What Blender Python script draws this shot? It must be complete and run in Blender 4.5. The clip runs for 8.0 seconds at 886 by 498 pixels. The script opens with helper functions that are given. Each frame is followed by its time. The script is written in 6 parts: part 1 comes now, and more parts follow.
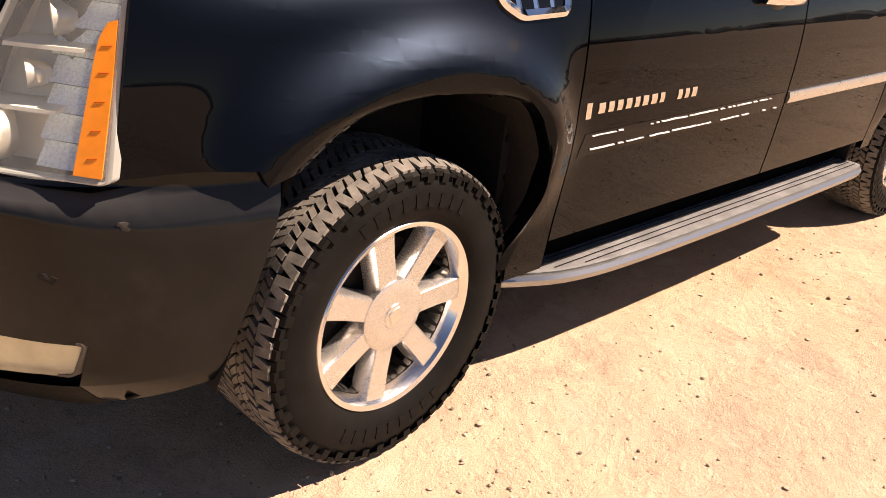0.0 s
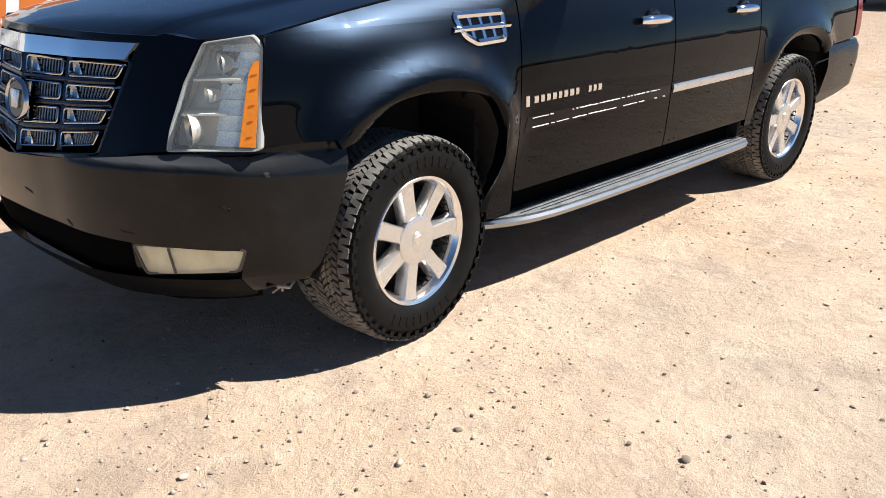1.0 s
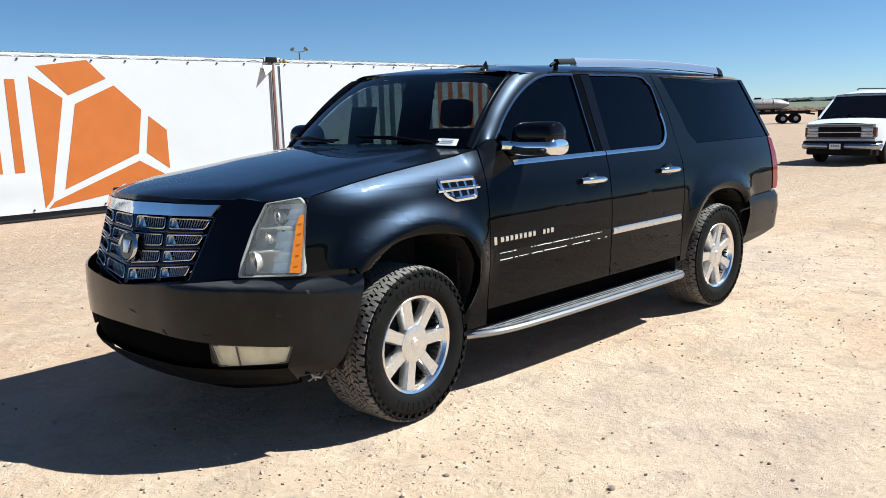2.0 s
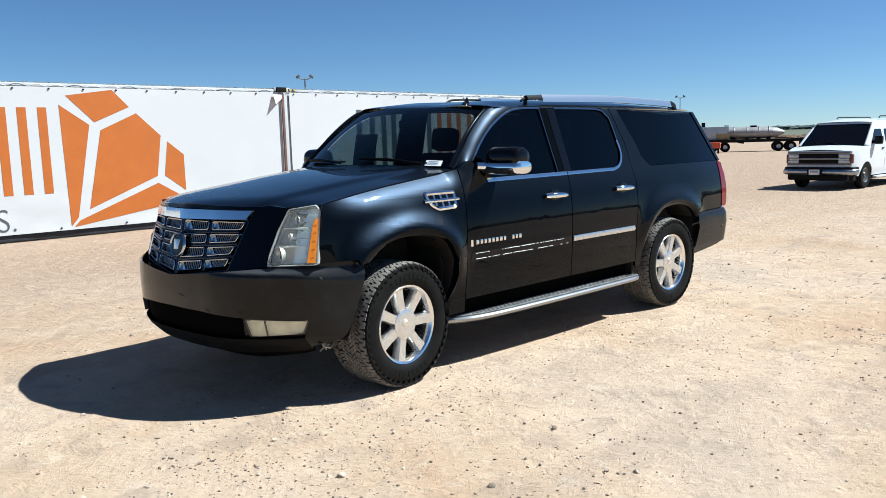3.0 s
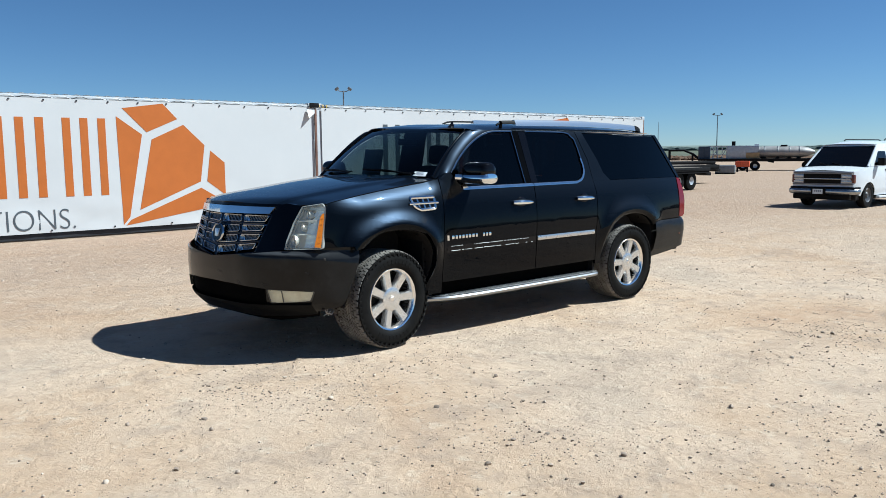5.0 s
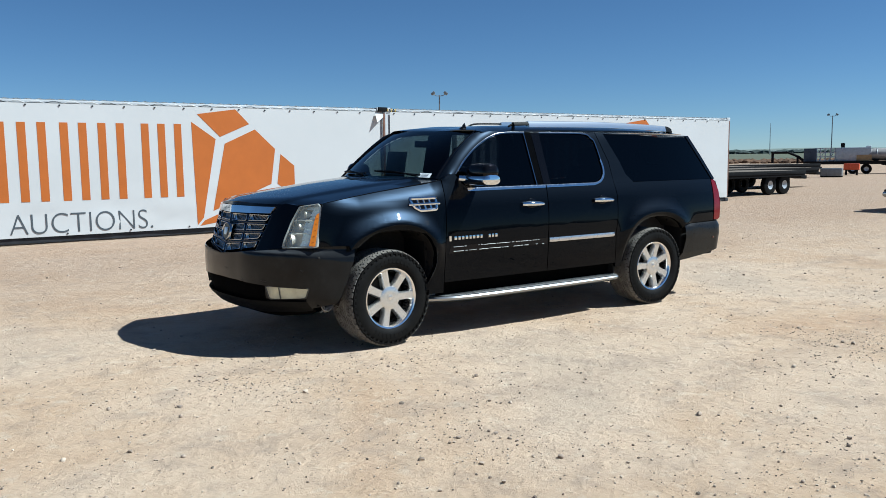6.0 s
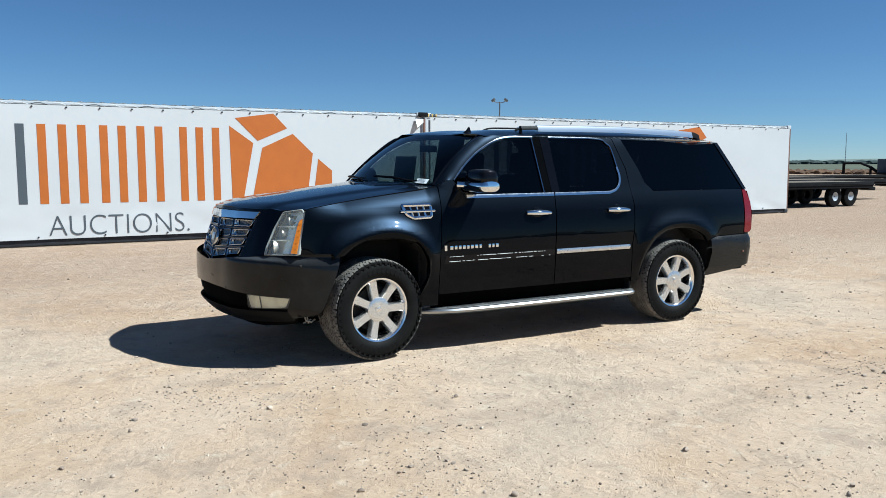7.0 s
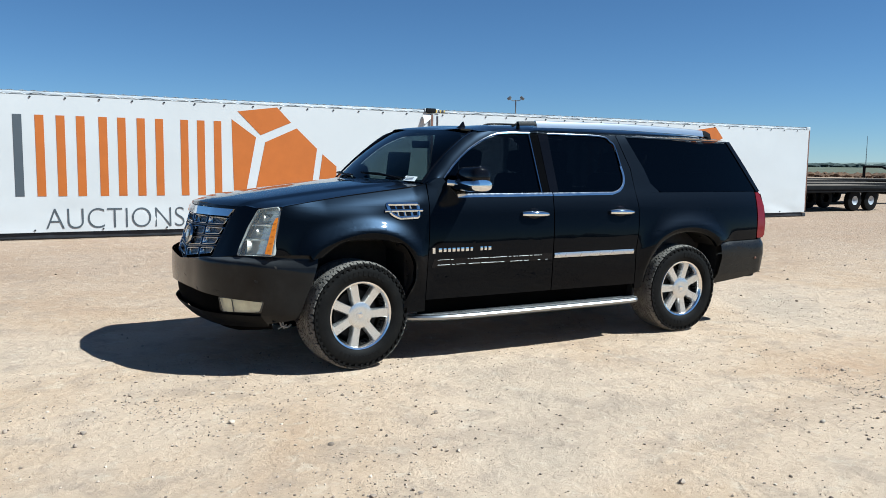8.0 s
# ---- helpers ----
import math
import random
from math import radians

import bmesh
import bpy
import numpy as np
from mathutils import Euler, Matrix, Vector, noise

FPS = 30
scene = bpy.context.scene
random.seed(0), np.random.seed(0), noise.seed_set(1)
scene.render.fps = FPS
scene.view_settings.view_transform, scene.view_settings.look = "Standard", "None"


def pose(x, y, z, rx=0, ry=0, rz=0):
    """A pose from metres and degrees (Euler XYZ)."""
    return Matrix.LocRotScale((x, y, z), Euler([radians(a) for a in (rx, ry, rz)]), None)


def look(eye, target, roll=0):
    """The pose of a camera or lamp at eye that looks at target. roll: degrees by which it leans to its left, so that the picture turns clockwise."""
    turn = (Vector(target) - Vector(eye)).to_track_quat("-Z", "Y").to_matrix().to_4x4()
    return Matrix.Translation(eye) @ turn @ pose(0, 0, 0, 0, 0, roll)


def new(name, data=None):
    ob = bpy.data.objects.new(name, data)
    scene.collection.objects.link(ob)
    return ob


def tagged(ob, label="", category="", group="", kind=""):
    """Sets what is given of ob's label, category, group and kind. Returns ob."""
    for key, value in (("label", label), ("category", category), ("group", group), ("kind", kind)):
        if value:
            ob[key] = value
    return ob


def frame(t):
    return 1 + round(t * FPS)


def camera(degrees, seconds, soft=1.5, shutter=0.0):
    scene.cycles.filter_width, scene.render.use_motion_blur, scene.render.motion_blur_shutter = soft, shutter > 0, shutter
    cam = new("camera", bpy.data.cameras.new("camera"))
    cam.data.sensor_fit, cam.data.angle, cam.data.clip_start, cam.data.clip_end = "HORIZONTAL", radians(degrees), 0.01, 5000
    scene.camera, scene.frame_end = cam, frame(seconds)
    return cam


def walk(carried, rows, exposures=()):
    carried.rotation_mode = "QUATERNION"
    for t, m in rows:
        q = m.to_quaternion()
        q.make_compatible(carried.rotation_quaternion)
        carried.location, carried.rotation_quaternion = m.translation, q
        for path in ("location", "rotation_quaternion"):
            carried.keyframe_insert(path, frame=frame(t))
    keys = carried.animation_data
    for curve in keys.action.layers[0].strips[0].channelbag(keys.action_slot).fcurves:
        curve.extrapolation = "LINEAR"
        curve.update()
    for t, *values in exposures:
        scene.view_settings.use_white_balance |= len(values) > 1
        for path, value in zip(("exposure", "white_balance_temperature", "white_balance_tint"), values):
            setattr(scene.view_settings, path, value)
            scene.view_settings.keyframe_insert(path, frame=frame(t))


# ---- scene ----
cam = camera(58.3, 8.0, soft=0.65)
PATH = [
    (0, (-1.104, -2.292, 1.452), (0.128, -0.977, 0.584), 5.7),
    (0.2, (-1.248, -2.568, 1.463), (-0.094, -1.183, 0.597), 3.6),
    (0.5, (-1.551, -2.703, 1.45), (-0.333, -1.413, 0.528), 2.6),
    (0.8, (-1.812, -2.955, 1.508), (-0.555, -1.640, 0.678), 0.6),
    (1, (-1.959, -3.133, 1.509), (-0.664, -1.79, 0.789), -0.3),
    (1.2, (-2.090, -3.323, 1.566), (-0.805, -1.963, 0.859), -1.5),
    (1.5, (-2.322, -3.569, 1.563), (-0.996, -2.172, 1.023), -1.6),
    (1.7, (-2.465, -3.715, 1.611), (-1.132, -2.312, 1.108), -1.6),
    (2, (-2.675, -3.984, 1.603), (-1.311, -2.56, 1.268), -1.8),
    (2.2, (-2.797, -4.158, 1.615), (-1.428, -2.730, 1.319), -1.5),
    (3.5, (-3.631, -5.211, 1.593), (-2.267, -3.773, 1.329), -1.6),
    (4, (-3.85, -5.545, 1.615), (-2.491, -4.101, 1.355), -1.2),
    (4.5, (-4.012, -5.838, 1.627), (-2.663, -4.382, 1.375), -0.8),
    (4.7, (-4.055, -5.970, 1.625), (-2.716, -4.505, 1.380), -0.6),
    (6, (-3.343, -6.779, 1.591), (-2.238, -5.128, 1.365), -0.7),
    (6.3, (-3.166, -6.815, 1.578), (-2.096, -5.139, 1.358), -0.2),
    (6.5, (-2.989, -6.834, 1.57), (-1.931, -5.151, 1.353), 0.2),
    (6.8, (-2.807, -6.760, 1.571), (-1.808, -5.040, 1.360), 0.0),
    (7, (-2.655, -6.759, 1.572), (-1.681, -5.025, 1.364), -0.1),
    (7.5, (-2.463, -6.626, 1.569), (-1.512, -4.879, 1.364), 0.6),
    (8, (-2.256, -6.484, 1.566), (-1.315, -4.732, 1.352), 0.7),
]
LIGHTNESS = [(0, 1.36, 7700, 24), (0.5, 1.28, 6300, 12), (1.0, 1.22, 5700, 7), (1.5, 1.21, 5500, 4), (2.0, 1.20, 5400, 2), (3.5, 1.07, 5200, 0), (4.5, 0.96, 5120, -1), (6.0, 0.80, 5100, -2), (7.0, 0.88, 5100, -2), (8.0, 0.94, 5100, -2)]
walk(cam, [(t, look(eye, target, roll)) for t, eye, target, roll in PATH], LIGHTNESS)

# ---- world, sun ----
SUN_TO = Vector((0.69, -0.52, 1.0)).normalized()
world_sky = bpy.data.worlds.new("sky")
scene.world = world_sky
world_sky.use_nodes = True
wn = world_sky.node_tree.nodes
sky = wn.new("ShaderNodeTexSky")
sky.sky_type = "NISHITA"
sky.sun_disc = False
sky.sun_elevation = math.asin(SUN_TO.z)
sky.sun_rotation = math.atan2(SUN_TO.x, SUN_TO.y)
sky.altitude = 900
sky.air_density = 0.75
sky.dust_density = 0.0
sky.ozone_density = 3.6
wn["Background"].inputs["Strength"].default_value = 0.040
world_sky.node_tree.links.new(sky.outputs[0], wn["Background"].inputs["Color"])
sun_data = bpy.data.lights.new("sun", "SUN")
sun_data.energy, sun_data.angle, sun_data.color = 5.0, radians(0.53), (1.0, 0.90, 0.78)
sun = new("sun", sun_data)
sun.matrix_world = look(SUN_TO * 60, (0, 0, 0))


# ---- materials ----
def material(name, color, rough=0.5, metal=0.0, spec=0.5, coat=0.0, coat_rough=0.03):
    m = bpy.data.materials.new(name)
    m.use_nodes = True
    b = m.node_tree.nodes["Principled BSDF"]
    b.inputs["Base Color"].default_value = (*color, 1)
    b.inputs["Roughness"].default_value = rough
    b.inputs["Metallic"].default_value = metal
    b.inputs["Specular IOR Level"].default_value = spec
    b.inputs["Coat Weight"].default_value = coat
    b.inputs["Coat Roughness"].default_value = coat_rough
    return m


def noise_tex(m, scale, detail=6, rough=0.6, coords="Object", distort=0.0, stretch=(1, 1, 1)):
    t = m.node_tree
    tc = t.nodes.new("ShaderNodeTexCoord")
    mp = t.nodes.new("ShaderNodeMapping")
    mp.inputs["Scale"].default_value = stretch
    n = t.nodes.new("ShaderNodeTexNoise")
    n.inputs["Scale"].default_value, n.inputs["Detail"].default_value = scale, detail
    n.inputs["Roughness"].default_value, n.inputs["Distortion"].default_value = rough, distort
    t.links.new(tc.outputs[coords], mp.inputs[0])
    t.links.new(mp.outputs[0], n.inputs["Vector"])
    return n.outputs["Fac"]


def ramp(m, fac, stops):
    r = m.node_tree.nodes.new("ShaderNodeValToRGB")
    e = r.color_ramp.elements
    e[0].position, e[0].color = stops[0][0], (*stops[0][1], 1)
    e[1].position, e[1].color = stops[-1][0], (*stops[-1][1], 1)
    for p, c in stops[1:-1]:
        k = e.new(p)
        k.color = (*c, 1)
    m.node_tree.links.new(fac, r.inputs[0])
    return r.outputs[0]


def remap(m, fac, a, b, lo, hi):
    n = m.node_tree.nodes.new("ShaderNodeMapRange")
    for i, v in zip((1, 2, 3, 4), (a, b, lo, hi)):
        n.inputs[i].default_value = v
    m.node_tree.links.new(fac, n.inputs[0])
    return n.outputs[0]


def mixed(m, fac, a, b, mode="MIX"):
    n = m.node_tree.nodes.new("ShaderNodeMix")
    n.data_type, n.blend_type = "RGBA", mode
    for sock, v in ((n.inputs[0], fac), (n.inputs[6], a), (n.inputs[7], b)):
        if isinstance(v, (int, float)):
            sock.default_value = v
        elif isinstance(v, tuple):
            sock.default_value = (*v, 1)
        else:
            m.node_tree.links.new(v, sock)
    return n.outputs[2]


def wire(m, out, name):
    m.node_tree.links.new(out, m.node_tree.nodes["Principled BSDF"].inputs[name])


def bump(m, height, strength, distance):
    n = m.node_tree.nodes.new("ShaderNodeBump")
    n.inputs["Strength"].default_value, n.inputs["Distance"].default_value = strength, distance
    m.node_tree.links.new(height, n.inputs["Height"])
    wire(m, n.outputs[0], "Normal")
    return n


def glass(name, tint, gloss_ior=1.5, rough=0.0):
    """A pane: tinted see-through with mirror gloss by Fresnel."""
    m = bpy.data.materials.new(name)
    m.use_nodes = True
    t = m.node_tree
    t.nodes.clear()
    out = t.nodes.new("ShaderNodeOutputMaterial")
    mix = t.nodes.new("ShaderNodeMixShader")
    lw = t.nodes.new("ShaderNodeLayerWeight")
    power = t.nodes.new("ShaderNodeMath")
    power.operation = "POWER"
    power.inputs[1].default_value = 5.0
    t.links.new(lw.outputs["Facing"], power.inputs[0])
    r0 = ((gloss_ior - 1) / (gloss_ior + 1)) ** 2
    fr = t.nodes.new("ShaderNodeMath")
    fr.operation = "MULTIPLY_ADD"
    fr.inputs[1].default_value, fr.inputs[2].default_value = 1 - r0, r0
    t.links.new(power.outputs[0], fr.inputs[0])
    tr = t.nodes.new("ShaderNodeBsdfTransparent")
    tr.inputs[0].default_value = (*tint, 1)
    gl = t.nodes.new("ShaderNodeBsdfGlossy")
    gl.inputs["Roughness"].default_value = rough
    t.links.new(fr.outputs[0], mix.inputs[0])
    t.links.new(tr.outputs[0], mix.inputs[1])
    t.links.new(gl.outputs[0], mix.inputs[2])
    t.links.new(mix.outputs[0], out.inputs[0])
    return m


def make_paint():
    m = material("black_blue_metallic_paint", (0.003, 0.005, 0.008), 0.40, 0.0, 0.05, 1.0, 0.02)
    m.node_tree.nodes["Principled BSDF"].inputs["Coat IOR"].default_value = 1.215
    m.node_tree.nodes["Principled BSDF"].inputs["Specular Tint"].default_value = (0.30, 0.55, 1.0, 1)
    dust = noise_tex(m, 3.0, 8, 0.65)
    fine = noise_tex(m, 900, 2, 0.5)
    col = mixed(m, remap(m, fine, 0.35, 0.7, 0.0, 1.0), (0.0005, 0.0007, 0.001), (0.0016, 0.0024, 0.004))
    col = mixed(m, remap(m, dust, 0.55, 0.85, 0.0, 0.003), col, (0.20, 0.16, 0.12))
    wire(m, col, "Base Color")
    wire(m, remap(m, dust, 0.35, 0.75, 0.014, 0.050), "Coat Roughness")
    # specular rises with the upward normal, painting in the sheen on dusty shoulders
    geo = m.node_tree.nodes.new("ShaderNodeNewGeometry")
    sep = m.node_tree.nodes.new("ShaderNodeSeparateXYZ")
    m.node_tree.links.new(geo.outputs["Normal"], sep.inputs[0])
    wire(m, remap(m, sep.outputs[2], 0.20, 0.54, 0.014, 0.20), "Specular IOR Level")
    return m


def make_faded_black():
    m = material("faded_black_bumper_paint", (0.006, 0.006, 0.006), 0.36, 0.0, 0.05, 0.9, 0.11)
    m.node_tree.nodes["Principled BSDF"].inputs["Coat IOR"].default_value = 1.30
    big, small = noise_tex(m, 2.2, 8, 0.7), noise_tex(m, 45, 5, 0.6)
    col = ramp(m, big, [(0.35, (0.003, 0.0033, 0.0038)), (0.58, (0.007, 0.0073, 0.0078)), (0.78, (0.018, 0.018, 0.018))])
    # dusty grey on up-facing faces, paints in the sky sheen of the shoulder
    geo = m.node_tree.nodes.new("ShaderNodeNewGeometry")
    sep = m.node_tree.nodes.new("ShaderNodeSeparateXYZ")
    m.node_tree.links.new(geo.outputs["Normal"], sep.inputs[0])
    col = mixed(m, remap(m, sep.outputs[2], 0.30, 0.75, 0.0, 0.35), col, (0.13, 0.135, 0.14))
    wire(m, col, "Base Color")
    wire(m, remap(m, big, 0.3, 0.8, 0.28, 0.52), "Roughness")
    bump(m, small, 0.12, 0.002)
    return m


def make_rubber():
    m = material("tyre_rubber", (0.022, 0.021, 0.020), 0.62, 0.0, 0.09)
    a, b = noise_tex(m, 9, 6, 0.65), noise_tex(m, 120, 4, 0.6)
    wire(m, ramp(m, a, [(0.35, (0.004, 0.004, 0.004)), (0.62, (0.007, 0.0067, 0.0063)), (0.85, (0.024, 0.021, 0.018))]), "Base Color")
    bump(m, b, 0.25, 0.002)
    return m


def make_tread():
    m = material("dusty_tread_rubber", (0.07, 0.062, 0.052), 0.85, 0.0, 0.25)
    a, b = noise_tex(m, 14, 6, 0.7), noise_tex(m, 160, 4, 0.6)
    wire(m, ramp(m, a, [(0.3, (0.07, 0.066, 0.06)), (0.55, (0.17, 0.157, 0.138)), (0.8, (0.31, 0.28, 0.23))]), "Base Color")
    bump(m, b, 0.3, 0.002)
    return m


def make_chrome(name="chrome", rough=0.05, tint=(0.78, 0.79, 0.80)):
    m = material(name, tint, rough, 1.0)
    n = noise_tex(m, 30, 6, 0.7)
    wire(m, remap(m, n, 0.35, 0.8, rough, rough + 0.09), "Roughness")
    return m


def make_ground():
    m = material("pale_caliche_dirt", (0.428, 0.341, 0.265), 0.95, 0.0, 0.2)
    big = noise_tex(m, 0.28, 6, 0.6, "Object", 0.6)
    mid = noise_tex(m, 0.9, 8, 0.7, "Object", 0.3)
    streak = noise_tex(m, 0.8, 6, 0.7, "Object", 0.4, (0.22, 1.6, 1))
    fine = noise_tex(m, 26, 8, 0.75)
    grain = noise_tex(m, 150, 4, 0.7)
    col = ramp(m, big, [(0.32, (0.404, 0.261, 0.159)), (0.45, (0.472, 0.337, 0.222)), (0.56, (0.515, 0.390, 0.279)), (0.70, (0.430, 0.339, 0.253))])
    col = mixed(m, remap(m, mid, 0.45, 0.75, 0.0, 0.55), col, (0.566, 0.432, 0.311))
    col = mixed(m, remap(m, streak, 0.50, 0.68, 0.0, 0.40), col, (0.285, 0.210, 0.155))
    # redder, more driven soil towards the far side of the yard
    far = m.node_tree.nodes.new("ShaderNodeSeparateXYZ")
    m.node_tree.links.new(m.node_tree.nodes["Texture Coordinate"].outputs["Object"], far.inputs[0])
    col = mixed(m, remap(m, far.outputs[0], 4.0, 16.0, 0.0, 0.55), col, (0.307, 0.219, 0.147))
    col = mixed(m, remap(m, far.outputs[1], 0.0, 6.0, 0.0, 0.66), col, (0.286, 0.197, 0.137))
    col = mixed(m, remap(m, fine, 0.55, 0.70, 0.0, 0.45), col, (0.230, 0.163, 0.108))
    col = mixed(m, remap(m, grain, 0.56, 0.68, 0.0, 0.5), col, (0.616, 0.513, 0.382))
    t = m.node_tree
    tc = t.nodes.new("ShaderNodeTexCoord")
    v = t.nodes.new("ShaderNodeTexVoronoi")
    v.inputs["Scale"].default_value = 46
    v.inputs["Randomness"].default_value = 1.0
    t.links.new(tc.outputs["Object"], v.inputs["Vector"])
    spots = remap(m, v.outputs["Distance"], 0.10, 0.22, 1.0, 0.0)
    sep = t.nodes.new("ShaderNodeSeparateColor")
    t.links.new(v.outputs["Color"], sep.inputs[0])
    pick = remap(m, sep.outputs[0], 0.72, 0.80, 0.0, 0.6)
    both = t.nodes.new("ShaderNodeMath")
    both.operation = "MULTIPLY"
    t.links.new(spots, both.inputs[0])
    t.links.new(pick, both.inputs[1])
    col = mixed(m, both.outputs[0], col, (0.092, 0.075, 0.064))
    crust = noise_tex(m, 2.6, 7, 0.7, "Object", 0.4)
    col = mixed(m, remap(m, crust, 0.51, 0.64, 0.0, 0.42), col, (0.271, 0.214, 0.168))
    pale = noise_tex(m, 5.5, 7, 0.7, "Object", 0.2)
    col = mixed(m, remap(m, pale, 0.55, 0.68, 0.0, 0.5), col, (0.570, 0.475, 0.363))
    wire(m, col, "Base Color")
    add = t.nodes.new("ShaderNodeMath")
    add.operation = "MULTIPLY_ADD"
    add.inputs[1].default_value = 2.2
    t.links.new(fine, add.inputs[0])
    t.links.new(grain, add.inputs[2])
    lump = noise_tex(m, 7.0, 5, 0.6, "Object", 0.1)
    more = t.nodes.new("ShaderNodeMath")
    more.operation = "MULTIPLY_ADD"
    more.inputs[1].default_value = 5.0
    t.links.new(lump, more.inputs[0])
    t.links.new(add.outputs[0], more.inputs[2])
    bump(m, more.outputs[0], 0.58, 0.022)
    return m


def make_plain(name, color, rough=0.6, metal=0.0, spread=0.18, scale=6.0, spec=0.4, relief=0.0):
    m = material(name, color, rough, metal, spec)
    n, f = noise_tex(m, scale, 8, 0.65), noise_tex(m, scale * 14, 4, 0.6)
    lo = tuple(max(0.0, c * (1 - spread)) for c in color)
    hi = tuple(min(1.0, c * (1 + spread)) for c in color)
    wire(m, ramp(m, n, [(0.3, lo), (0.7, hi)]), "Base Color")
    wire(m, remap(m, f, 0.3, 0.7, max(0, rough - 0.08), min(1, rough + 0.08)), "Roughness")
    if relief:
        bump(m, f, 0.4, relief)
    return m


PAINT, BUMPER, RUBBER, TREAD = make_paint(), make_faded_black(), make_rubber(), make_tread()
CHROME = make_chrome("chrome", 0.03)
WHEEL_CHROME = make_chrome("wheel_chrome", 0.15, (0.82, 0.81, 0.80))
RAILSILVER = material("rail_silver", (0.62, 0.65, 0.68), 0.30, 0.95)
WHEELFACE = make_plain("satin_wheel_silver", (0.66, 0.65, 0.63), 0.27, 0.88, 0.06, 30)
SATIN = make_plain("satin_rail_metal", (0.52, 0.57, 0.62), 0.30, 1.0, 0.05, 3)
TRIM = make_chrome("bright_window_trim", 0.10, (0.30, 0.32, 0.35))
BLACK = make_plain("black_plastic", (0.005, 0.005, 0.005), 0.5, spec=0.1)
MOULD = make_chrome("door_moulding_metal", 0.26, (0.66, 0.67, 0.68))
BELT = make_chrome("belt_trim_chrome", 0.12, (0.62, 0.64, 0.66))
GLOSSBLACK = make_plain("gloss_black_trim", (0.003, 0.003, 0.004), 0.08, spec=0.22)
POSTBLACK = make_plain("black_post_film", (0.002, 0.002, 0.002), 0.12, spec=0.05)
LINER = make_plain("dusty_black_liner", (0.014, 0.012, 0.010), 0.85, 0, 0.4)
UNDER = make_plain("dirty_underbody_steel", (0.012, 0.011, 0.010), 0.8, 0.2, 0.4)
DARKGLASS = glass("dark_tinted_glass", (0.024, 0.030, 0.038), 1.38)
CLEARGLASS = glass("clear_windscreen_glass", (0.24, 0.30, 0.31), 1.42)
HALFGLASS = glass("lightly_tinted_glass", (0.32, 0.36, 0.38))


def make_hazy(name, milky, low, high):
    """Weathered lamp plastic: part see-through, part milky."""
    m = glass(name, (0.95, 0.97, 0.97), 1.45, 0.05)
    t = m.node_tree
    out = next(n for n in t.nodes if n.type == "OUTPUT_MATERIAL")
    first = next(n for n in t.nodes if n.type == "MIX_SHADER")
    milk = t.nodes.new("ShaderNodeBsdfDiffuse")
    milk.inputs[0].default_value = (*milky, 1)
    mix = t.nodes.new("ShaderNodeMixShader")
    fac = remap(m, noise_tex(m, 7, 6, 0.6), 0.3, 0.75, low, high)
    t.links.new(fac, mix.inputs[0])
    t.links.new(first.outputs[0], mix.inputs[1])
    t.links.new(milk.outputs[0], mix.inputs[2])
    t.links.new(mix.outputs[0], out.inputs[0])
    return m


HAZE = make_hazy("hazy_lamp_plastic", (0.90, 0.95, 0.86), 0.12, 0.24)
FOGHAZE = make_hazy("yellowed_fog_plastic", (0.92, 0.85, 0.60), 0.34, 0.55)
FROST = make_plain("frosted_fog_lens", (0.46, 0.45, 0.34), 0.22, 0, 0.15, 9)
AMBER = make_plain("amber_reflector", (0.85, 0.27, 0.02), 0.22, 0, 0.1, 30)
FOGBOWL = make_plain("dull_fog_bowl", (0.85, 0.76, 0.50), 0.45, 0.0, 0.2, 14)
REDLENS = make_plain("red_tail_lens", (0.12, 0.006, 0.008), 0.12, 0, 0.15)
# Blue base colour paints in the sky that the lamp ribs mirror.
REFLECT = make_plain("sky_tinted_reflector", (0.74, 0.88, 1.0), 0.28, 0.25, 0.05, 12)
BOARD = material("brushed_step_metal", (0.37, 0.38, 0.39), 0.34, 1.0)
GRILLEBAR = make_chrome("dark_grille_bar", 0.22, (0.035, 0.04, 0.05))
GRILLECHROME = make_chrome("dark_grille_chrome", 0.07, (0.52, 0.53, 0.55))
SLAT = make_plain("grille_slat_grey", (0.27, 0.275, 0.28), 0.3, 0.7)
GREYBUMPER = make_plain("sun_greyed_bumper_plastic", (0.006, 0.006, 0.006), 0.32, 0, 0.3, 5, 0.28)
FOGRIM = make_plain("dark_fog_rim", (0.06, 0.058, 0.05), 0.4)
LAMPRIM = make_plain("dull_lamp_rim", (0.34, 0.35, 0.33), 0.35)
LAMPBACK = make_plain("lamp_backing", (0.80, 0.77, 0.66), 0.4, 0.0, 0.08, 12)
LAMPCUP = make_plain("dulled_bulb_reflector", (0.78, 0.74, 0.64), 0.36, 0.75, 0.1, 20)
LAMPGREY = make_plain("grey_lamp_panel", (0.34, 0.37, 0.35), 0.40, 0.4, 0.15, 14)
AMBERMARK = make_plain("dark_amber_rib", (0.42, 0.09, 0.01), 0.3, 0, 0.1)
HOOK = make_plain("dusty_bare_steel", (0.33, 0.31, 0.28), 0.55, 0.4, 0.2, 30)
PAD = make_plain("dusty_step_plate", (0.52, 0.525, 0.53), 0.36, 0.35, 0.3, 9)
SEAT = make_plain("dark_leather", (0.035, 0.032, 0.030), 0.6)
DASH = make_plain("dark_dashboard", (0.03, 0.03, 0.032), 0.7)
PAPER = make_plain("white_paper", (0.78, 0.80, 0.80), 0.7, 0, 0.05)
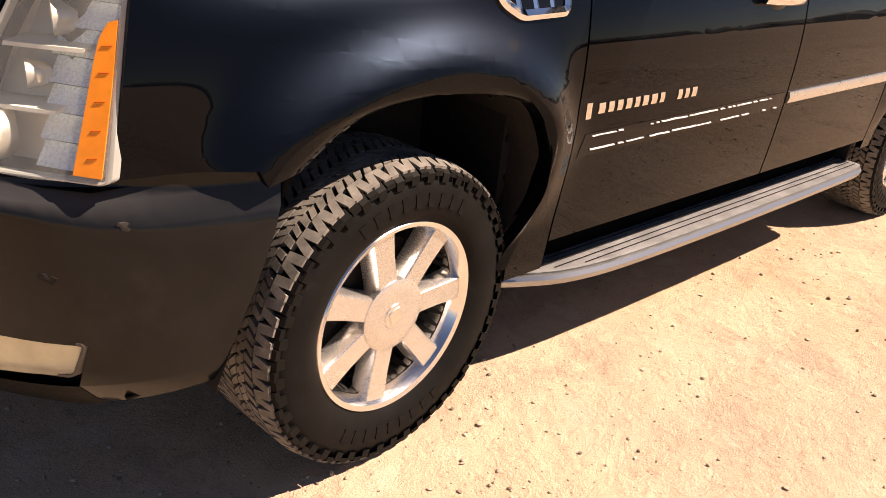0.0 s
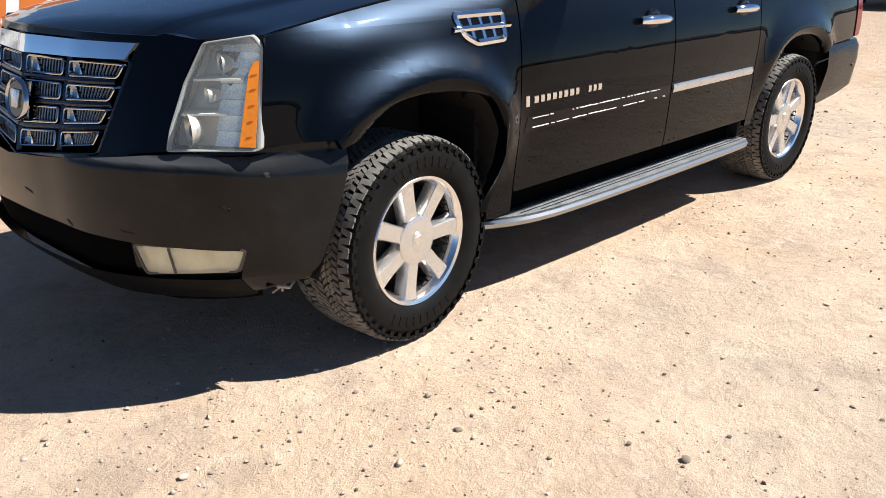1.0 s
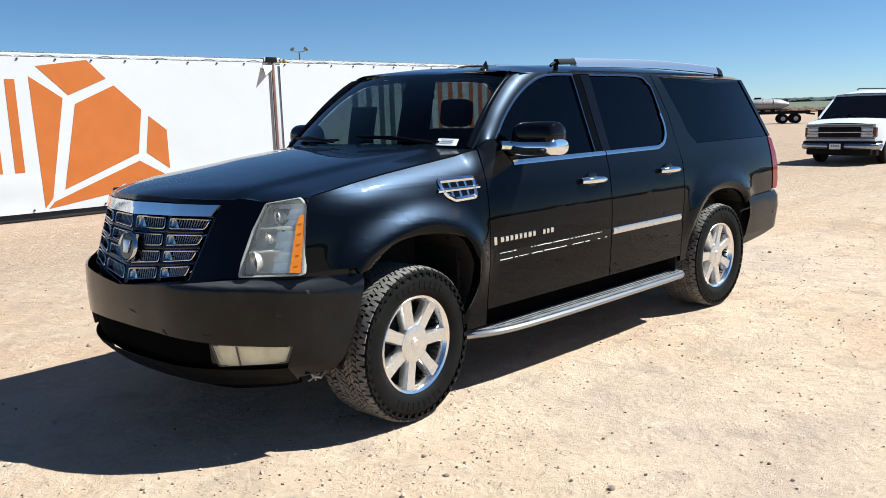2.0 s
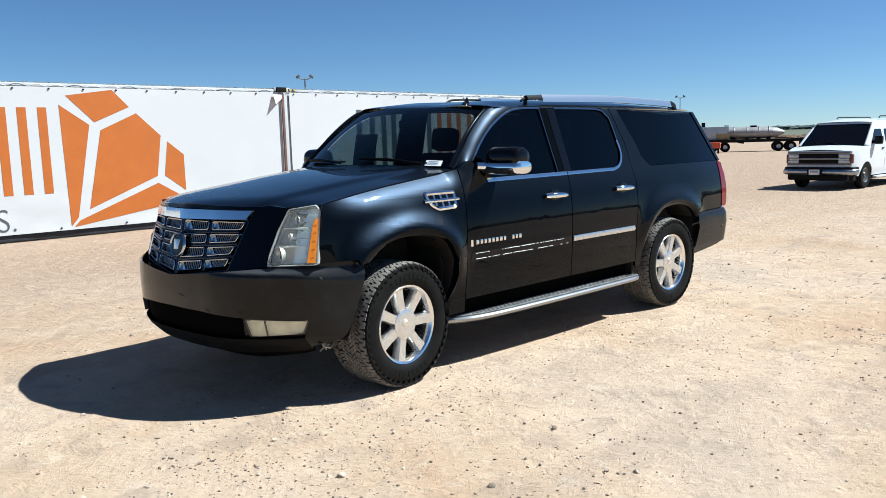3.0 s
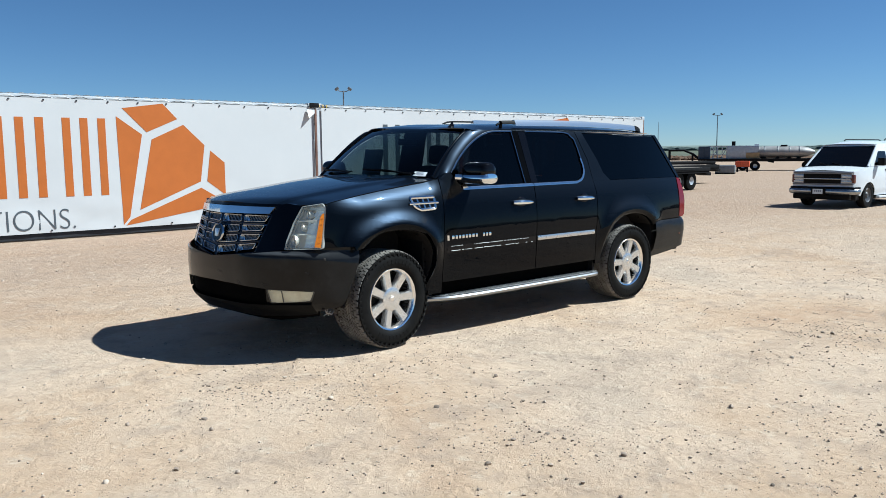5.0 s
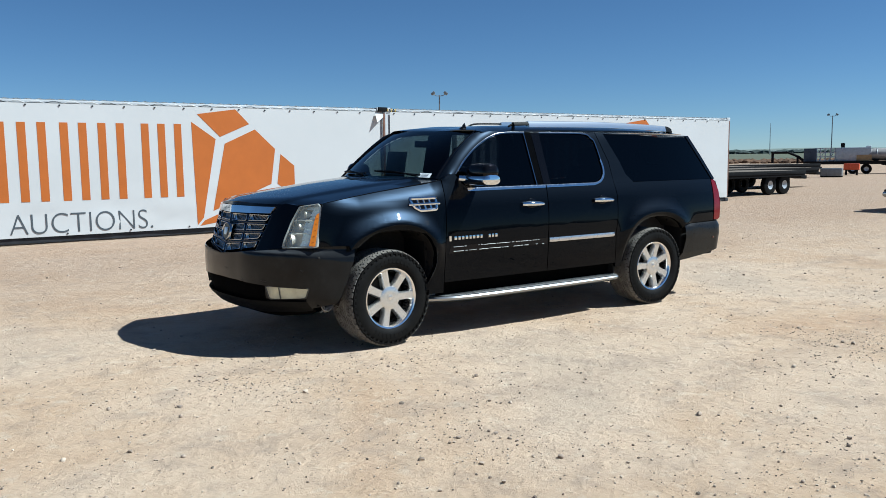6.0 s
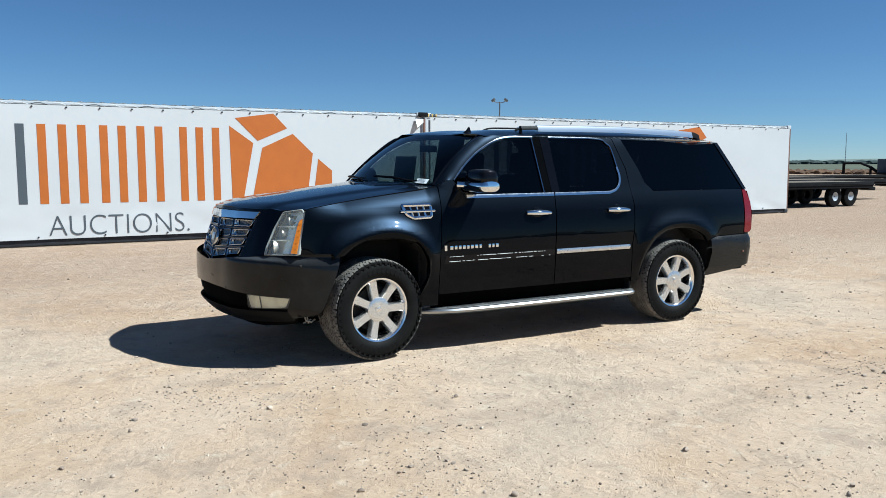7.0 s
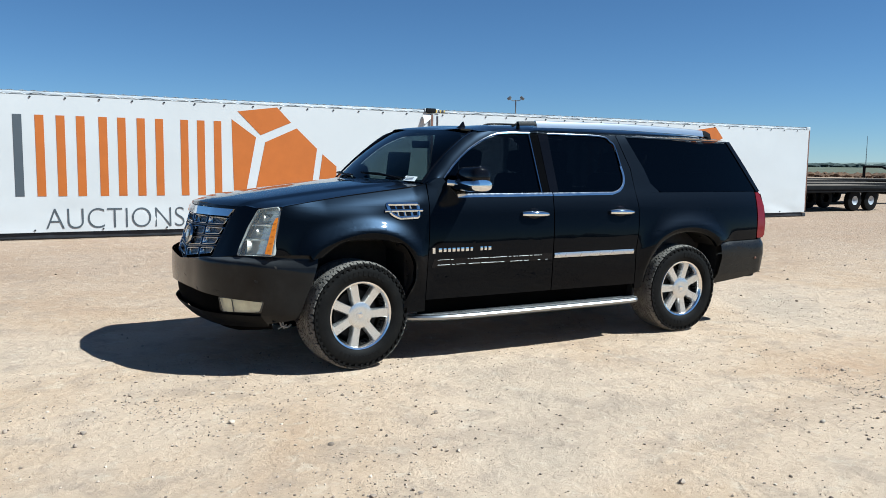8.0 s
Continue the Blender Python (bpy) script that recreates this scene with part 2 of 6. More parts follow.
INKGREY = make_plain("grey_ink", (0.25, 0.27, 0.3), 0.7)
# Blacker than the black plastic: shade of sill, intake and grille depths painted in.
VOID = make_plain("recess_shade_black", (0.0025, 0.0025, 0.0025), 0.9, 0, 0.3, 6, 0.02)
GLUE = make_plain("old_adhesive", (0.46, 0.455, 0.44), 0.8, 0, 0.25, 40)
GROUND = make_ground()


# ---- mesh helpers ----
from mathutils.geometry import tessellate_polygon


def world_of(ob):
    return world_of(ob.parent) @ ob.matrix_parent_inverse @ ob.matrix_basis if ob.parent else ob.matrix_basis.copy()


def thing(name, at=(0, 0, 0), label="", category="", group="", kind="", turn=0.0):
    ob = new(name)
    ob.empty_display_size = 0.3
    ob.matrix_basis = pose(*at, 0, 0, turn)
    return tagged(ob, label, category, group, kind)


def shade(me, angle=40):
    for p in me.polygons:
        p.use_smooth = True
    if angle:
        me.set_sharp_from_angle(angle=radians(angle))


def part(name, bm, mat, parent=None, label="", angle=40, local=False):
    """One mesh object from a bmesh, in world coordinates, or in its parent's own where local is set."""
    me = bpy.data.meshes.new(name)
    bm.to_mesh(me)
    bm.free()
    for m in mat if isinstance(mat, (list, tuple)) else (mat,):
        me.materials.append(m)
    shade(me, angle)
    ob = new(name, me)
    if parent is not None:
        ob.parent = parent
        if not local:
            ob.matrix_parent_inverse = world_of(parent).inverted()
    if label:
        ob["label"] = label
    return ob


def add_box(bm, lo, hi, bevel=0.0, m=None, seg=2):
    got = bmesh.ops.create_cube(bm, size=1.0)["verts"]
    c = [(a + b) / 2 for a, b in zip(lo, hi)]
    s = [max(abs(b - a), 1e-4) for a, b in zip(lo, hi)]
    for v in got:
        v.co = Vector((c[i] + v.co[i] * s[i] for i in range(3)))
    if bevel:
        edges = list({e for v in got for e in v.link_edges})
        r = bmesh.ops.bevel(bm, geom=edges, offset=min(bevel, min(s) * 0.45), segments=seg, profile=0.6, affect="EDGES")
        got = list({v for f in r["faces"] for v in f.verts} | {v for v in got if v.is_valid})
    if m is not None:
        bmesh.ops.transform(bm, matrix=m, verts=got)
    return got


def box(lo, hi, bevel=0.0, m=None, seg=2):
    bm = bmesh.new()
    add_box(bm, lo, hi, bevel, m, seg)
    return bm


def add_rod(bm, a, b, r, r2=None, n=12):
    a, b = Vector(a), Vector(b)
    got = bmesh.ops.create_cone(bm, cap_ends=True, segments=n, radius1=r, radius2=r if r2 is None else r2, depth=(b - a).length)["verts"]
    m = Matrix.Translation((a + b) / 2) @ (b - a).to_track_quat("Z", "Y").to_matrix().to_4x4()
    bmesh.ops.transform(bm, matrix=m, verts=got)
    return got


def rod(a, b, r, r2=None, n=12):
    bm = bmesh.new()
    add_rod(bm, a, b, r, r2, n)
    return bm


def add_tube(bm, pts, radii, n=10, flat=1.0, up=(0, 0, 1)):
    """A closed sweep of a round or flattened section along points."""
    pts = [Vector(p) for p in pts]
    radii = radii if isinstance(radii, (list, tuple)) else [radii] * len(pts)
    rings = []
    for i, p in enumerate(pts):
        d = (pts[min(i + 1, len(pts) - 1)] - pts[max(i - 1, 0)]).normalized()
        side = d.cross(Vector(up))
        side = side.normalized() if side.length > 1e-4 else Vector((1, 0, 0))
        top = side.cross(d)
        rings.append([bm.verts.new(p + radii[i] * (math.cos(k * math.tau / n) * side + flat * math.sin(k * math.tau / n) * top)) for k in range(n)])
    for a, b in zip(rings, rings[1:]):
        for k in range(n):
            bm.faces.new((a[k], a[(k + 1) % n], b[(k + 1) % n], b[k]))
    bm.faces.new(rings[0][::-1])
    bm.faces.new(rings[-1])


def tube(pts, radii, n=10, flat=1.0, up=(0, 0, 1)):
    bm = bmesh.new()
    add_tube(bm, pts, radii, n, flat, up)
    bmesh.ops.recalc_face_normals(bm, faces=bm.faces[:])
    return bm


def lathe(profile, n=48, axis="y"):
    """Turns (radius, along) pairs round the axis."""
    bm = bmesh.new()
    rings = []
    for r, a in profile:
        ring = []
        for k in range(n):
            c, s = math.cos(k * math.tau / n), math.sin(k * math.tau / n)
            ring.append(bm.verts.new((r * c, a, r * s) if axis == "y" else (r * c, r * s, a)))
        rings.append(ring)
    for a, b in zip(rings, rings[1:]):
        for k in range(n):
            bm.faces.new((a[k], a[(k + 1) % n], b[(k + 1) % n], b[k]))
    bmesh.ops.recalc_face_normals(bm, faces=bm.faces[:])
    return bm


def curve_pts(pts, n=6):
    """A smooth line through the points."""
    out = []
    for i in range(len(pts) - 1):
        p0, p1, p2, p3 = (np.array(pts[min(max(k, 0), len(pts) - 1)], float) for k in (i - 1, i, i + 1, i + 2))
        for k in range(n):
            t = k / n
            out.append(tuple(0.5 * (2 * p1 + (p2 - p0) * t + (2 * p0 - 5 * p1 + 4 * p2 - p3) * t * t + (3 * p1 - p0 - 3 * p2 + p3) * t**3)))
    return out + [tuple(float(v) for v in pts[-1])]


def rounded(pts, r=0.03, n=4):
    """A closed outline with its corners rounded."""
    out = []
    for i, p in enumerate(pts):
        p = Vector(p)
        a, b = Vector(pts[i - 1]) - p, Vector(pts[(i + 1) % len(pts)]) - p
        k = min(r, a.length * 0.45, b.length * 0.45)
        p1, p2 = p + a.normalized() * k, p + b.normalized() * k
        for j in range(n + 1):
            t = j / n
            out.append(tuple((1 - t) ** 2 * p1 + 2 * t * (1 - t) * p + t * t * p2))
    return out


def add_sheet(bm_out, pts, fn, step=0.05, out=(0, -1, 0), depth=0.02, raise_by=0.0):
    """A panel: the plane outline, cut to a grid, laid on the surface fn(u, v), with a turned-in rim."""
    bm = bmesh.new()
    flat_v = [bm.verts.new((u, v, 0)) for u, v in pts]
    for tri in tessellate_polygon([[Vector((u, v, 0)) for u, v in pts]]):
        if len(set(tri)) == 3:
            bm.faces.new([flat_v[k] for k in tri])
    bm.normal_update()
    for f in bm.faces:
        if f.normal.z < 0:
            f.normal_flip()
    us, vs = [p[0] for p in pts], [p[1] for p in pts]
    steps = step if isinstance(step, tuple) else (step, step)
    for n, (lo, hi), s in ((0, (min(us), max(us)), steps[0]), (1, (min(vs), max(vs)), steps[1])):
        count = int((hi - lo) / s)
        for k in range(1, count + 1):
            co, no = [0, 0, 0], [0, 0, 0]
            co[n], no[n] = lo + (hi - lo) * k / (count + 1), 1
            bmesh.ops.bisect_plane(bm, geom=bm.verts[:] + bm.edges[:] + bm.faces[:], dist=1e-5, plane_co=co, plane_no=no)
    bmesh.ops.remove_doubles(bm, verts=bm.verts[:], dist=1e-5)
    o = Vector(out)
    for v in bm.verts:
        v.co = Vector(fn(v.co.x, v.co.y)) + o * raise_by
    bm.normal_update()
    total = Vector()
    for f in bm.faces:
        total += f.normal * f.calc_area()
    if total.dot(o) < 0:
        bmesh.ops.reverse_faces(bm, faces=bm.faces[:])
    if depth:
        edges = [e for e in bm.edges if len(e.link_faces) == 1]
        got = bmesh.ops.extrude_edge_only(bm, edges=edges)["geom"]
        for v in got:
            if isinstance(v, bmesh.types.BMVert):
                v.co -= o * depth
    me = bpy.data.meshes.new("tmp")
    bm.to_mesh(me)
    bm.free()
    bm_out.from_mesh(me)
    bpy.data.meshes.remove(me)


def sheet(*a, **k):
    bm = bmesh.new()
    add_sheet(bm, *a, **k)
    return bm


def strip_sheet(line, width, fn, step=0.04, out=(0, -1, 0), depth=0.01, raise_by=0.004, closed=False):
    """A narrow band along a line on a surface."""
    bm = bmesh.new()
    o = Vector(out)
    n = len(line)
    rows = []
    for i, p in enumerate(line):
        a = Vector(line[(i - 1) % n] if closed else line[max(i - 1, 0)])
        b = Vector(line[(i + 1) % n] if closed else line[min(i + 1, n - 1)])
        d = (b - a).normalized()
        nrm = Vector((-d.y, d.x)) * width / 2
        q1, q2 = Vector(p) + nrm, Vector(p) - nrm
        w1, w2, wm = (Vector(fn(*q)) for q in (q1, q2, p))
        rows.append([bm.verts.new(w1 - o * depth), bm.verts.new(w1 + o * raise_by * 0.5), bm.verts.new(wm + o * raise_by), bm.verts.new(w2 + o * raise_by * 0.5), bm.verts.new(w2 - o * depth)])
    for i in range(n if closed else n - 1):
        a, b = rows[i], rows[(i + 1) % n]
        for k in range(4):
            bm.faces.new((a[k], a[k + 1], b[k + 1], b[k]))
    if not closed:
        bm.faces.new(rows[0])
        bm.faces.new(rows[-1][::-1])
    bmesh.ops.recalc_face_normals(bm, faces=bm.faces[:])
    return bm


def grid_surface(fn, nu, nv, out=(0, 0, 1)):
    """A surface fn(u, v) over 0..1 by 0..1."""
    bm = bmesh.new()
    g = [[bm.verts.new(fn(i / nu, j / nv)) for j in range(nv + 1)] for i in range(nu + 1)]
    for i in range(nu):
        for j in range(nv):
            bm.faces.new((g[i][j], g[i + 1][j], g[i + 1][j + 1], g[i][j + 1]))
    bm.normal_update()
    total = Vector()
    for f in bm.faces:
        total += f.normal * f.calc_area()
    if total.dot(Vector(out)) < 0:
        bmesh.ops.reverse_faces(bm, faces=bm.faces[:])
    return bm


def ground_height(x, y):
    near = max(0.0, 1.0 - math.hypot(x - 1, y + 1) / 30)
    p = Vector((x, y, 0))
    return near * (0.010 * noise.noise(p * 0.8) + 0.006 * noise.noise(p * 3.1) + 0.003 * noise.noise(p * 9.0)) - 0.006


def make_ground_sheet():
    """One sheet: a fine grid round the vehicle that widens ring by ring to the horizon."""
    fine = np.arange(-9, 12.01, 0.075)
    grow = [12.0 * 1.35**k for k in range(1, 20)]
    xs = sorted([1 - 10 - (g - 12) for g in grow] + [float(v) for v in fine] + [g for g in grow])
    ys = sorted([-9 - (g - 12) for g in grow] + [float(v) for v in np.arange(-9, 6.01, 0.075)] + [6 + (g - 12) for g in grow])
    bm = bmesh.new()
    g = [[bm.verts.new((x, y, ground_height(x, y))) for y in ys] for x in xs]
    for i in range(len(xs) - 1):
        for j in range(len(ys) - 1):
            bm.faces.new((g[i][j], g[i + 1][j], g[i + 1][j + 1], g[i][j + 1]))
    return tagged(part("ground", bm, GROUND, angle=0), "pale dry caliche dirt yard strewn with small stones", "ground", kind="structure")


make_ground_sheet()
STONE = make_plain("grey_brown_stone", (0.30, 0.245, 0.19), 0.9, 0, 0.45, 30)
t_nodes = STONE.node_tree
geo_n = t_nodes.nodes.new("ShaderNodeNewGeometry")
isl = ramp(STONE, geo_n.outputs["Random Per Island"], [(0.0, (0.10, 0.078, 0.060)), (0.2, (0.24, 0.185, 0.14)), (1.0, (0.50, 0.41, 0.32))])
wire(STONE, isl, "Base Color")


def make_stones():
    """Loose stones, many small and a few large, each a worn lump."""
    rng = random.Random(7)
    base = bmesh.new()
    bmesh.ops.create_icosphere(base, subdivisions=1, radius=1.0)
    ico_v = [v.co.copy() for v in base.verts]
    ico_f = [[v.index for v in f.verts] for f in base.faces]
    base.free()
    verts, faces = [], []
    for k in range(62600):
        if k < 54000:
            x, y, s = rng.uniform(-5, 7.5), rng.uniform(-6, 0) if k % 5 else rng.uniform(-7, 8), rng.choice((0.0025, 0.003, 0.0035, 0.004, 0.005, 0.006, 0.008)) * rng.uniform(0.7, 1.3)
        elif k < 60000:
            x, y, s = rng.uniform(-9, 18), rng.uniform(-7.5, 10), rng.uniform(0.005, 0.010)
        else:
            x, y, s = rng.uniform(-5, 11), rng.uniform(-6.5, 6), 0.008 + 0.015 * rng.random() ** 2
        if abs(y) < 1.3 and -1.0 < x < 4.4 and s > 0.012:
            continue
        # gravel lies in patches, thick over the near side of the yard
        patch = noise.noise(Vector((x * 0.35, y * 0.35, 2.0))) + 0.9 * noise.noise(Vector((x * 1.1, y * 1.1, 5.0))) - 0.14 * (y + 2.6)
        if rng.random() > 0.12 + 0.9 * max(0.0, min(0.9, patch + 0.1)):
            continue
        sx, sy, sz = (s * rng.uniform(0.7, 1.3) for _ in range(3))
        sz *= 0.75
        a = rng.uniform(0, math.tau)
        c, d = math.cos(a), math.sin(a)
        z = ground_height(x, y) + sz * 0.45
        n0 = len(verts)
        for v in ico_v:
            j = rng.uniform(0.72, 1.15)
            vx, vy = v.x * sx * j, v.y * sy * j
            verts.append((x + vx * c - vy * d, y + vx * d + vy * c, z + v.z * sz * j))
        faces.extend([[n0 + i for i in f] for f in ico_f])
    me = bpy.data.meshes.new("stones")
    me.from_pydata(verts, [], faces)
    me.materials.append(STONE)
    shade(me, 50)
    return tagged(new("stones", me), "loose grey-brown stones scattered over the dirt yard", "stones", kind="stuff")


make_stones()

FIELD = make_plain("green_field", (0.080, 0.086, 0.052), 0.95, 0, 0.35, 0.02)
SHRUB = make_plain("rusty_dry_shrub", (0.10, 0.055, 0.028), 0.95, 0, 0.5, 0.6)
FARWOOD = make_plain("dark_far_trees", (0.035, 0.05, 0.045), 0.95, 0, 0.4, 0.05)
HILL = make_plain("hazy_far_rise", (0.16, 0.19, 0.17), 0.95, 0, 0.2, 0.01)


def make_distance():
    """The far field, a row of dry shrubs on its near edge, and a low line of trees behind."""
    bm = bmesh.new()
    def arc(r, a):
        return (r * math.sin(radians(a)), r * math.cos(radians(a)))
    n = 80
    rows = [[bm.verts.new((*arc(r, 2 + 118 * k / n), z)) for k in range(n + 1)] for r, z in ((175, 0.03), (400, 0.5), (900, 2.0), (1500, 3.5))]
    for a, b in zip(rows, rows[1:]):
        for k in range(n):
            bm.faces.new((a[k], a[k + 1], b[k + 1], b[k]))
    tagged(part("field", bm, FIELD, angle=0), "flat green field beyond the dirt yard", "field", kind="structure")
    rng = random.Random(3)
    verts, faces = [], []
    def clump(x, y, z, s, flat):
        n0 = len(verts)
        k = 7
        verts.append((x, y, z + s * flat))
        for j in range(k):
            a = j * math.tau / k
            q = s * rng.uniform(0.7, 1.3)
            verts.append((x + q * math.cos(a), y + q * math.sin(a), z + s * flat * rng.uniform(0.35, 0.8)))
        for j in range(k):
            a = j * math.tau / k
            verts.append((x + s * math.cos(a), y + s * math.sin(a), z - 0.1))
        for j in range(k):
            j2 = (j + 1) % k
            faces.append((n0, n0 + 1 + j, n0 + 1 + j2))
            faces.append((n0 + 1 + j, n0 + 1 + k + j, n0 + 1 + k + j2, n0 + 1 + j2))
    for _ in range(2600):
        a, r = rng.uniform(2, 118), rng.uniform(150, 176)
        for _ in range(2):
            clump(*arc(r + rng.uniform(-0.6, 0.6), a + rng.uniform(-0.2, 0.2)), 0.0, rng.uniform(0.4, 1.0), rng.uniform(0.5, 1.0))
    me = bpy.data.meshes.new("shrubs")
    me.from_pydata(verts, [], faces)
    me.materials.append(SHRUB)
    tagged(new("shrubs", me), "row of dry rusty brown shrubs at the edge of the field", "shrubs", kind="stuff")
    verts, faces = [], []
    # the same low trees close the yard on the side behind the camera
    for _ in range(2400):
        a, r = rng.uniform(95, 235), rng.uniform(88, 100)
        clump(*arc(r, a), 0.0, rng.uniform(0.9, 1.7) * (1.8 if noise.noise(Vector((a * 0.35, 0.0, 1.0))) > 0.25 else 1.0), 0.9)
    for _ in range(2600):
        a, r = rng.uniform(-4, 122), rng.uniform(1380, 1500)
        clump(*arc(r, a), 2.5, rng.uniform(6, 13), rng.uniform(0.35, 0.7))
    me = bpy.data.meshes.new("far_trees")
    me.from_pydata(verts, [], faces)
    me.materials.append(FARWOOD)
    tagged(new("far_trees", me), "dark low line of trees along the horizon", "trees", kind="stuff")
    bm = bmesh.new()
    n = 160
    lo = [bm.verts.new((2600 * math.sin(math.tau * k / n), 2600 * math.cos(math.tau * k / n), -2)) for k in range(n)]
    hi = [bm.verts.new((2650 * math.sin(math.tau * k / n), 2650 * math.cos(math.tau * k / n), 17 + 9 * noise.noise(Vector((k * 0.21, 0, 3))))) for k in range(n)]
    for k in range(n):
        bm.faces.new((lo[k], lo[(k + 1) % n], hi[(k + 1) % n], hi[k]))
    tagged(part("backdrop", bm, HILL, angle=0), "low hazy rise along the far horizon", "horizon", kind="structure")


make_distance()

# ---- shipping containers with banners ----
WALL_Y, SEAM_X, BOX_L, BOX_H, BOX_W = 10.75, 6.62, 13.716, 2.88, 2.44
VINYL = make_plain("white_banner_vinyl", (0.545, 0.545, 0.542), 0.42, 0, 0.03, 0.7)
INK = make_plain("dark_grey_print", (0.075, 0.087, 0.10), 0.45, 0, 0.06, 3)
ORANGE = make_plain("orange_print", (0.42, 0.12, 0.018), 0.45, 0, 0.06, 3)
BOXPAINT = make_plain("white_container_paint", (0.48, 0.495, 0.51), 0.5, 0, 0.10, 2)
BOXGREY = make_plain("dark_grey_container_paint", (0.10, 0.11, 0.125), 0.55, 0, 0.15, 2)
RUST = make_plain("rusty_brown_steel", (0.13, 0.065, 0.045), 0.75, 0.1, 0.4, 4)
STEELDARK = make_plain("dark_steel_rail", (0.03, 0.033, 0.04), 0.6, 0.2, 0.3, 4)
TRAILERBLACK = make_plain("dull_black_trailer_paint", (0.010, 0.010, 0.011), 0.8, 0, 0.3, 6.0, 0.08)
STRIPE_Y = make_plain("yellow_stripe_paint", (0.62, 0.42, 0.08), 0.5)


def sag(x, z):
    """How far the hung vinyl bellies out: soft folds, more towards its lower edge."""
    low = max(0.0, 1.0 - (z - 0.12) / 1.2)
    p = Vector((x * 0.55, z * 0.8, 1.7))
    return 0.012 * noise.noise(p) + low * (0.020 * noise.noise(Vector((x * 0.9 + z * 0.7, z * 2.6, 4.0))) + 0.006 * noise.noise(Vector((x * 3.0 - z * 2, z * 5, 9.0))))


def wall_fn(off):
    return lambda x, z: (x, WALL_Y - 0.03 - off - sag(x, z), z)


def letter_bars(x0, x1, single=False):
    """A letter of the trade name as plain upright bars of its size."""
    z0, z1, w = 0.84, 2.40, 0.155
    if single:
        return [[(x0, z0), (x0 + w, z0), (x0 + w, z1), (x0, z1)]]
    return [[(x0, z0), (x0 + w, z0), (x0 + w, z1), (x0, z1)], [(x1 - w, z0), (x1, z0), (x1, z1), (x1 - w, z1)]]


def make_container(x0, right_rust):
    x1, y0, y1 = x0 + BOX_L, WALL_Y, WALL_Y + BOX_W
    box_ob = thing("shipping_container", ((x0 + x1) / 2, (y0 + y1) / 2, 0), "white steel shipping container with a printed vinyl banner on its side", "container", "containers in a row")
    for sx in (x0, x1 - 0.16):
        for sy in (y0, y1 - 0.16):
            part("corner_post", box((sx, sy, 0.17), (sx + 0.16, sy + 0.16, BOX_H - 0.12), 0.012), RUST if right_rust and sx > x0 and sy == y0 else BOXPAINT, box_ob)
            for z in (0.0, BOX_H - 0.12):
                part("corner_casting", box((sx - 0.004, sy - 0.004, z), (sx + 0.166, sy + 0.166, z + 0.118), 0.015), STEELDARK if z == 0 else BOXPAINT, box_ob)
    for sy in (y0 + 0.01, y1 - 0.09):
        part("bottom_rail", box((x0 + 0.17, sy, 0.02), (x1 - 0.17, sy + 0.08, 0.17), 0.01), STEELDARK, box_ob)
        part("top_rail", box((x0 + 0.17, sy, BOX_H - 0.10), (x1 - 0.17, sy + 0.08, BOX_H - 0.04), 0.01), BOXPAINT, box_ob)
    # corrugated side, ends and roof
    def corrugated(a, b, z0, z1, at, inward):
        bm = bmesh.new()
        n = int((b - a) / 0.07)
        prev = None
        for k in range(n + 1):
            u = a + (b - a) * k / n
            d = (0.0, 0.0, 0.036, 0.036)[k % 4]
            lo, hi = (bm.verts.new(at(u, d, z)) for z in (z0, z1))
            if prev:
                bm.faces.new((prev[0], lo, hi, prev[1]))
            prev = (lo, hi)
        bmesh.ops.solidify(bm, geom=bm.faces[:], thickness=0.004)
        return bm
    part("side_panel", corrugated(x0 + 0.16, x1 - 0.16, 0.17, BOX_H - 0.06, lambda u, d, z: (u, y0 + 0.045 + d, z), 1), BOXPAINT, box_ob, angle=20)
    part("side_panel", corrugated(x0 + 0.16, x1 - 0.16, 0.17, BOX_H - 0.06, lambda u, d, z: (u, y1 - 0.045 - d, z), 1), BOXPAINT, box_ob, angle=20)
    for ex, sg in ((x0 + 0.03, 1), (x1 - 0.03, -1)):
        part("end_panel", corrugated(y0 + 0.16, y1 - 0.16, 1.18, BOX_H - 0.06, lambda u, d, z: (ex + sg * d, u, z), 1), BOXPAINT, box_ob, angle=20)
        part("end_panel", corrugated(y0 + 0.16, y1 - 0.16, 0.05, 1.18, lambda u, d, z: (ex + sg * d, u, z), 1), BOXGREY, box_ob, "dark grey lower band", angle=20)
    bm = bmesh.new()
    n = int((BOX_L - 0.2) / 0.10)
    rows = []
    for k in range(n + 1):
        x = x0 + 0.1 + (BOX_L - 0.2) * k / n
        z = BOX_H - 0.035 + (0.022 if k % 2 else 0.0)
        rows.append([bm.verts.new((x, y, z)) for y in (y0 + 0.02, y1 - 0.02)])
    for a, b in zip(rows, rows[1:]):
        bm.faces.new((a[0], b[0], b[1], a[1]))
    bmesh.ops.solidify(bm, geom=bm.faces[:], thickness=0.02)
    part("roof", bm, BOXPAINT, box_ob, angle=20)
    for k in range(6):
        part("warning_stripe", box((x0 + 0.02 + k * 0.055, y0 - 0.006, BOX_H - 0.10), (x0 + 0.05 + k * 0.055, y0 - 0.002, BOX_H - 0.03)), STRIPE_Y if k % 2 else STEELDARK, box_ob)
    return box_ob


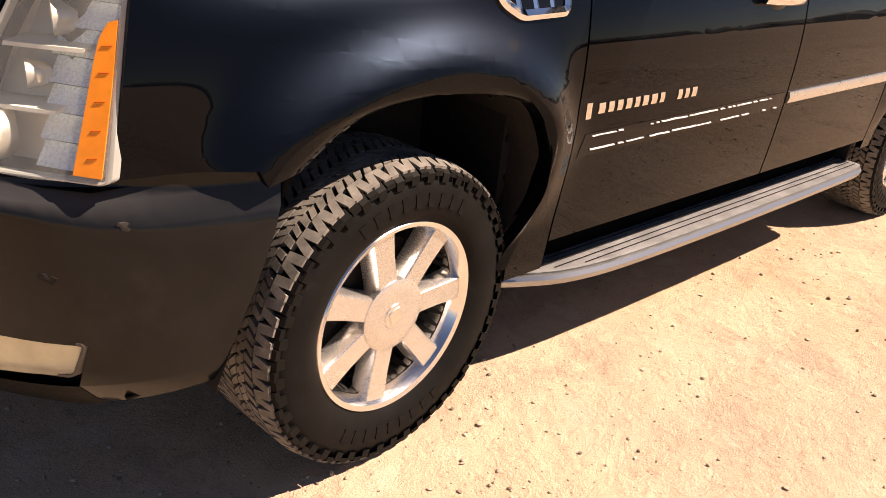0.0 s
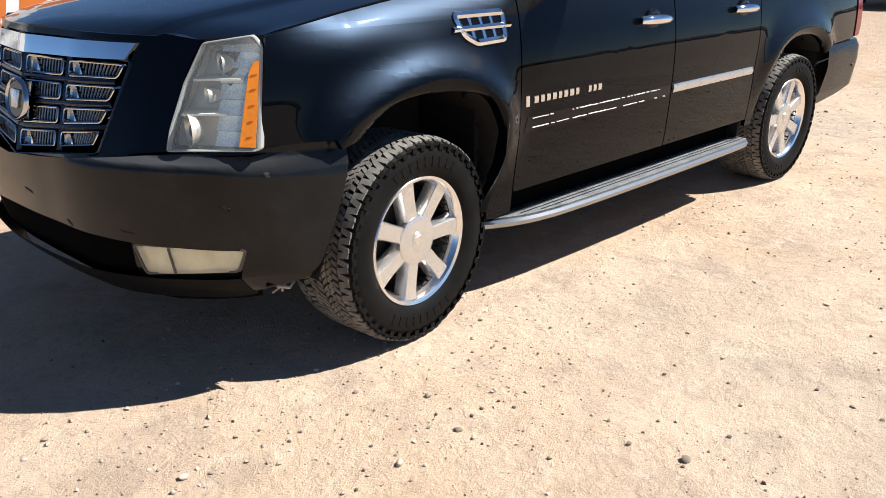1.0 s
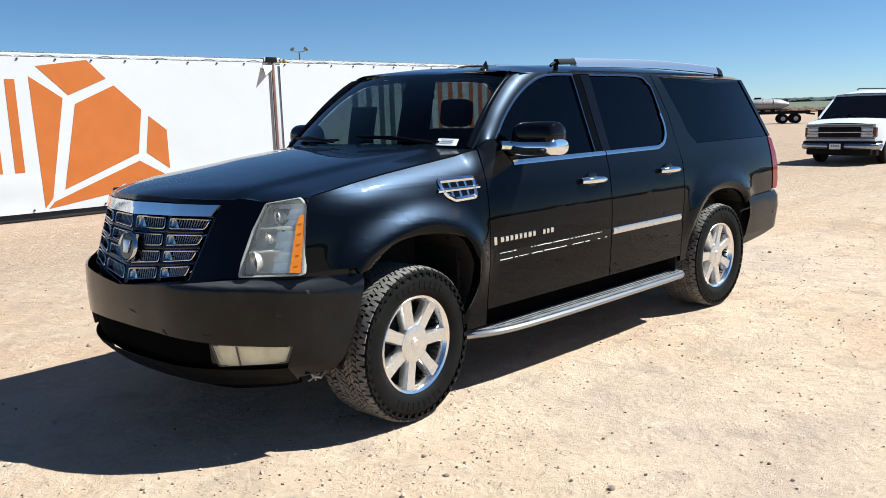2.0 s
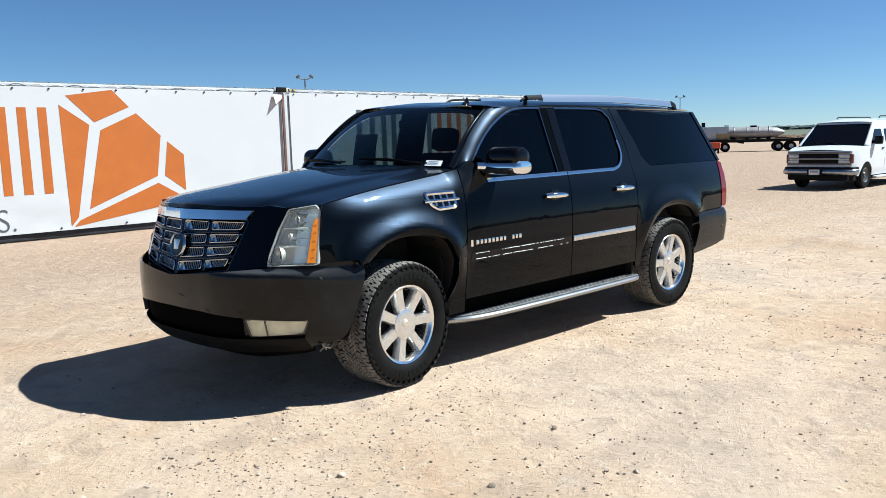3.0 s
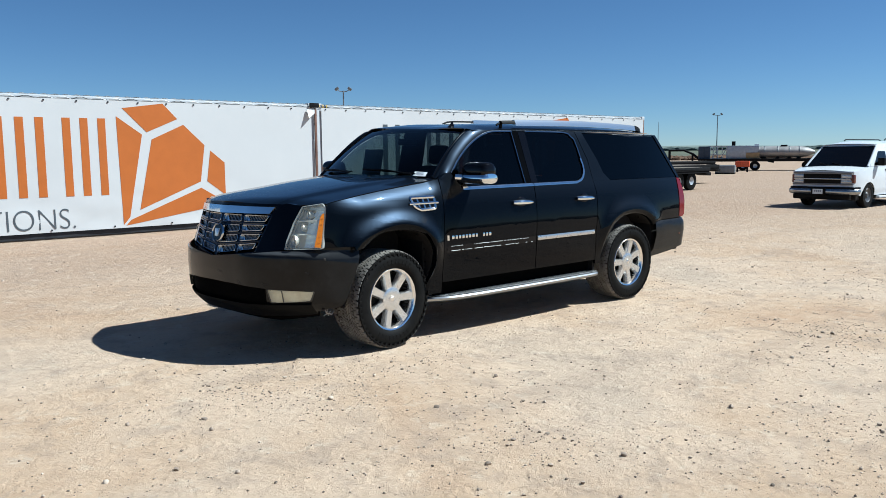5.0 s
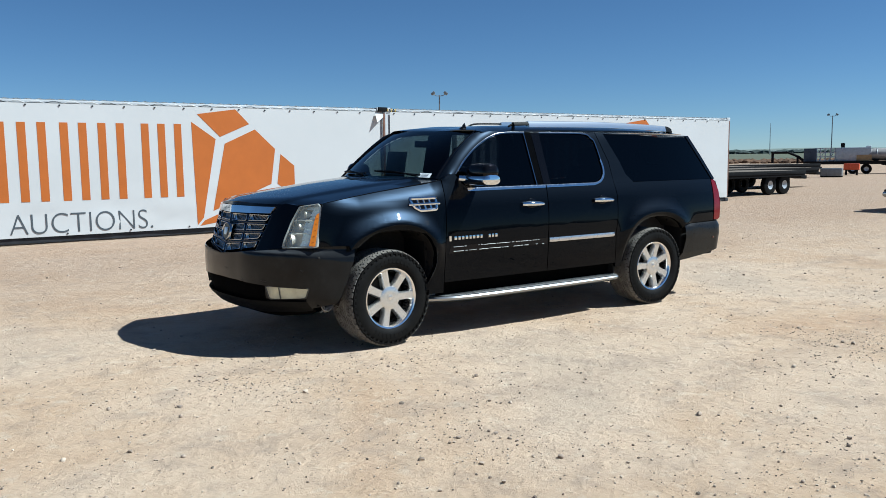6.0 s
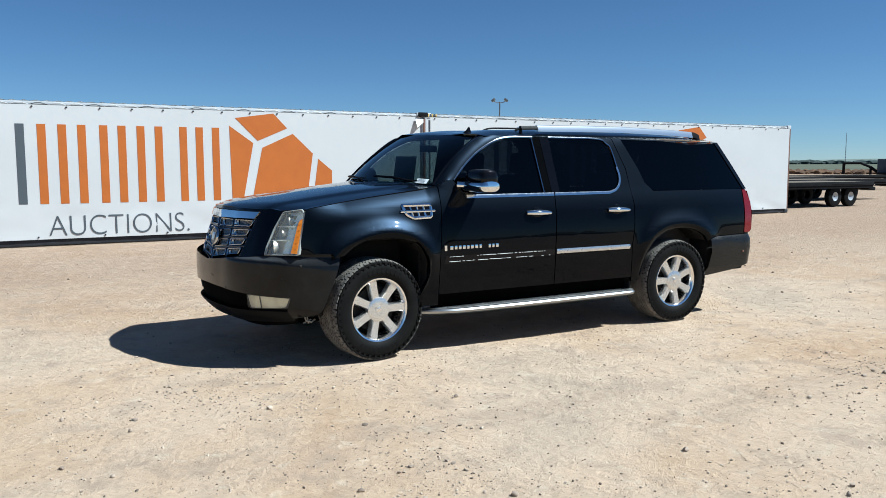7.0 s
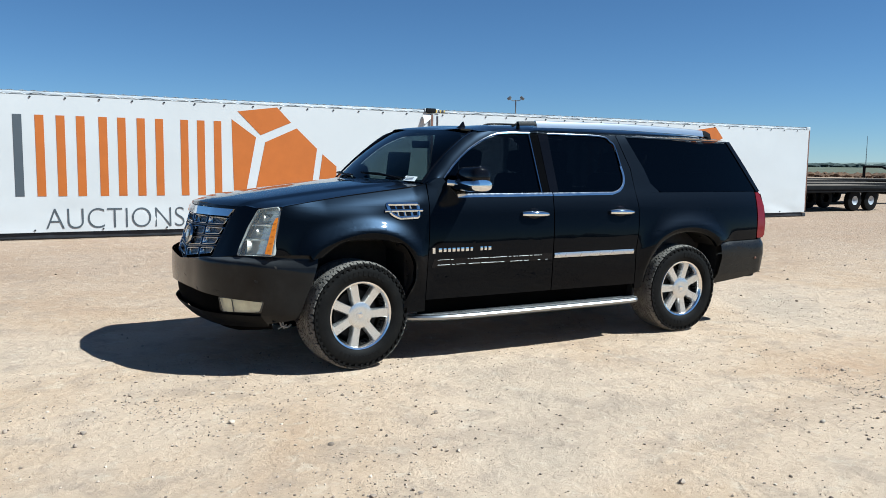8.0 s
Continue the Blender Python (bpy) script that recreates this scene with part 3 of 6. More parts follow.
def make_banner(x0, shift):
    """The printed banner: white vinyl, the trade name as plain bars, one word, the angular mark, hem eyelets."""
    a, b = x0 + 0.13, x0 + BOX_L - 0.10
    dx = x0 - (SEAM_X - BOX_L) + shift
    ban = thing("banner", ((a + b) / 2, WALL_Y - 0.03, 0.13), "white vinyl banner printed grey and orange on a container", "banner", "banners on the containers")
    part("cloth", grid_surface(lambda u, v: wall_fn(0)(a + (b - a) * u, 0.14 + 2.63 * v), 170, 36, (0, -1, 0)), VINYL, ban, angle=0)
    for colour, spans in ((INK, ((-4.60, 0, True), (-4.19, -3.66, False), (-3.49, -2.94, False), (-2.76, -2.12, False))),
                          (ORANGE, ((-1.90, -1.38, False), (-1.18, -0.62, False), (-0.43, 0.09, False), (0.29, 0.94, False), (1.12, 1.62, False)))):
        for p, q, one in spans:
            for outline in letter_bars(p + dx, q + dx, one):
                part("plain_bar", sheet(outline, wall_fn(0.004), (0.08, 0.2), (0, -1, 0), 0.003), colour, ban, angle=30)
    mark = ([(1.84, 2.45), (2.36, 2.08), (2.02, 0.36), (1.88, 0.20)],
            [(1.97, 2.62), (2.83, 2.74), (3.14, 2.42), (2.46, 2.13)],
            [(2.56, 1.98), (3.27, 2.30), (3.74, 1.86), (3.62, 1.06), (2.24, 0.50)],
            [(3.87, 1.74), (4.20, 1.47), (4.20, 0.74), (3.77, 1.06)],
            [(1.93, 0.185), (2.04, 0.30), (3.62, 0.92), (4.16, 0.60), (4.12, 0.52)])
    for outline in mark:
        part("plain_facet", sheet([(x + dx, z) for x, z in outline], wall_fn(0.004), 0.15, (0, -1, 0), 0.003), ORANGE, ban, angle=30)
    # the word under the name
    cu = bpy.data.curves.new("word", "FONT")
    cu.body, cu.size, cu.extrude = "AUCTIONS.", 0.55, 0.002
    cu.offset = -0.010
    tmp = bpy.data.objects.new("word", cu)
    scene.collection.objects.link(tmp)
    me = bpy.data.meshes.new_from_object(tmp.evaluated_get(bpy.context.evaluated_depsgraph_get()))
    bpy.data.objects.remove(tmp)
    xs = [v.co.x for v in me.vertices]
    zs = [v.co.y for v in me.vertices]
    w, h = max(xs) - min(xs), max(zs) - min(zs)
    for v in me.vertices:
        x = -1.77 + dx + (v.co.x - min(xs)) / w * 2.70
        z = 0.205 + (v.co.y - min(zs)) / h * 0.395
        v.co = Vector(wall_fn(0.006 + v.co.z)(x, z))
    me.materials.clear()
    me.materials.append(INK)
    word = new("word", me)
    word.parent = ban
    word.matrix_parent_inverse = world_of(ban).inverted()
    rng = random.Random(int(x0 * 7) + 3)
    for z, every in ((2.735, 0.61), (0.185, 1.22)):
        for k in range(int(BOX_L / every)):
            x = a + 0.12 + k * every
            bm = rod((x, WALL_Y - 0.03 - sag(x, z) + 0.002, z), (x, WALL_Y - 0.045 - sag(x, z), z), 0.018, n=10)
            part("eyelet", bm, STEELDARK, ban)
    for k in range(int((b - a) / 0.335)):
        x = a + 0.1 + k * 0.335
        s = rng.uniform(0.0, 0.012)
        pts = [(x - 0.16, WALL_Y - 0.02, 2.775), (x - 0.06, WALL_Y - 0.028, 2.80 + s), (x + 0.03, WALL_Y - 0.028, 2.805 + s), (x + 0.15, WALL_Y - 0.02, 2.775)]
        part("tie", tube(pts, 0.007, 6), VINYL if k % 3 else STEELDARK, ban)
    return ban


for bx, rust in ((SEAM_X - BOX_L, False), (SEAM_X + 0.06, True)):
    make_container(bx, rust)
    make_banner(bx, -0.48 if rust else 0.0)
clamp = thing("seam_bracket", (SEAM_X, WALL_Y - 0.1, 2.6), "dark bracket with a loose vinyl flap at the gap between containers", "bracket")
part("bar", box((SEAM_X - 0.16, WALL_Y - 0.09, 2.77), (SEAM_X + 0.10, WALL_Y - 0.035, 2.88), 0.02), TRAILERBLACK, clamp)
part("strap", box((SEAM_X - 0.02, WALL_Y - 0.06, 0.2), (SEAM_X + 0.04, WALL_Y - 0.032, 2.73), 0.008), RUST, clamp)
part("flap", grid_surface(lambda u, v: (SEAM_X - 0.24 + 0.22 * u, WALL_Y - 0.06 - 0.10 * v * (1 - u), 2.72 - 0.22 * v * (1 - 0.6 * u)), 6, 6, (0, -1, 0)), VINYL, clamp, "loose white corner flap")


# ---- the black sport utility vehicle; front axle at x = 0, nose towards -x ----
FRONT_ARCH = curve_pts([(0.40, 0.44), (0.455, 0.60), (0.468, 0.74), (0.445, 0.845), (0.385, 0.935), (0.26, 1.010), (0.09, 1.042), (-0.08, 1.022), (-0.225, 0.975), (-0.325, 0.925), (-0.385, 0.86)], 5)
REAR_ARCH = curve_pts([(2.80, 0.50), (2.825, 0.66), (2.885, 0.80), (2.985, 0.905), (3.15, 0.975), (3.36, 0.995), (3.55, 0.968), (3.69, 0.905), (3.765, 0.83)], 5)
ARCHES = np.array(FRONT_ARCH + REAR_ARCH)
FRONT_LIP = curve_pts([(0.36, 0.44), (0.405, 0.53), (0.444, 0.63), (0.448, 0.70), (0.440, 0.80), (0.376, 0.917), (0.265, 0.966), (0.095, 0.992), (-0.088, 0.988), (-0.202, 0.946), (-0.300, 0.876)], 5)
REAR_LIP = [(x + (3.302 - x) * 0.085, z + (0.45 - z) * 0.085) for x, z in REAR_ARCH]


FLANK_Z = np.linspace(0.20, 2.00, 361)
FLANK_Y = np.interp(FLANK_Z, [0.30, 0.45, 0.62, 0.80, 0.92, 1.05, 1.18, 1.28, 1.34, 1.60, 1.82, 1.88], [0.935, 0.952, 0.966, 0.975, 0.974, 0.965, 0.942, 0.914, 0.893, 0.812, 0.745, 0.715])
SOFTEN = np.exp(-(np.arange(-24, 25) / 9.0) ** 2)
FLANK_Y[24:-24] = np.convolve(FLANK_Y, SOFTEN / SOFTEN.sum(), "valid")


def half_width(x, z):
    h = float(np.interp(z, FLANK_Z, FLANK_Y))
    if x < 0:
        h -= 0.060 * (-x / 0.8) ** 2
    # the fender rolls over towards the hood
    if -0.55 < x < 0.62:
        near = max(0.0, min(1.4, 1 - (hood_side(x) - z) / 0.15))
        h -= 0.046 * near**2 * min(1.0, (x + 0.55) / 0.3) * min(1.0, (0.62 - x) / 0.12)
    if x > 3.4:
        h -= 0.055 * ((x - 3.4) / 1.1) ** 2
    if z < 1.2:
        d = float(np.sqrt(((ARCHES - (x, z)) ** 2).sum(1).min()))
        h += 0.056 * math.exp(-((d / 0.090) ** 2)) * min(1.0, max(0.0, (z - 0.55) / 0.30)) * (1.0 if x < 1.6 else 0.6)
    return h


def post_roll(x):
    """How far the windscreen post's front edge is rolled in towards the glass."""
    return 0.032 * max(0.0, min(1.0, (1.26 - x) / 0.20))


def windscreen_post(s):
    """The post from the fender to the roof, between the side window and the windscreen, rounded towards the glass."""
    front = curve_pts([(0.615, 1.412), (0.735, 1.538), (0.846, 1.650), (1.03, 1.788), (1.16, 1.838), (1.40, 1.839)], 6)
    rear = curve_pts([(0.695, 1.453), (0.764, 1.458), (0.880, 1.573), (1.034, 1.690), (1.213, 1.783), (1.395, 1.831)], 6)
    n = len(front) - 1

    def at(u, v):
        k = min(n, round(u * n))
        x, z = (rear[k][i] + (front[k][i] - rear[k][i]) * v for i in (0, 1))
        return (x, s * (half_width(x, z) - post_roll(x) * v**2.2), z)
    bm = grid_surface(at, n, 8, (0, s, 0.3))
    return bm


def side(s):
    return lambda x, z: (x, s * half_width(x, z), z)


NOSE_Y = [0.0, 0.30, 0.45, 0.60, 0.72, 0.85, 0.94, 0.99]
NOSE_X = [-1.048, -1.018, -0.972, -0.908, -0.840, -0.755, -0.665, -0.58]


def nose(y, z):
    """The front face: V-shaped in plan, leaning back upwards."""
    a = abs(y)
    x = float(np.interp(a, NOSE_Y, NOSE_X))
    lean = float(np.interp(a, [0, 0.5, 0.9], [0.26, 0.32, 0.44]))
    return (x + lean * (z - 0.9) + (0.35 * (z - 1.16) ** 2 if z > 1.16 else 0), y, z)


HOOD_X = np.linspace(-1.3, 0.9, 221)
HOOD_Z = np.interp(HOOD_X, [-1.1, -0.58, -0.41, -0.06, 0.20, 0.455, 0.62], [1.165, 1.243, 1.266, 1.315, 1.345, 1.373, 1.405])
HOOD_Z[24:-24] = np.convolve(HOOD_Z, SOFTEN / SOFTEN.sum(), "valid")


def hood_side(x):
    return float(np.interp(x, HOOD_X, HOOD_Z))


def hood(x, y):
    a = abs(y) / 0.87
    crown = max(0.0, 1 - a**2.4)
    dome = 1 / (1 + math.exp((abs(y) - 0.60 - 0.05 * x) / 0.018))
    rise = float(np.interp(x, [-1.05, -0.8, -0.3, 0.6], [0.045, 0.052, 0.055, 0.045]))
    front = float(np.interp(a, [0, 1], [-1.0, -0.6]))
    drop = -0.9 * max(0.0, front + 0.10 - x) ** 2
    return (x, y, hood_side(x) + rise * crown + 0.014 * dome + drop)


def roof_centre(x):
    return float(np.interp(x, [1.00, 1.15, 1.40, 1.8, 2.4, 3.0, 3.6, 4.0, 4.2], [1.848, 1.882, 1.912, 1.924, 1.927, 1.919, 1.895, 1.858, 1.82]))


def make_suv():
    suv = thing("suv", (1.7, 0, 0), "dusty black full-size sport utility vehicle with chrome trim parked on dirt", "car")

    def panel(name, outline, s, mat=PAINT, label="", step=0.045, depth=0.025, up=0.0, parent=suv):
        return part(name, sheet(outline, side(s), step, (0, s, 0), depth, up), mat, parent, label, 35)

    fender = [(-0.572, 1.238), (-0.41, 1.262), (-0.06, 1.311), (0.20, 1.341), (0.455, 1.369), (0.598, 1.398), (0.600, 1.24), (0.580, 0.97), (0.560, 0.80), (0.559, 0.40), (0.405, 0.40)] + FRONT_ARCH + [(-0.40, 0.893), (-0.655, 0.893), (-0.630, 1.0), (-0.590, 1.17)]
    front_door = [(0.607, 1.402), (0.70, 1.452), (0.756, 1.452), (0.862, 1.302), (1.803, 1.309), (1.772, 0.85), (1.770, 0.492), (0.566, 0.492), (0.567, 0.80), (0.587, 0.97), (0.607, 1.24)]
    rear_door = [(1.812, 1.309), (2.47, 1.314), (2.56, 1.345), (2.613, 1.405), (2.633, 1.48), (2.598, 1.735), (2.548, 1.79), (2.43, 1.836), (2.608, 1.836), (2.718, 1.54), (2.730, 1.37), (2.745, 1.20), (2.724, 0.96), (2.695, 0.80), (2.705, 0.492), (1.779, 0.492), (1.781, 0.85)]
    quarter = [(2.738, 1.322), (2.754, 1.20), (2.733, 0.96), (2.704, 0.80), (2.714, 0.45), (2.795, 0.45)] + REAR_ARCH + [(3.77, 0.842), (4.309, 0.852), (4.332, 1.10), (4.339, 1.312), (4.33, 1.322), (3.04, 1.322)]
    c_post = [(2.616, 1.838), (2.727, 1.54), (2.7375, 1.3225), (3.03, 1.3225), (2.935, 1.406), (2.885, 1.54), (2.728, 1.824), (2.735, 1.838)]
    d_post = [(4.052, 1.805), (4.372, 1.3225), (4.425, 1.3225), (4.27, 1.57), (4.10, 1.815), (2.735, 1.838), (2.735, 1.827)]
    sill = [(0.555, 0.485), (2.71, 0.485), (2.71, 0.36), (0.555, 0.36)]
    front_glass = [(0.868, 1.317), (0.772, 1.449), (0.887, 1.563), (1.039, 1.680), (1.213, 1.772), (1.385, 1.820), (1.646, 1.828), (1.690, 1.322)]
    rear_glass = [(1.856, 1.828), (2.424, 1.824), (2.53, 1.78), (2.578, 1.725), (2.617, 1.478), (2.598, 1.41), (2.545, 1.356), (2.462, 1.328), (1.882, 1.322)]
    quarter_glass = curve_pts([(3.06, 1.325), (2.99, 1.352), (2.937, 1.41), (2.885, 1.545), (2.732, 1.824)], 4) + [(4.046, 1.803), (4.36, 1.325)]
    b_post = [(1.652, 1.832), (1.745, 1.832), (1.782, 1.318), (1.690, 1.318)]
    b_post_rear = [(1.749, 1.832), (1.848, 1.832), (1.874, 1.318), (1.786, 1.318)]
    for s in (-1, 1):
        panel("front_fender", fender, s, step=0.020)
        for crease, lip in ((FRONT_ARCH, FRONT_LIP), (REAR_ARCH, REAR_LIP)):
            bm = bmesh.new()
            rows = []
            for (x, z), (x1, z1) in zip(crease, lip):
                h = half_width(x, z)
                rows.append([bm.verts.new((x + (x1 - x) * f, s * (h - g), z + (z1 - z) * f)) for f, g in ((0, 0.0), (0.10, 0.001), (0.5, 0.006), (0.93, 0.013), (1.0, 0.020), (0.97, 0.055))])
            for p, q in zip(rows, rows[1:]):
                for k in range(5):
                    bm.faces.new((p[k], p[k + 1], q[k + 1], q[k]))
            bmesh.ops.recalc_face_normals(bm, faces=bm.faces[:])
            part("arch_lip", bm, PAINT, suv, "", 50)
        panel("door", front_door, s)
        panel("rear_door", rear_door, s)
        panel("quarter_panel", quarter, s)
        panel("rear_door_post", c_post, s)
        panel("roof_post", d_post, s)
        part("windscreen_post", windscreen_post(s), PAINT, suv, "", 50)
        # sill blackened further for the shade under the doors
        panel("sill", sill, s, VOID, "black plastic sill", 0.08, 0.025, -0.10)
        panel("centre_post", b_post, s, POSTBLACK, "gloss black post", 0.08, 0.03, -0.004)
        panel("centre_post", b_post_rear, s, GLOSSBLACK, "gloss black post", 0.08, 0.03, -0.002)
        part("window_trim", strip_sheet([(1.652 + 0.044 * k / 12, 1.830 - 0.506 * k / 12) for k in range(13)], 0.010, side(s), out=(0, s, 0)), TRIM, suv)
        if s > 0:
            part("lot_sheet", sheet([(1.140, 1.395), (1.360, 1.395), (1.360, 1.655), (1.140, 1.655)], side(s), 0.08, (0, s, 0), 0.002, -0.016), PAPER, suv, "paper sheet taped inside the window")
        panel("side_window", front_glass, s, DARKGLASS if s < 0 else CLEARGLASS, "dark tinted window" if s < 0 else "clear window", 0.06, 0.0, -0.012)
        panel("side_window", rear_glass, s, DARKGLASS if s < 0 else HALFGLASS, "dark tinted window" if s < 0 else "lightly tinted window", 0.06, 0.0, -0.012)
        panel("side_window", quarter_glass, s, DARKGLASS, "dark tinted window", 0.06, 0.0, -0.008)
        # bright window trim
        loop = curve_pts([(0.768, 1.449), (0.882, 1.568), (1.034, 1.686), (1.209, 1.779), (1.385, 1.827), (1.665, 1.834)], 5)
        part("window_trim", strip_sheet(loop, 0.014, side(s), out=(0, s, 0), raise_by=0.0030, depth=0.002), TRIM, suv)
        loop = curve_pts([(1.850, 1.834), (2.424, 1.830), (2.536, 1.785), (2.586, 1.727), (2.625, 1.478), (2.605, 1.405), (2.549, 1.349), (2.470, 1.322)], 5)
        part("window_trim", strip_sheet(loop, 0.013, side(s), out=(0, s, 0), raise_by=0.0030, depth=0.002), TRIM, suv)
        part("window_trim", strip_sheet(curve_pts([(2.612, 1.560), (2.627, 1.478), (2.609, 1.402), (2.551, 1.345), (2.470, 1.3195)], 5), 0.022, side(s), out=(0, s, 0), raise_by=0.0040, depth=0.002), BELT, suv)
        part("belt_trim", strip_sheet([(0.868 + (1.802 - 0.868) * k / 16, 1.3105 + 0.004 * k / 16) for k in range(17)], 0.028, side(s), out=(0, s, 0), raise_by=0.0045, depth=0.002), BELT, suv)
        part("belt_trim", strip_sheet([(1.812 + (2.47 - 1.812) * k / 12, 1.3145 + 0.004 * k / 12) for k in range(13)], 0.026, side(s), out=(0, s, 0), raise_by=0.0045, depth=0.002), BELT, suv)
        part("side_moulding", strip_sheet([(1.785 + (2.668 - 1.785) * k / 16, 0.795) for k in range(17)], 0.042, side(s), out=(0, s, 0), raise_by=0.012), MOULD, suv, "bright door moulding")
        if s > 0:
            part("side_moulding", strip_sheet([(0.64 + 1.12 * k / 16, 0.795) for k in range(17)], 0.042, side(s), out=(0, s, 0), raise_by=0.012), MOULD, suv, "bright door moulding")
        # handles
        for hx in (1.455, 2.395):
            hy = half_width(hx + 0.12, 1.15)
            cup = bmesh.new()
            bmesh.ops.create_uvsphere(cup, u_segments=18, v_segments=10, radius=1.0)
            bmesh.ops.transform(cup, matrix=Matrix.Translation((hx + 0.13, s * (hy + 0.002), 1.148)) @ Matrix.Diagonal((0.066, 0.006, 0.056, 1)), verts=cup.verts[:])
            holder = part("handle_cup", cup, GLOSSBLACK, suv)
            pts = [(hx + 0.01, s * (hy + 0.012), 1.154), (hx + 0.05, s * (hy + 0.030), 1.156), (hx + 0.13, s * (hy + 0.038), 1.155), (hx + 0.20, s * (hy + 0.034), 1.152), (hx + 0.262, s * (hy + 0.016), 1.148)]
            part("door_handle", tube(pts, [0.019, 0.024, 0.026, 0.025, 0.018], 12, 0.95), CHROME, holder, "chrome pull handle")
        # running board
        add_running_board(suv, s)
        # wheel arch liner
        shield = [(-0.320, 0.845), (-0.345, 0.80), (-0.385, 0.70), (-0.425, 0.59), (-0.465, 0.48), (-0.50, 0.40)]
        for arch in (FRONT_LIP + shield, REAR_LIP):
            bm = bmesh.new()
            rows = []
            for x, z in arch:
                rows.append([bm.verts.new((x, s * y, z + dz)) for y, dz in ((half_width(x, z) - 0.042 if z > 0.85 or x > -0.3 else 0.988, 0.004), (0.80, 0.012), (0.52, 0.012))])
            for p, q in zip(rows, rows[1:]):
                for k in range(2):
                    bm.faces.new((p[k], p[k + 1], q[k + 1], q[k]))
            back = [r[2] for r in rows]
            bm.faces.new(back)
            liner = part("arch_liner", bm, LINER, suv)
            if s < 0:
                for k in (8, 14, 20, 26, 33):
                    if k < len(arch):
                        x, z = arch[k]
                        part("clip", rod((x, -0.86, z + 0.004), (x, -0.86, z - 0.012), 0.010, n=8), BLACK, liner)
    return suv


def add_running_board(suv, s):
    """A bright oval step with a ribbed black tread, swept in towards the body at its front end."""
    xs = [0.40, 0.46, 0.54, 0.66, 0.82, 1.05, 1.4, 1.8, 2.2, 2.55, 2.70, 2.745]
    outer = [0.815, 0.860, 0.905, 0.955, 0.985, 0.998, 1.004, 1.004, 1.002, 0.998, 0.992, 0.975]
    inner = [0.800, 0.800, 0.800, 0.800, 0.800, 0.800, 0.80, 0.80, 0.80, 0.80, 0.80, 0.80]
    zt = [0.352 + 0.010 * k / 11 for k in range(12)]
    line = curve_pts(list(zip(xs, outer, inner, zt)), 4)
    bm = bmesh.new()
    rows = []
    for x, o, i, z in line:
        w = o - i
        prof = [(i, z - 0.006), (o - 0.5 * w, z), (o - 0.030, z + 0.003), (o - 0.008, z - 0.001), (o, z - 0.014), (o - 0.006, z - 0.034), (o - 0.045, z - 0.050), (i, z - 0.050)]
        rows.append([bm.verts.new((x, s * y, q)) for y, q in prof])
    for a, b in zip(rows, rows[1:]):
        for k in range(8):
            bm.faces.new((a[k], a[(k + 1) % 8], b[(k + 1) % 8], b[k]))
    bm.faces.new(rows[0][::-1])
    bm.faces.new(rows[-1])
    bmesh.ops.recalc_face_normals(bm, faces=bm.faces[:])
    board = part("running_board", bm, BOARD, suv, "bright running board with ribbed tread")
    bm = bmesh.new()
    rows = [[bm.verts.new((x, s * (i + (o - 0.014 - i) * f), z + (0.002 if f else -0.004))) for f in (0, 0.5, 1.0)] for x, o, i, z in line if o - i > 0.06]
    for p, q in zip(rows, rows[1:]):
        for k in range(2):
            bm.faces.new((p[k], p[k + 1], q[k + 1], q[k]))
    bmesh.ops.solidify(bm, geom=bm.faces[:], thickness=0.006)
    for v in bm.verts:
        v.co.z += 0.006
    part("step_pad", bm, PAD, board, "dusty grey metal step plate")
    for k in range(5):
        y = 0.838 + 0.028 * k
        pts = [(x, s * y, z + 0.011) for x, o, i, z in line if y < o - 0.026 and x < 2.72]
        if len(pts) > 3:
            part("tread_rib", tube(pts[::2] + [pts[-1]], 0.0021, 6, 0.7), BLACK, board)


def bumper_plan(line):
    """Arc length along half of a bumper's plan line, from its middle outwards."""
    p = np.array(curve_pts(line, 8))
    d = np.r_[0, np.cumsum(np.hypot(*np.diff(p, axis=0).T))]
    return p, d


FB_P, FB_D = bumper_plan([(-1.108, 0.0), (-1.100, 0.20), (-1.064, 0.42), (-0.978, 0.62), (-0.866, 0.78), (-0.745, 0.900), (-0.60, 0.968), (-0.46, 0.992), (-0.385, 1.000), (-0.30, 1.004)])
FB_L = float(np.interp(-0.385, FB_P[:, 0], FB_D))


def along(x):
    """Arc length at which the bumper's plan line reaches x."""
    return float(np.interp(x, FB_P[:, 0], FB_D))


def front_bumper(u, z):
    """u: arc length from the middle, positive to the passenger side."""
    a = abs(u)
    x, y = float(np.interp(a, FB_D, FB_P[:, 0])), float(np.interp(a, FB_D, FB_P[:, 1]))
    k = int(np.searchsorted(FB_D, a).clip(1, len(FB_D) - 1))
    t = FB_P[k] - FB_P[k - 1]
    t = t / np.hypot(*t)
    end = min(1.0, max(0.0, (a - FB_L + 0.40) / 0.40))
    off = float(np.interp(z + 0.04 * end if z > 0.7 else z, [0.24, 0.32, 0.40, 0.46, 0.55, 0.70, 0.79, 0.838, 0.85, 0.868, 0.89], [0.22, 0.125, 0.045, 0.014, 0.006, 0.0, 0.002, 0.005, 0.016, 0.044, 0.052]))
    if a > FB_L - 0.35:
        off *= 1 - min(1.0, (a - FB_L + 0.35) / 0.35) * (0.0 if z > 0.7 else 0.55)
    if z > 0.7:
        off *= float(np.interp(y, [0.78, 0.90, 0.97, 1.0], [1.0, 0.9, 0.8, 0.7]))
    sg = 1 if u >= 0 else -1
    return (x + t[1] * off, sg * (y - t[0] * off), z)


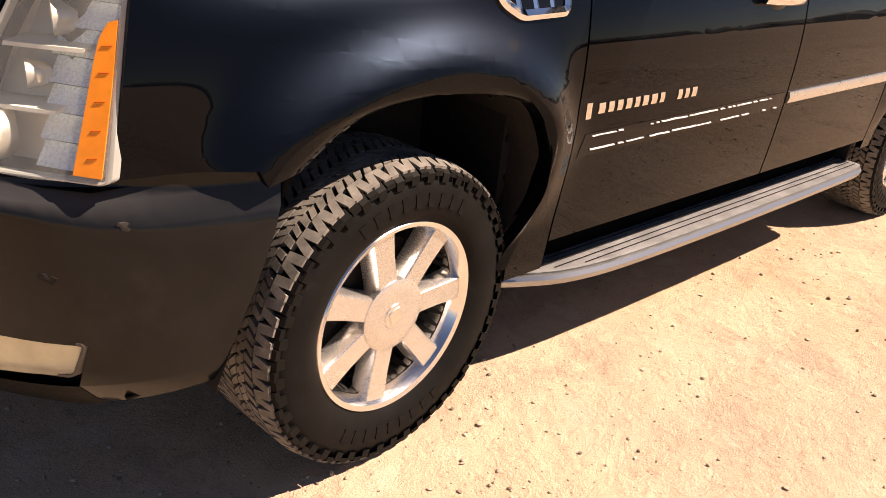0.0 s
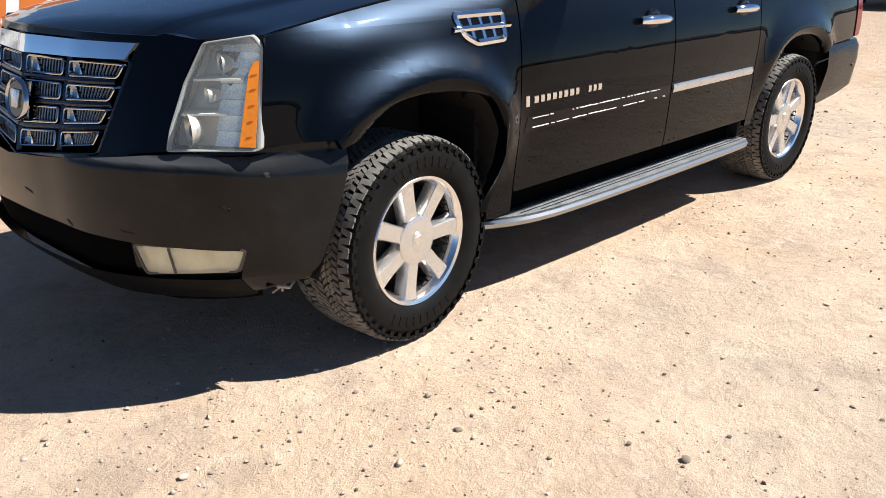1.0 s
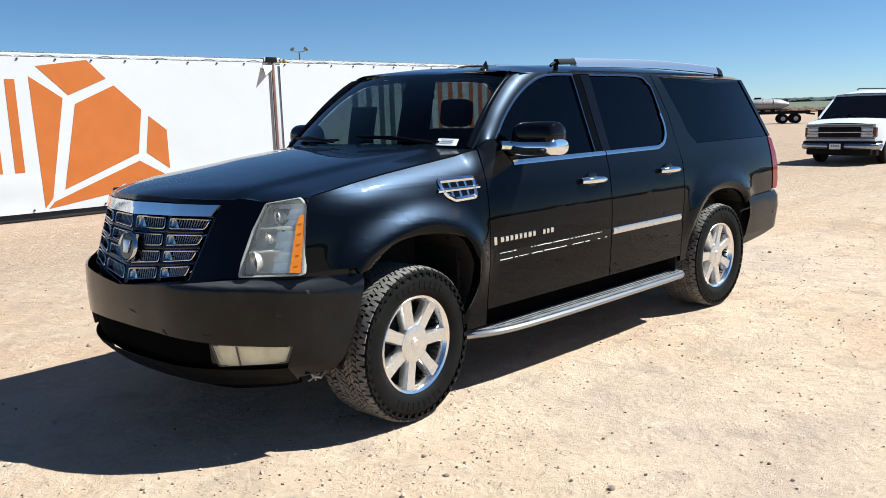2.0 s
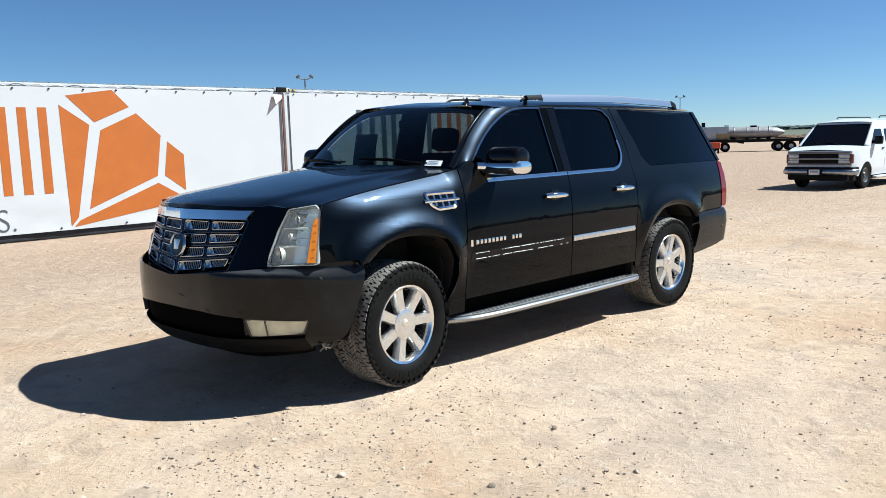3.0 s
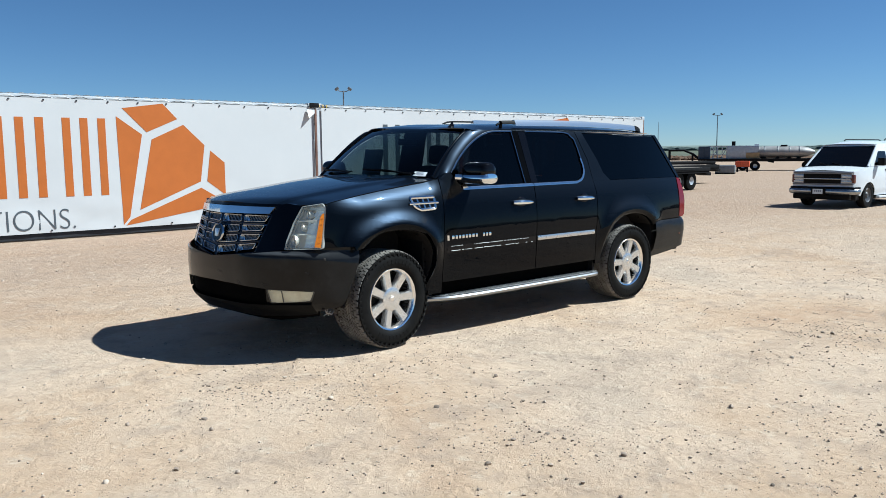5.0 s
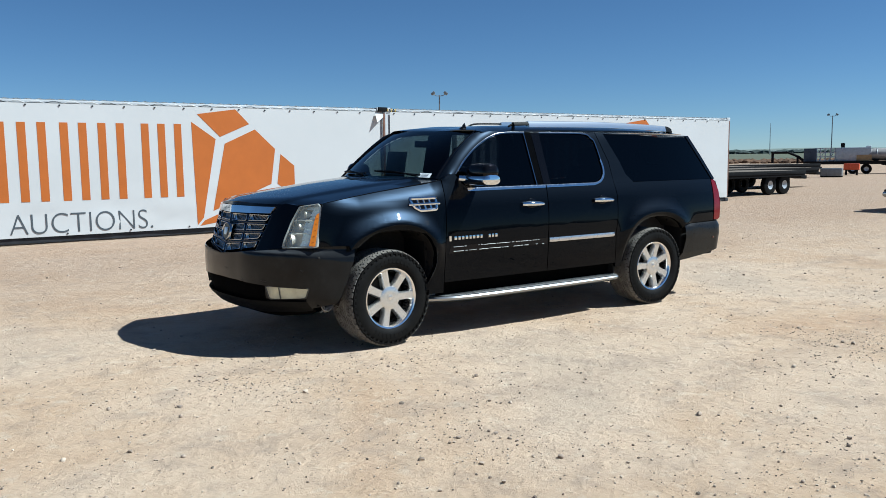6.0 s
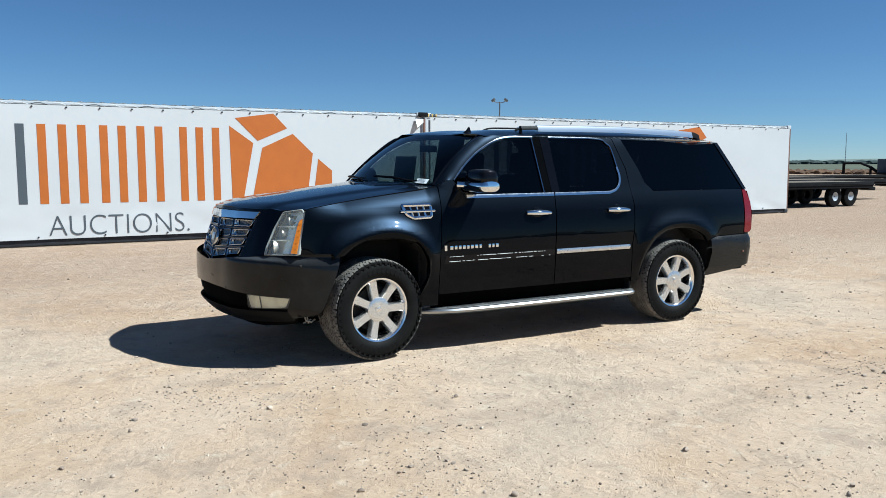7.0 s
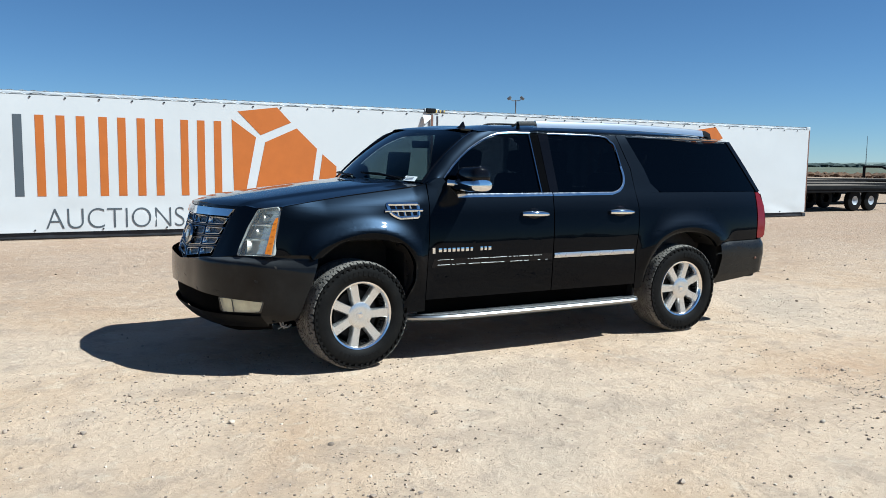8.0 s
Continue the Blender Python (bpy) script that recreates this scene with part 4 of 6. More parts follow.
def make_front(suv):
    # bumper skin: upper band, corners round the lamps, lower lip
    def top_line(u):
        return float(np.interp(abs(u), [0, 0.50, 0.75, FB_L - 0.30, FB_L], [0.800, 0.852, 0.872, 0.889, 0.894]))
    n = 28
    upper = [(-FB_L + 2 * FB_L * k / n, top_line(-FB_L + 2 * FB_L * k / n)) for k in range(n + 1)]
    fog_in, fog_out = float(np.interp(0.612, FB_P[:, 1], FB_D)), float(np.interp(0.915, FB_P[:, 1], FB_D))
    lower = [(along(x), z) for x, z in ((-0.326, 0.868), (-0.362, 0.754), (-0.400, 0.651), (-0.437, 0.561), (-0.470, 0.475), (-0.488, 0.425), (-0.70, 0.392))] + [(fog_out + 0.022, 0.368), (fog_out - 0.030, 0.455), (fog_out + 0.002, 0.556), (fog_in - 0.02, 0.575), (0.3, 0.592), (0, 0.597)]
    lower += [(-u, z) for u, z in lower[-2::-1]]
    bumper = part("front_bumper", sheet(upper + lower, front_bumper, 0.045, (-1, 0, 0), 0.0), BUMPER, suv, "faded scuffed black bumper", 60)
    lip = [(-fog_out - 0.02, 0.368), (-fog_out + 0.032, 0.452), (-fog_in, 0.443), (-0.35, 0.435), (0, 0.435), (0.35, 0.435), (fog_in, 0.443), (fog_out - 0.032, 0.452), (fog_out + 0.02, 0.368), (fog_out - 0.05, 0.358), (0.5, 0.330), (0, 0.322), (-0.5, 0.330), (-fog_out + 0.05, 0.358)]
    part("lower_lip", sheet(lip, front_bumper, 0.05, (-1, 0, 0), 0.0), BLACK, bumper, "black plastic lower lip", 60)
    # intake: recessed opening with a mesh, inner shade painted as a black sheet
    hole = [(-fog_out - 0.03, 0.34), (-fog_in, 0.29), (fog_in, 0.29), (fog_out + 0.03, 0.34), (fog_out + 0.03, 0.585), (fog_in, 0.60), (-fog_in, 0.60), (-fog_out - 0.03, 0.585)]
    def behind(d):
        def fn(u, z):
            p = front_bumper(u, z)
            near = d * (1 - 0.6 * min(1.0, abs(u) / fog_out))
            return (p[0] + near, p[1] * 0.985, z)
        return fn
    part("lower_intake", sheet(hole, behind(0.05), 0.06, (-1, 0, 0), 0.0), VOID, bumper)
    for s in (-1, 1):
        # fog lamp: cloudy lens in a recess, with an inner divider
        a, b = s * (fog_in + 0.005), s * (fog_out - 0.005)
        out = [(a, 0.567), (b, 0.559), (b - s * 0.030, 0.482), (a + s * 0.030, 0.463)]
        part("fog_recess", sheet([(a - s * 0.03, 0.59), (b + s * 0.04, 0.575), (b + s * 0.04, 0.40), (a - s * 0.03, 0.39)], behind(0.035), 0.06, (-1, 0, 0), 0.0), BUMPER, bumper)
        fog = part("fog_lamp", sheet(rounded(out, 0.012), behind(0.030), 0.04, (-1, 0, 0), 0.0), FOGBOWL, bumper, "cloudy yellowed fog lamp", 50)
        part("lens", sheet(rounded(out, 0.012), front_bumper, 0.04, (-1, 0, 0), 0.0, -0.004), FOGHAZE, fog, "cloudy lens", 60).visible_shadow = False
        part("lamp_rim", strip_sheet(rounded(out, 0.014), 0.007, front_bumper, out=(-1, 0, 0), raise_by=0.001, depth=0.04, closed=True), FOGRIM, fog)
        m = a + s * 0.14
        part("divider", strip_sheet([(m, 0.468), (m - s * 0.012, 0.563)], 0.006, front_bumper, out=(-1, 0, 0), raise_by=0.001), FOGRIM, fog)
    # scuffs and a scratch
    rng = random.Random(11)
    for u, z, w, h in ((-0.11, 0.672, 0.05, 0.008), (-0.98, 0.70, 0.03, 0.012), (-0.62, 0.605, 0.06, 0.006), (-0.35, 0.60, 0.03, 0.01), (-1.12, 0.80, 0.02, 0.008)):
        pts = [(u + w * (k / 7 - 0.5) * (1 if k < 4 else 0.9), z + h * rng.uniform(-0.5, 0.5) + 0.012 * k / 7) for k in range(8)]
        part("scuff", strip_sheet(pts, h, front_bumper, out=(-1, 0, 0), raise_by=0.0015), LINER, bumper)

    # painted nose around the grille
    half_hole = [(0.540, 1.215), (0.528, 1.165), (0.452, 0.855), (0.0, 0.792)]
    for s in (-1, 1):
        poly = [(s * y, z) for y, z in [(0.735, 1.222), (0.728, 1.215), (0.704, 1.09), (0.692, 0.95), (0.697, 0.880), (0.60, 0.868), (0.50, 0.842), (0.0, 0.765)] + half_hole[::-1] + [(0.62, 1.240)]]
        part("nose_panel", sheet(poly, nose, 0.04, (-1, 0, 0), 0.03), PAINT, suv, "", 50)
    part("nose_panel", sheet([(-0.60, 1.232), (-0.545, 1.214), (0.0, 1.216), (0.545, 1.214), (0.60, 1.232), (0.0, 1.240)], nose, 0.05, (-1, 0, 0), 0.03), PAINT, suv, "", 50)

    # grille: black grid, bright cell rims, fine slats, bright top bar, plain round badge
    def set_back(d):
        return lambda y, z: (nose(y, z)[0] + d, y, z)
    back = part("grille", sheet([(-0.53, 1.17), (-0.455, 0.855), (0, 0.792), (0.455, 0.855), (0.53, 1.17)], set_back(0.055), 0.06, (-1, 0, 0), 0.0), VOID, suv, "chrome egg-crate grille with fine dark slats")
    def edge_y(z):
        return 0.452 + (z - 0.855) / (1.165 - 0.855) * 0.076
    rows = 4
    def row_z(y, k):
        low = 0.792 + (0.855 - 0.792) * min(abs(y) / 0.455, 1)
        return low + 0.012 + (1.155 - low - 0.012) * k / rows
    for s in (-1, 1):
        for k in range(rows):
            for c in range(2):
                lo_y, hi_y = (0.010, 0.235) if c == 0 else (0.250, None)
                def corner(y, kk, inset):
                    return (s * y, row_z(y, kk) + inset)
                za, zb = row_z(0.3, k), row_z(0.3, k + 1)
                h1, h2 = (hi_y, hi_y) if hi_y else (edge_y(za) - 0.010, edge_y(zb) - 0.010)
                cell = [corner(lo_y + 0.010, k, 0.015), corner(h1 - 0.009, k, 0.015), corner(h2 - 0.009, k + 1, -0.015), corner(lo_y + 0.010, k + 1, -0.015)]
                part("cell_rim", strip_sheet(rounded(cell, 0.012, 3), 0.0064, nose, out=(-1, 0, 0), raise_by=0.004, depth=0.03, closed=True), GRILLECHROME, back)
                # slanted bright wedge on the inner lower edge
                q = [cell[0], (cell[0][0] + s * 0.050, cell[0][1] + 0.004), (cell[3][0] + s * 0.018, cell[3][1] - 0.004), cell[3]]
                part("cell_bevel", sheet(q, set_back(0.018), 0.05, (-1, 0, 0), 0.02), GRILLECHROME, back)
                bm = bmesh.new()
                n = 11 if c == 0 else 13
                for j in range(n):
                    f = (j + 0.5) / n
                    y0 = lo_y + 0.035 + (h1 - lo_y - 0.045) * f
                    y1 = lo_y + 0.035 + (h2 - lo_y - 0.045) * f
                    p = set_back(0.030)(s * y0, row_z(y0, k) + 0.018)
                    q2 = set_back(0.030)(s * y1, row_z(y1, k + 1) - 0.016)
                    add_rod(bm, p, q2, 0.0034, n=5)
                part("cell_slats", bm, SLAT, back)
        for y in (0.2425,):
            pts = [nose(s * y, row_z(y, 0) + (1.155 - row_z(y, 0)) * j / 6) for j in range(7)]
            part("grille_bar", tube([(p[0] + 0.010, p[1], p[2]) for p in pts], 0.012, 8), GRILLEBAR, back)
    for k in range(1, rows):
        pts = [nose(y, row_z(abs(y), k)) for y in np.linspace(-edge_y(1.0) + 0.01, edge_y(1.0) - 0.01, 21)]
        part("grille_bar", tube([(p[0] + 0.010, p[1], p[2]) for p in pts], 0.012, 8), GRILLEBAR, back)
    part("grille_bar", tube([(nose(0, z)[0] + 0.010, 0, z) for z in np.linspace(0.80, 1.16, 7)], 0.013, 8), GRILLEBAR, back)
    bar = [(-0.545, 1.210), (0.0, 1.212), (0.545, 1.210), (0.515, 1.158), (0.0, 1.150), (-0.515, 1.158)]
    part("grille_top_bar", sheet(bar, nose, 0.05, (-1, 0, 0), 0.03, 0.012), CHROME, suv, "bright bar above the grille", 50)
    rim_line = rounded([(-0.530, 1.155), (-0.458, 0.852), (0, 0.789), (0.458, 0.852), (0.530, 1.155)], 0.02)
    part("grille_frame", strip_sheet(rim_line, 0.009, nose, out=(-1, 0, 0), raise_by=0.004, depth=0.03, closed=True), GRILLEBAR, suv)
    cx = nose(0, 0.98)[0] - 0.012
    ring = lathe([(0.067, 0.0), (0.069, -0.006), (0.073, -0.010), (0.078, -0.006), (0.080, 0.004)], 32)
    tilt = Matrix.Translation((cx, 0, 0.985)) @ pose(0, 0, 0, 0, 0, -90) @ pose(0, 0, 0, -12)
    bmesh.ops.transform(ring, matrix=tilt, verts=ring.verts[:])
    face = lathe([(0.001, -0.004), (0.064, -0.004), (0.066, 0.004)], 28)
    bmesh.ops.transform(face, matrix=tilt, verts=face.verts[:])
    badge = part("badge_ring", ring, GRILLECHROME, suv, "plain round chrome badge")
    shield = bmesh.new()
    add_box(shield, (-0.030, -0.013, -0.032), (0.030, 0.0, 0.036), 0.006)
    for v in shield.verts:
        if v.co.z < 0:
            v.co.x *= 0.72
    bmesh.ops.transform(shield, matrix=tilt, verts=shield.verts[:])
    part("badge_disc", face, GLOSSBLACK, badge)
    part("badge_plate", shield, SATIN, badge, "plain silver plate")

    # headlamps
    for s in (-1, 1):
        out = [(s * y, z) for y, z in [(0.738, 1.214), (0.862, 1.238), (0.888, 1.205), (0.945, 0.893), (0.705, 0.884), (0.700, 0.95), (0.712, 1.09)]]
        def lamp_back(d):
            def fn(y, z):
                p = nose(y, z)
                return (p[0] + 0.75 * d, p[1] - s * 0.66 * d, z)
            return fn
        shell = part("headlamp", sheet(rounded(out, 0.009), lamp_back(0.085), 0.05, (-1, 0, 0), 0.0), LAMPBACK, suv, "hazy clouded headlamp with amber side reflector", 50)
        part("lens", sheet(rounded(out, 0.010), nose, 0.014, (-1, 0, 0), 0.0, 0.004), HAZE, shell, "hazy clear lens", 60).visible_shadow = False
        part("lamp_rim", strip_sheet(rounded(out, 0.010), 0.006, nose, out=(-1, s * 0.4, 0), raise_by=0.004, depth=0.014, closed=True), LAMPRIM, shell)
        amb = [(s * y, z) for y, z in curve_pts([(0.899, 0.905), (0.891, 0.98), (0.881, 1.07), (0.876, 1.13), (0.880, 1.16)], 4) + [(0.890, 1.165), (0.911, 1.05), (0.936, 0.903)]]
        part("amber_reflector", sheet(amb, nose, 0.03, (-0.6, s * 0.8, 0), 0.006, 0.007), AMBER, shell, "orange side reflector", 50)
        for zm in (0.935, 0.982, 1.030, 1.078, 1.122):
            ym = 0.916 - (zm - 0.935) * 0.150
            part("amber_rib", strip_sheet([(s * (ym - 0.006), zm), (s * (ym + 0.006), zm + 0.002)], 0.006, nose, out=(-0.6, s * 0.8, 0), raise_by=0.009), AMBERMARK, shell)
        # three stacked bays: cream low bay with a projector, grey middle bay, high bay with a bare bulb
        part("bay_panel", sheet([(s * y, z) for y, z in ((0.722, 1.004), (0.845, 1.010), (0.832, 1.098), (0.735, 1.092))], lamp_back(0.060), 0.05, (-1, 0, 0), 0.0), LAMPGREY, shell, "grey middle bay")
        part("bay_panel", sheet([(s * y, z) for y, z in ((0.742, 1.112), (0.842, 1.116), (0.838, 1.198), (0.752, 1.196))], lamp_back(0.064), 0.05, (-1, 0, 0), 0.0), LAMPGREY, shell, "grey upper bay")
        for y, z, r, eye in ((0.762, 0.945, 0.054, 0.026), (0.792, 1.052, 0.026, 0.012), (0.806, 1.150, 0.032, 0.014)):
            p = lamp_back(0.040)(s * y, z)
            cup = lathe([(0.004, 0.02), (r * 0.6, 0.018), (r * 0.9, 0.0), (r, -0.022), (r * 1.06, -0.024)], 20)
            bmesh.ops.transform(cup, matrix=Matrix.Translation(p) @ pose(0, 0, 0, 0, 0, -90 + s * 14), verts=cup.verts[:])
            part("bulb_cup", cup, LAMPCUP, shell, "dulled bulb reflector")
            ball = bmesh.new()
            bmesh.ops.create_uvsphere(ball, u_segments=14, v_segments=8, radius=eye)
            bmesh.ops.scale(ball, verts=ball.verts[:], vec=(0.8, 0.8, 1.25))
            bmesh.ops.translate(ball, verts=ball.verts[:], vec=lamp_back(0.026)(s * (y + 0.006), z))
            part("bulb_lens", ball, GLOSSBLACK if eye > 0.02 else LAMPCUP, shell)
        for z in (0.997, 1.104):
            bm = bmesh.new()
            rows = [[bm.verts.new(lamp_back(d)(s * (0.716 + (z - 0.95) * 0.10 + 0.128 * j / 4), z + 0.006 * j / 4 + h)) for d, h in ((0.010, 0.0), (0.075, 0.004), (0.075, -0.008), (0.010, -0.007))] for j in range(5)]
            for a, b in zip(rows, rows[1:]):
                for k in range(4):
                    bm.faces.new((a[k], a[(k + 1) % 4], b[(k + 1) % 4], b[k]))
            bm.faces.new(rows[0])
            bm.faces.new(rows[-1][::-1])
            bmesh.ops.recalc_face_normals(bm, faces=bm.faces[:])
            part("bay_shelf", bm, LAMPBACK, shell)
        # louvred reflector beside the bulbs
        bm = bmesh.new()
        z = 0.898
        while z < 1.19:
            yo = 0.938 - (z - 0.893) * 0.162
            low = [bm.verts.new(lamp_back(d)(s * y, z)) for y, d in ((yo - 0.105, 0.036), (yo - 0.004, 0.020))]
            top = [bm.verts.new(lamp_back(d)(s * y, z + 0.044)) for y, d in ((yo - 0.111, 0.058), (yo - 0.011, 0.042))]
            step = [bm.verts.new(lamp_back(d)(s * y, z + 0.047)) for y, d in ((yo - 0.111, 0.034), (yo - 0.011, 0.018))]
            bm.faces.new((low[0], low[1], top[1], top[0]))
            bm.faces.new((top[0], top[1], step[1], step[0]))
            z += 0.048
        bmesh.ops.recalc_face_normals(bm, faces=bm.faces[:])
        part("louvre", bm, REFLECT, shell, "bright ribbed reflector", 20)


def make_hood_and_glass(suv):
    edge_y = [(x, -0.878 + 0.06 * max(0, -x) ** 2) for x in (-0.56, -0.3, 0.0, 0.3, 0.60)]
    left = [(x, -(half_width(x, hood_side(x) - 0.004) - 0.012)) for x in (-0.572, -0.45, -0.3, -0.1, 0.1, 0.3, 0.45, 0.592)]
    front = [(nose(y, 1.243)[0] - 0.002, y) for y in np.linspace(0.80, -0.80, 25)]
    rear = [(0.592 - 0.155 * (1 - (y / 0.86) ** 2), y) for y in np.linspace(-0.80, 0.80, 17)]
    out = left + rear[1:-1] + [(x, -y) for x, y in left[::-1]] + front
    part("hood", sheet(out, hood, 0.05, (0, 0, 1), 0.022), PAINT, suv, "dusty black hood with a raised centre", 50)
    # windscreen between base and roof line
    def screen(u, v):
        a = 2 * u - 1
        base = Vector((0.590 - 0.20 * (1 - a * a), 0.800 * a, 1.402 + 0.022 * (1 - a * a)))
        top = Vector((1.150 - 0.11 * (1 - a * a), 0.640 * a, 1.842 + 0.024 * (1 - a * a)))
        p = base.lerp(top, v)
        return p + Vector((-0.035, 0, 0.045)) * (4 * v * (1 - v)) * 0.55
    part("windscreen", grid_surface(screen, 28, 14, (-1, 0, 1)), CLEARGLASS, suv, "clear raked windscreen", 0)
    for s in (0, 1):
        line = [screen(s, k / 14) for k in range(15)]
        part("screen_trim", tube([p + Vector((0, (1 if s else -1) * 0.006, 0.006)) for p in line], 0.011, 8), GLOSSBLACK, suv)
        # closes the gap between glass and post
        bm = bmesh.new()
        rows = []
        for k in range(15):
            g = line[k]
            z = g.z
            xo = float(np.interp(z, [1.40, 1.412, 1.650, 1.788, 1.838, 1.86], [0.60, 0.615, 0.846, 1.03, 1.16, 1.2]))
            y = (1 if s else -1) * (half_width(xo, min(z, 1.838)) - post_roll(xo))
            rows.append([bm.verts.new(g), bm.verts.new(Vector((0.5 * (g.x + xo) - 0.006, 0.5 * (g.y + y) * 1.006, z + 0.008))), bm.verts.new((xo, y, z))])
        for a, b in zip(rows, rows[1:]):
            for k in range(2):
                bm.faces.new((a[k], a[k + 1], b[k + 1], b[k]))
        bm.normal_update()
        part("windscreen_post", bm, PAINT, suv, "", 60)
    part("header_shade", grid_surface(lambda u, v: screen(0.02 + 0.96 * u, 0.92 + 0.08 * v) + Vector((0.006, 0, -0.006)), 20, 3, (-1, 0, 1)), GLOSSBLACK, suv, "dark shade band")
    # cowl and wipers
    part("cowl", grid_surface(lambda u, v: (0.592 - 0.155 * (1 - (2 * u - 1) ** 2) + 0.02 - 0.035 * (1 - v), 0.80 * (2 * u - 1), 1.385 + 0.025 * (1 - (2 * u - 1) ** 2) + 0.008 * v), 24, 3), BLACK, suv)
    for y0, y1 in ((-0.62, -0.06), (0.10, 0.66)):
        arm = [screen(0.5 + y0 / 1.6, 0.02) + Vector((-0.02, 0, 0.016)), screen(0.5 + (y0 + y1) / 3.2, 0.05) + Vector((-0.03, 0, 0.03)), screen(0.5 + y1 / 1.6, 0.07) + Vector((-0.02, 0, 0.02))]
        wiper = part("wiper_arm", tube(arm, 0.009, 6), BLACK, suv)
        blade = [screen(0.5 + (y0 - 0.02 + (y1 - y0) * k / 8) / 1.6, 0.045 + 0.03 * k / 8) + Vector((-0.012, 0, 0.012)) for k in range(9)]
        part("wiper_blade", tube(blade, 0.007, 6), BLACK, wiper)
    # paper tag on the glass at the driver's lower corner
    tag = part("paper_tag", grid_surface(lambda u, v: screen(0.035 + 0.075 * u, 0.012 + 0.070 * v) + Vector((-0.008, 0, 0.010)), 4, 2, (-1, 0, 1)), PAPER, suv, "white paper tag with grey bars")
    for k in range(2):
        part("plain_bar", grid_surface(lambda u, v: screen(0.050 + 0.045 * u, 0.034 + 0.022 * k + 0.011 * v) + Vector((-0.010, 0, 0.013)), 3, 1, (-1, 0, 1)), INKGREY, tag)
    # roof
    def roof(u, v):
        a = 2 * u - 1
        x0 = 1.150 - 0.11 * (1 - a * a)
        x1 = 4.10 - 0.02 * a * a
        x = x0 + (x1 - x0) * v
        xe = min(max(x, 1.16), 4.09)
        y = a * (half_width(xe, 1.838) - 0.001)
        edge = 1.838 - 0.02 * max(0, (x - 3.9) / 0.2)
        k = 1 - abs(a) ** 4.2
        return (x, y, edge + (roof_centre(x) - edge) * k)
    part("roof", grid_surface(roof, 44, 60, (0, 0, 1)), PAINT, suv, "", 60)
    # roof rails: thin black lead, bright flat-sided bar, black end caps
    for s in (-1, 1):
        up, lead, back = (0.0, 1.535, 0.0) if s < 0 else (0.026, 2.02, 0.75)
        pts = [(lead, s * 0.658, 1.892 + 0.4 * up), (lead + 0.05, s * 0.661, 1.914 + 0.7 * up), (lead + 0.16, s * 0.664, 1.928 + up), (1.80 + back, s * 0.665, 1.932 + up)]
        rail = part("roof_rail", tube(curve_pts(pts, 4), 0.011, 10, 0.9), BLACK, suv, "black and bright roof rail")
        ends = [(1.585 + back, 0.665, 1.926), (1.768 + back, 0.665, 1.932)]
        line = [(1.768 + back, 0.665, 1.932), (2.62, 0.663, 1.938), (3.0, 0.658, 1.933), (3.5, 0.645, 1.920), (3.80, 0.632, 1.907)]
        tip = [(3.80, 0.632, 1.907), (3.86, 0.626, 1.902), (3.92, 0.620, 1.882)]
        for name, run, mat, note in ((("rail_foot", ends, BLACK, ""),) if s < 0 else ()) + (("rail_bar", line, RAILSILVER, "brushed bright rail bar"), ("rail_foot", tip, BLACK, "")):
            bm = bmesh.new()
            rows = []
            for x, y, z in curve_pts(run, 5) if len(run) > 2 else run:
                z += up
                low = 0.6 if run is ends else 1.0
                rows.append([bm.verts.new((x, s * (y + dy), z + dz * low)) for dy, dz in ((0.030, -0.044), (0.030, -0.036), (0.014, 0.012), (0.006, 0.017), (-0.018, 0.015), (-0.024, -0.044))])
            for p, q in zip(rows, rows[1:]):
                for k in range(6):
                    bm.faces.new((p[k], p[(k + 1) % 6], q[(k + 1) % 6], q[k]))
            bm.faces.new(rows[0])
            bm.faces.new(rows[-1])
            bmesh.ops.recalc_face_normals(bm, faces=bm.faces[:])
            part(name, bm, mat, rail, note, 30)
        for x, z in ((1.60 + back, 1.893), (3.78, 1.865)):
            part("rail_foot", box((x - 0.014, s * 0.650 - 0.012, z - 0.03), (x + 0.014, s * 0.650 + 0.012, z + 0.012 + up), 0.008), BLACK, rail)
    fin = bmesh.new()
    rows = []
    for k, (x, z, w) in enumerate(((1.12, 0.0, 0.004), (1.16, 0.020, 0.012), (1.186, 0.048, 0.009), (1.198, 0.052, 0.006), (1.22, 0.0, 0.013))):
        b = roof_centre(x) - 0.008
        rows.append([fin.verts.new((x, -0.40 - w * 1.4, b)), fin.verts.new((x, -0.40, b + z + 0.002)), fin.verts.new((x, -0.40 + w * 1.4, b))])
    for a, b in zip(rows, rows[1:]):
        fin.faces.new((a[0], a[1], b[1], b[0]))
        fin.faces.new((a[1], a[2], b[2], b[1]))
    bmesh.ops.recalc_face_normals(fin, faces=fin.faces[:])
    part("roof_antenna", fin, GLOSSBLACK, suv, "small black fin antenna")


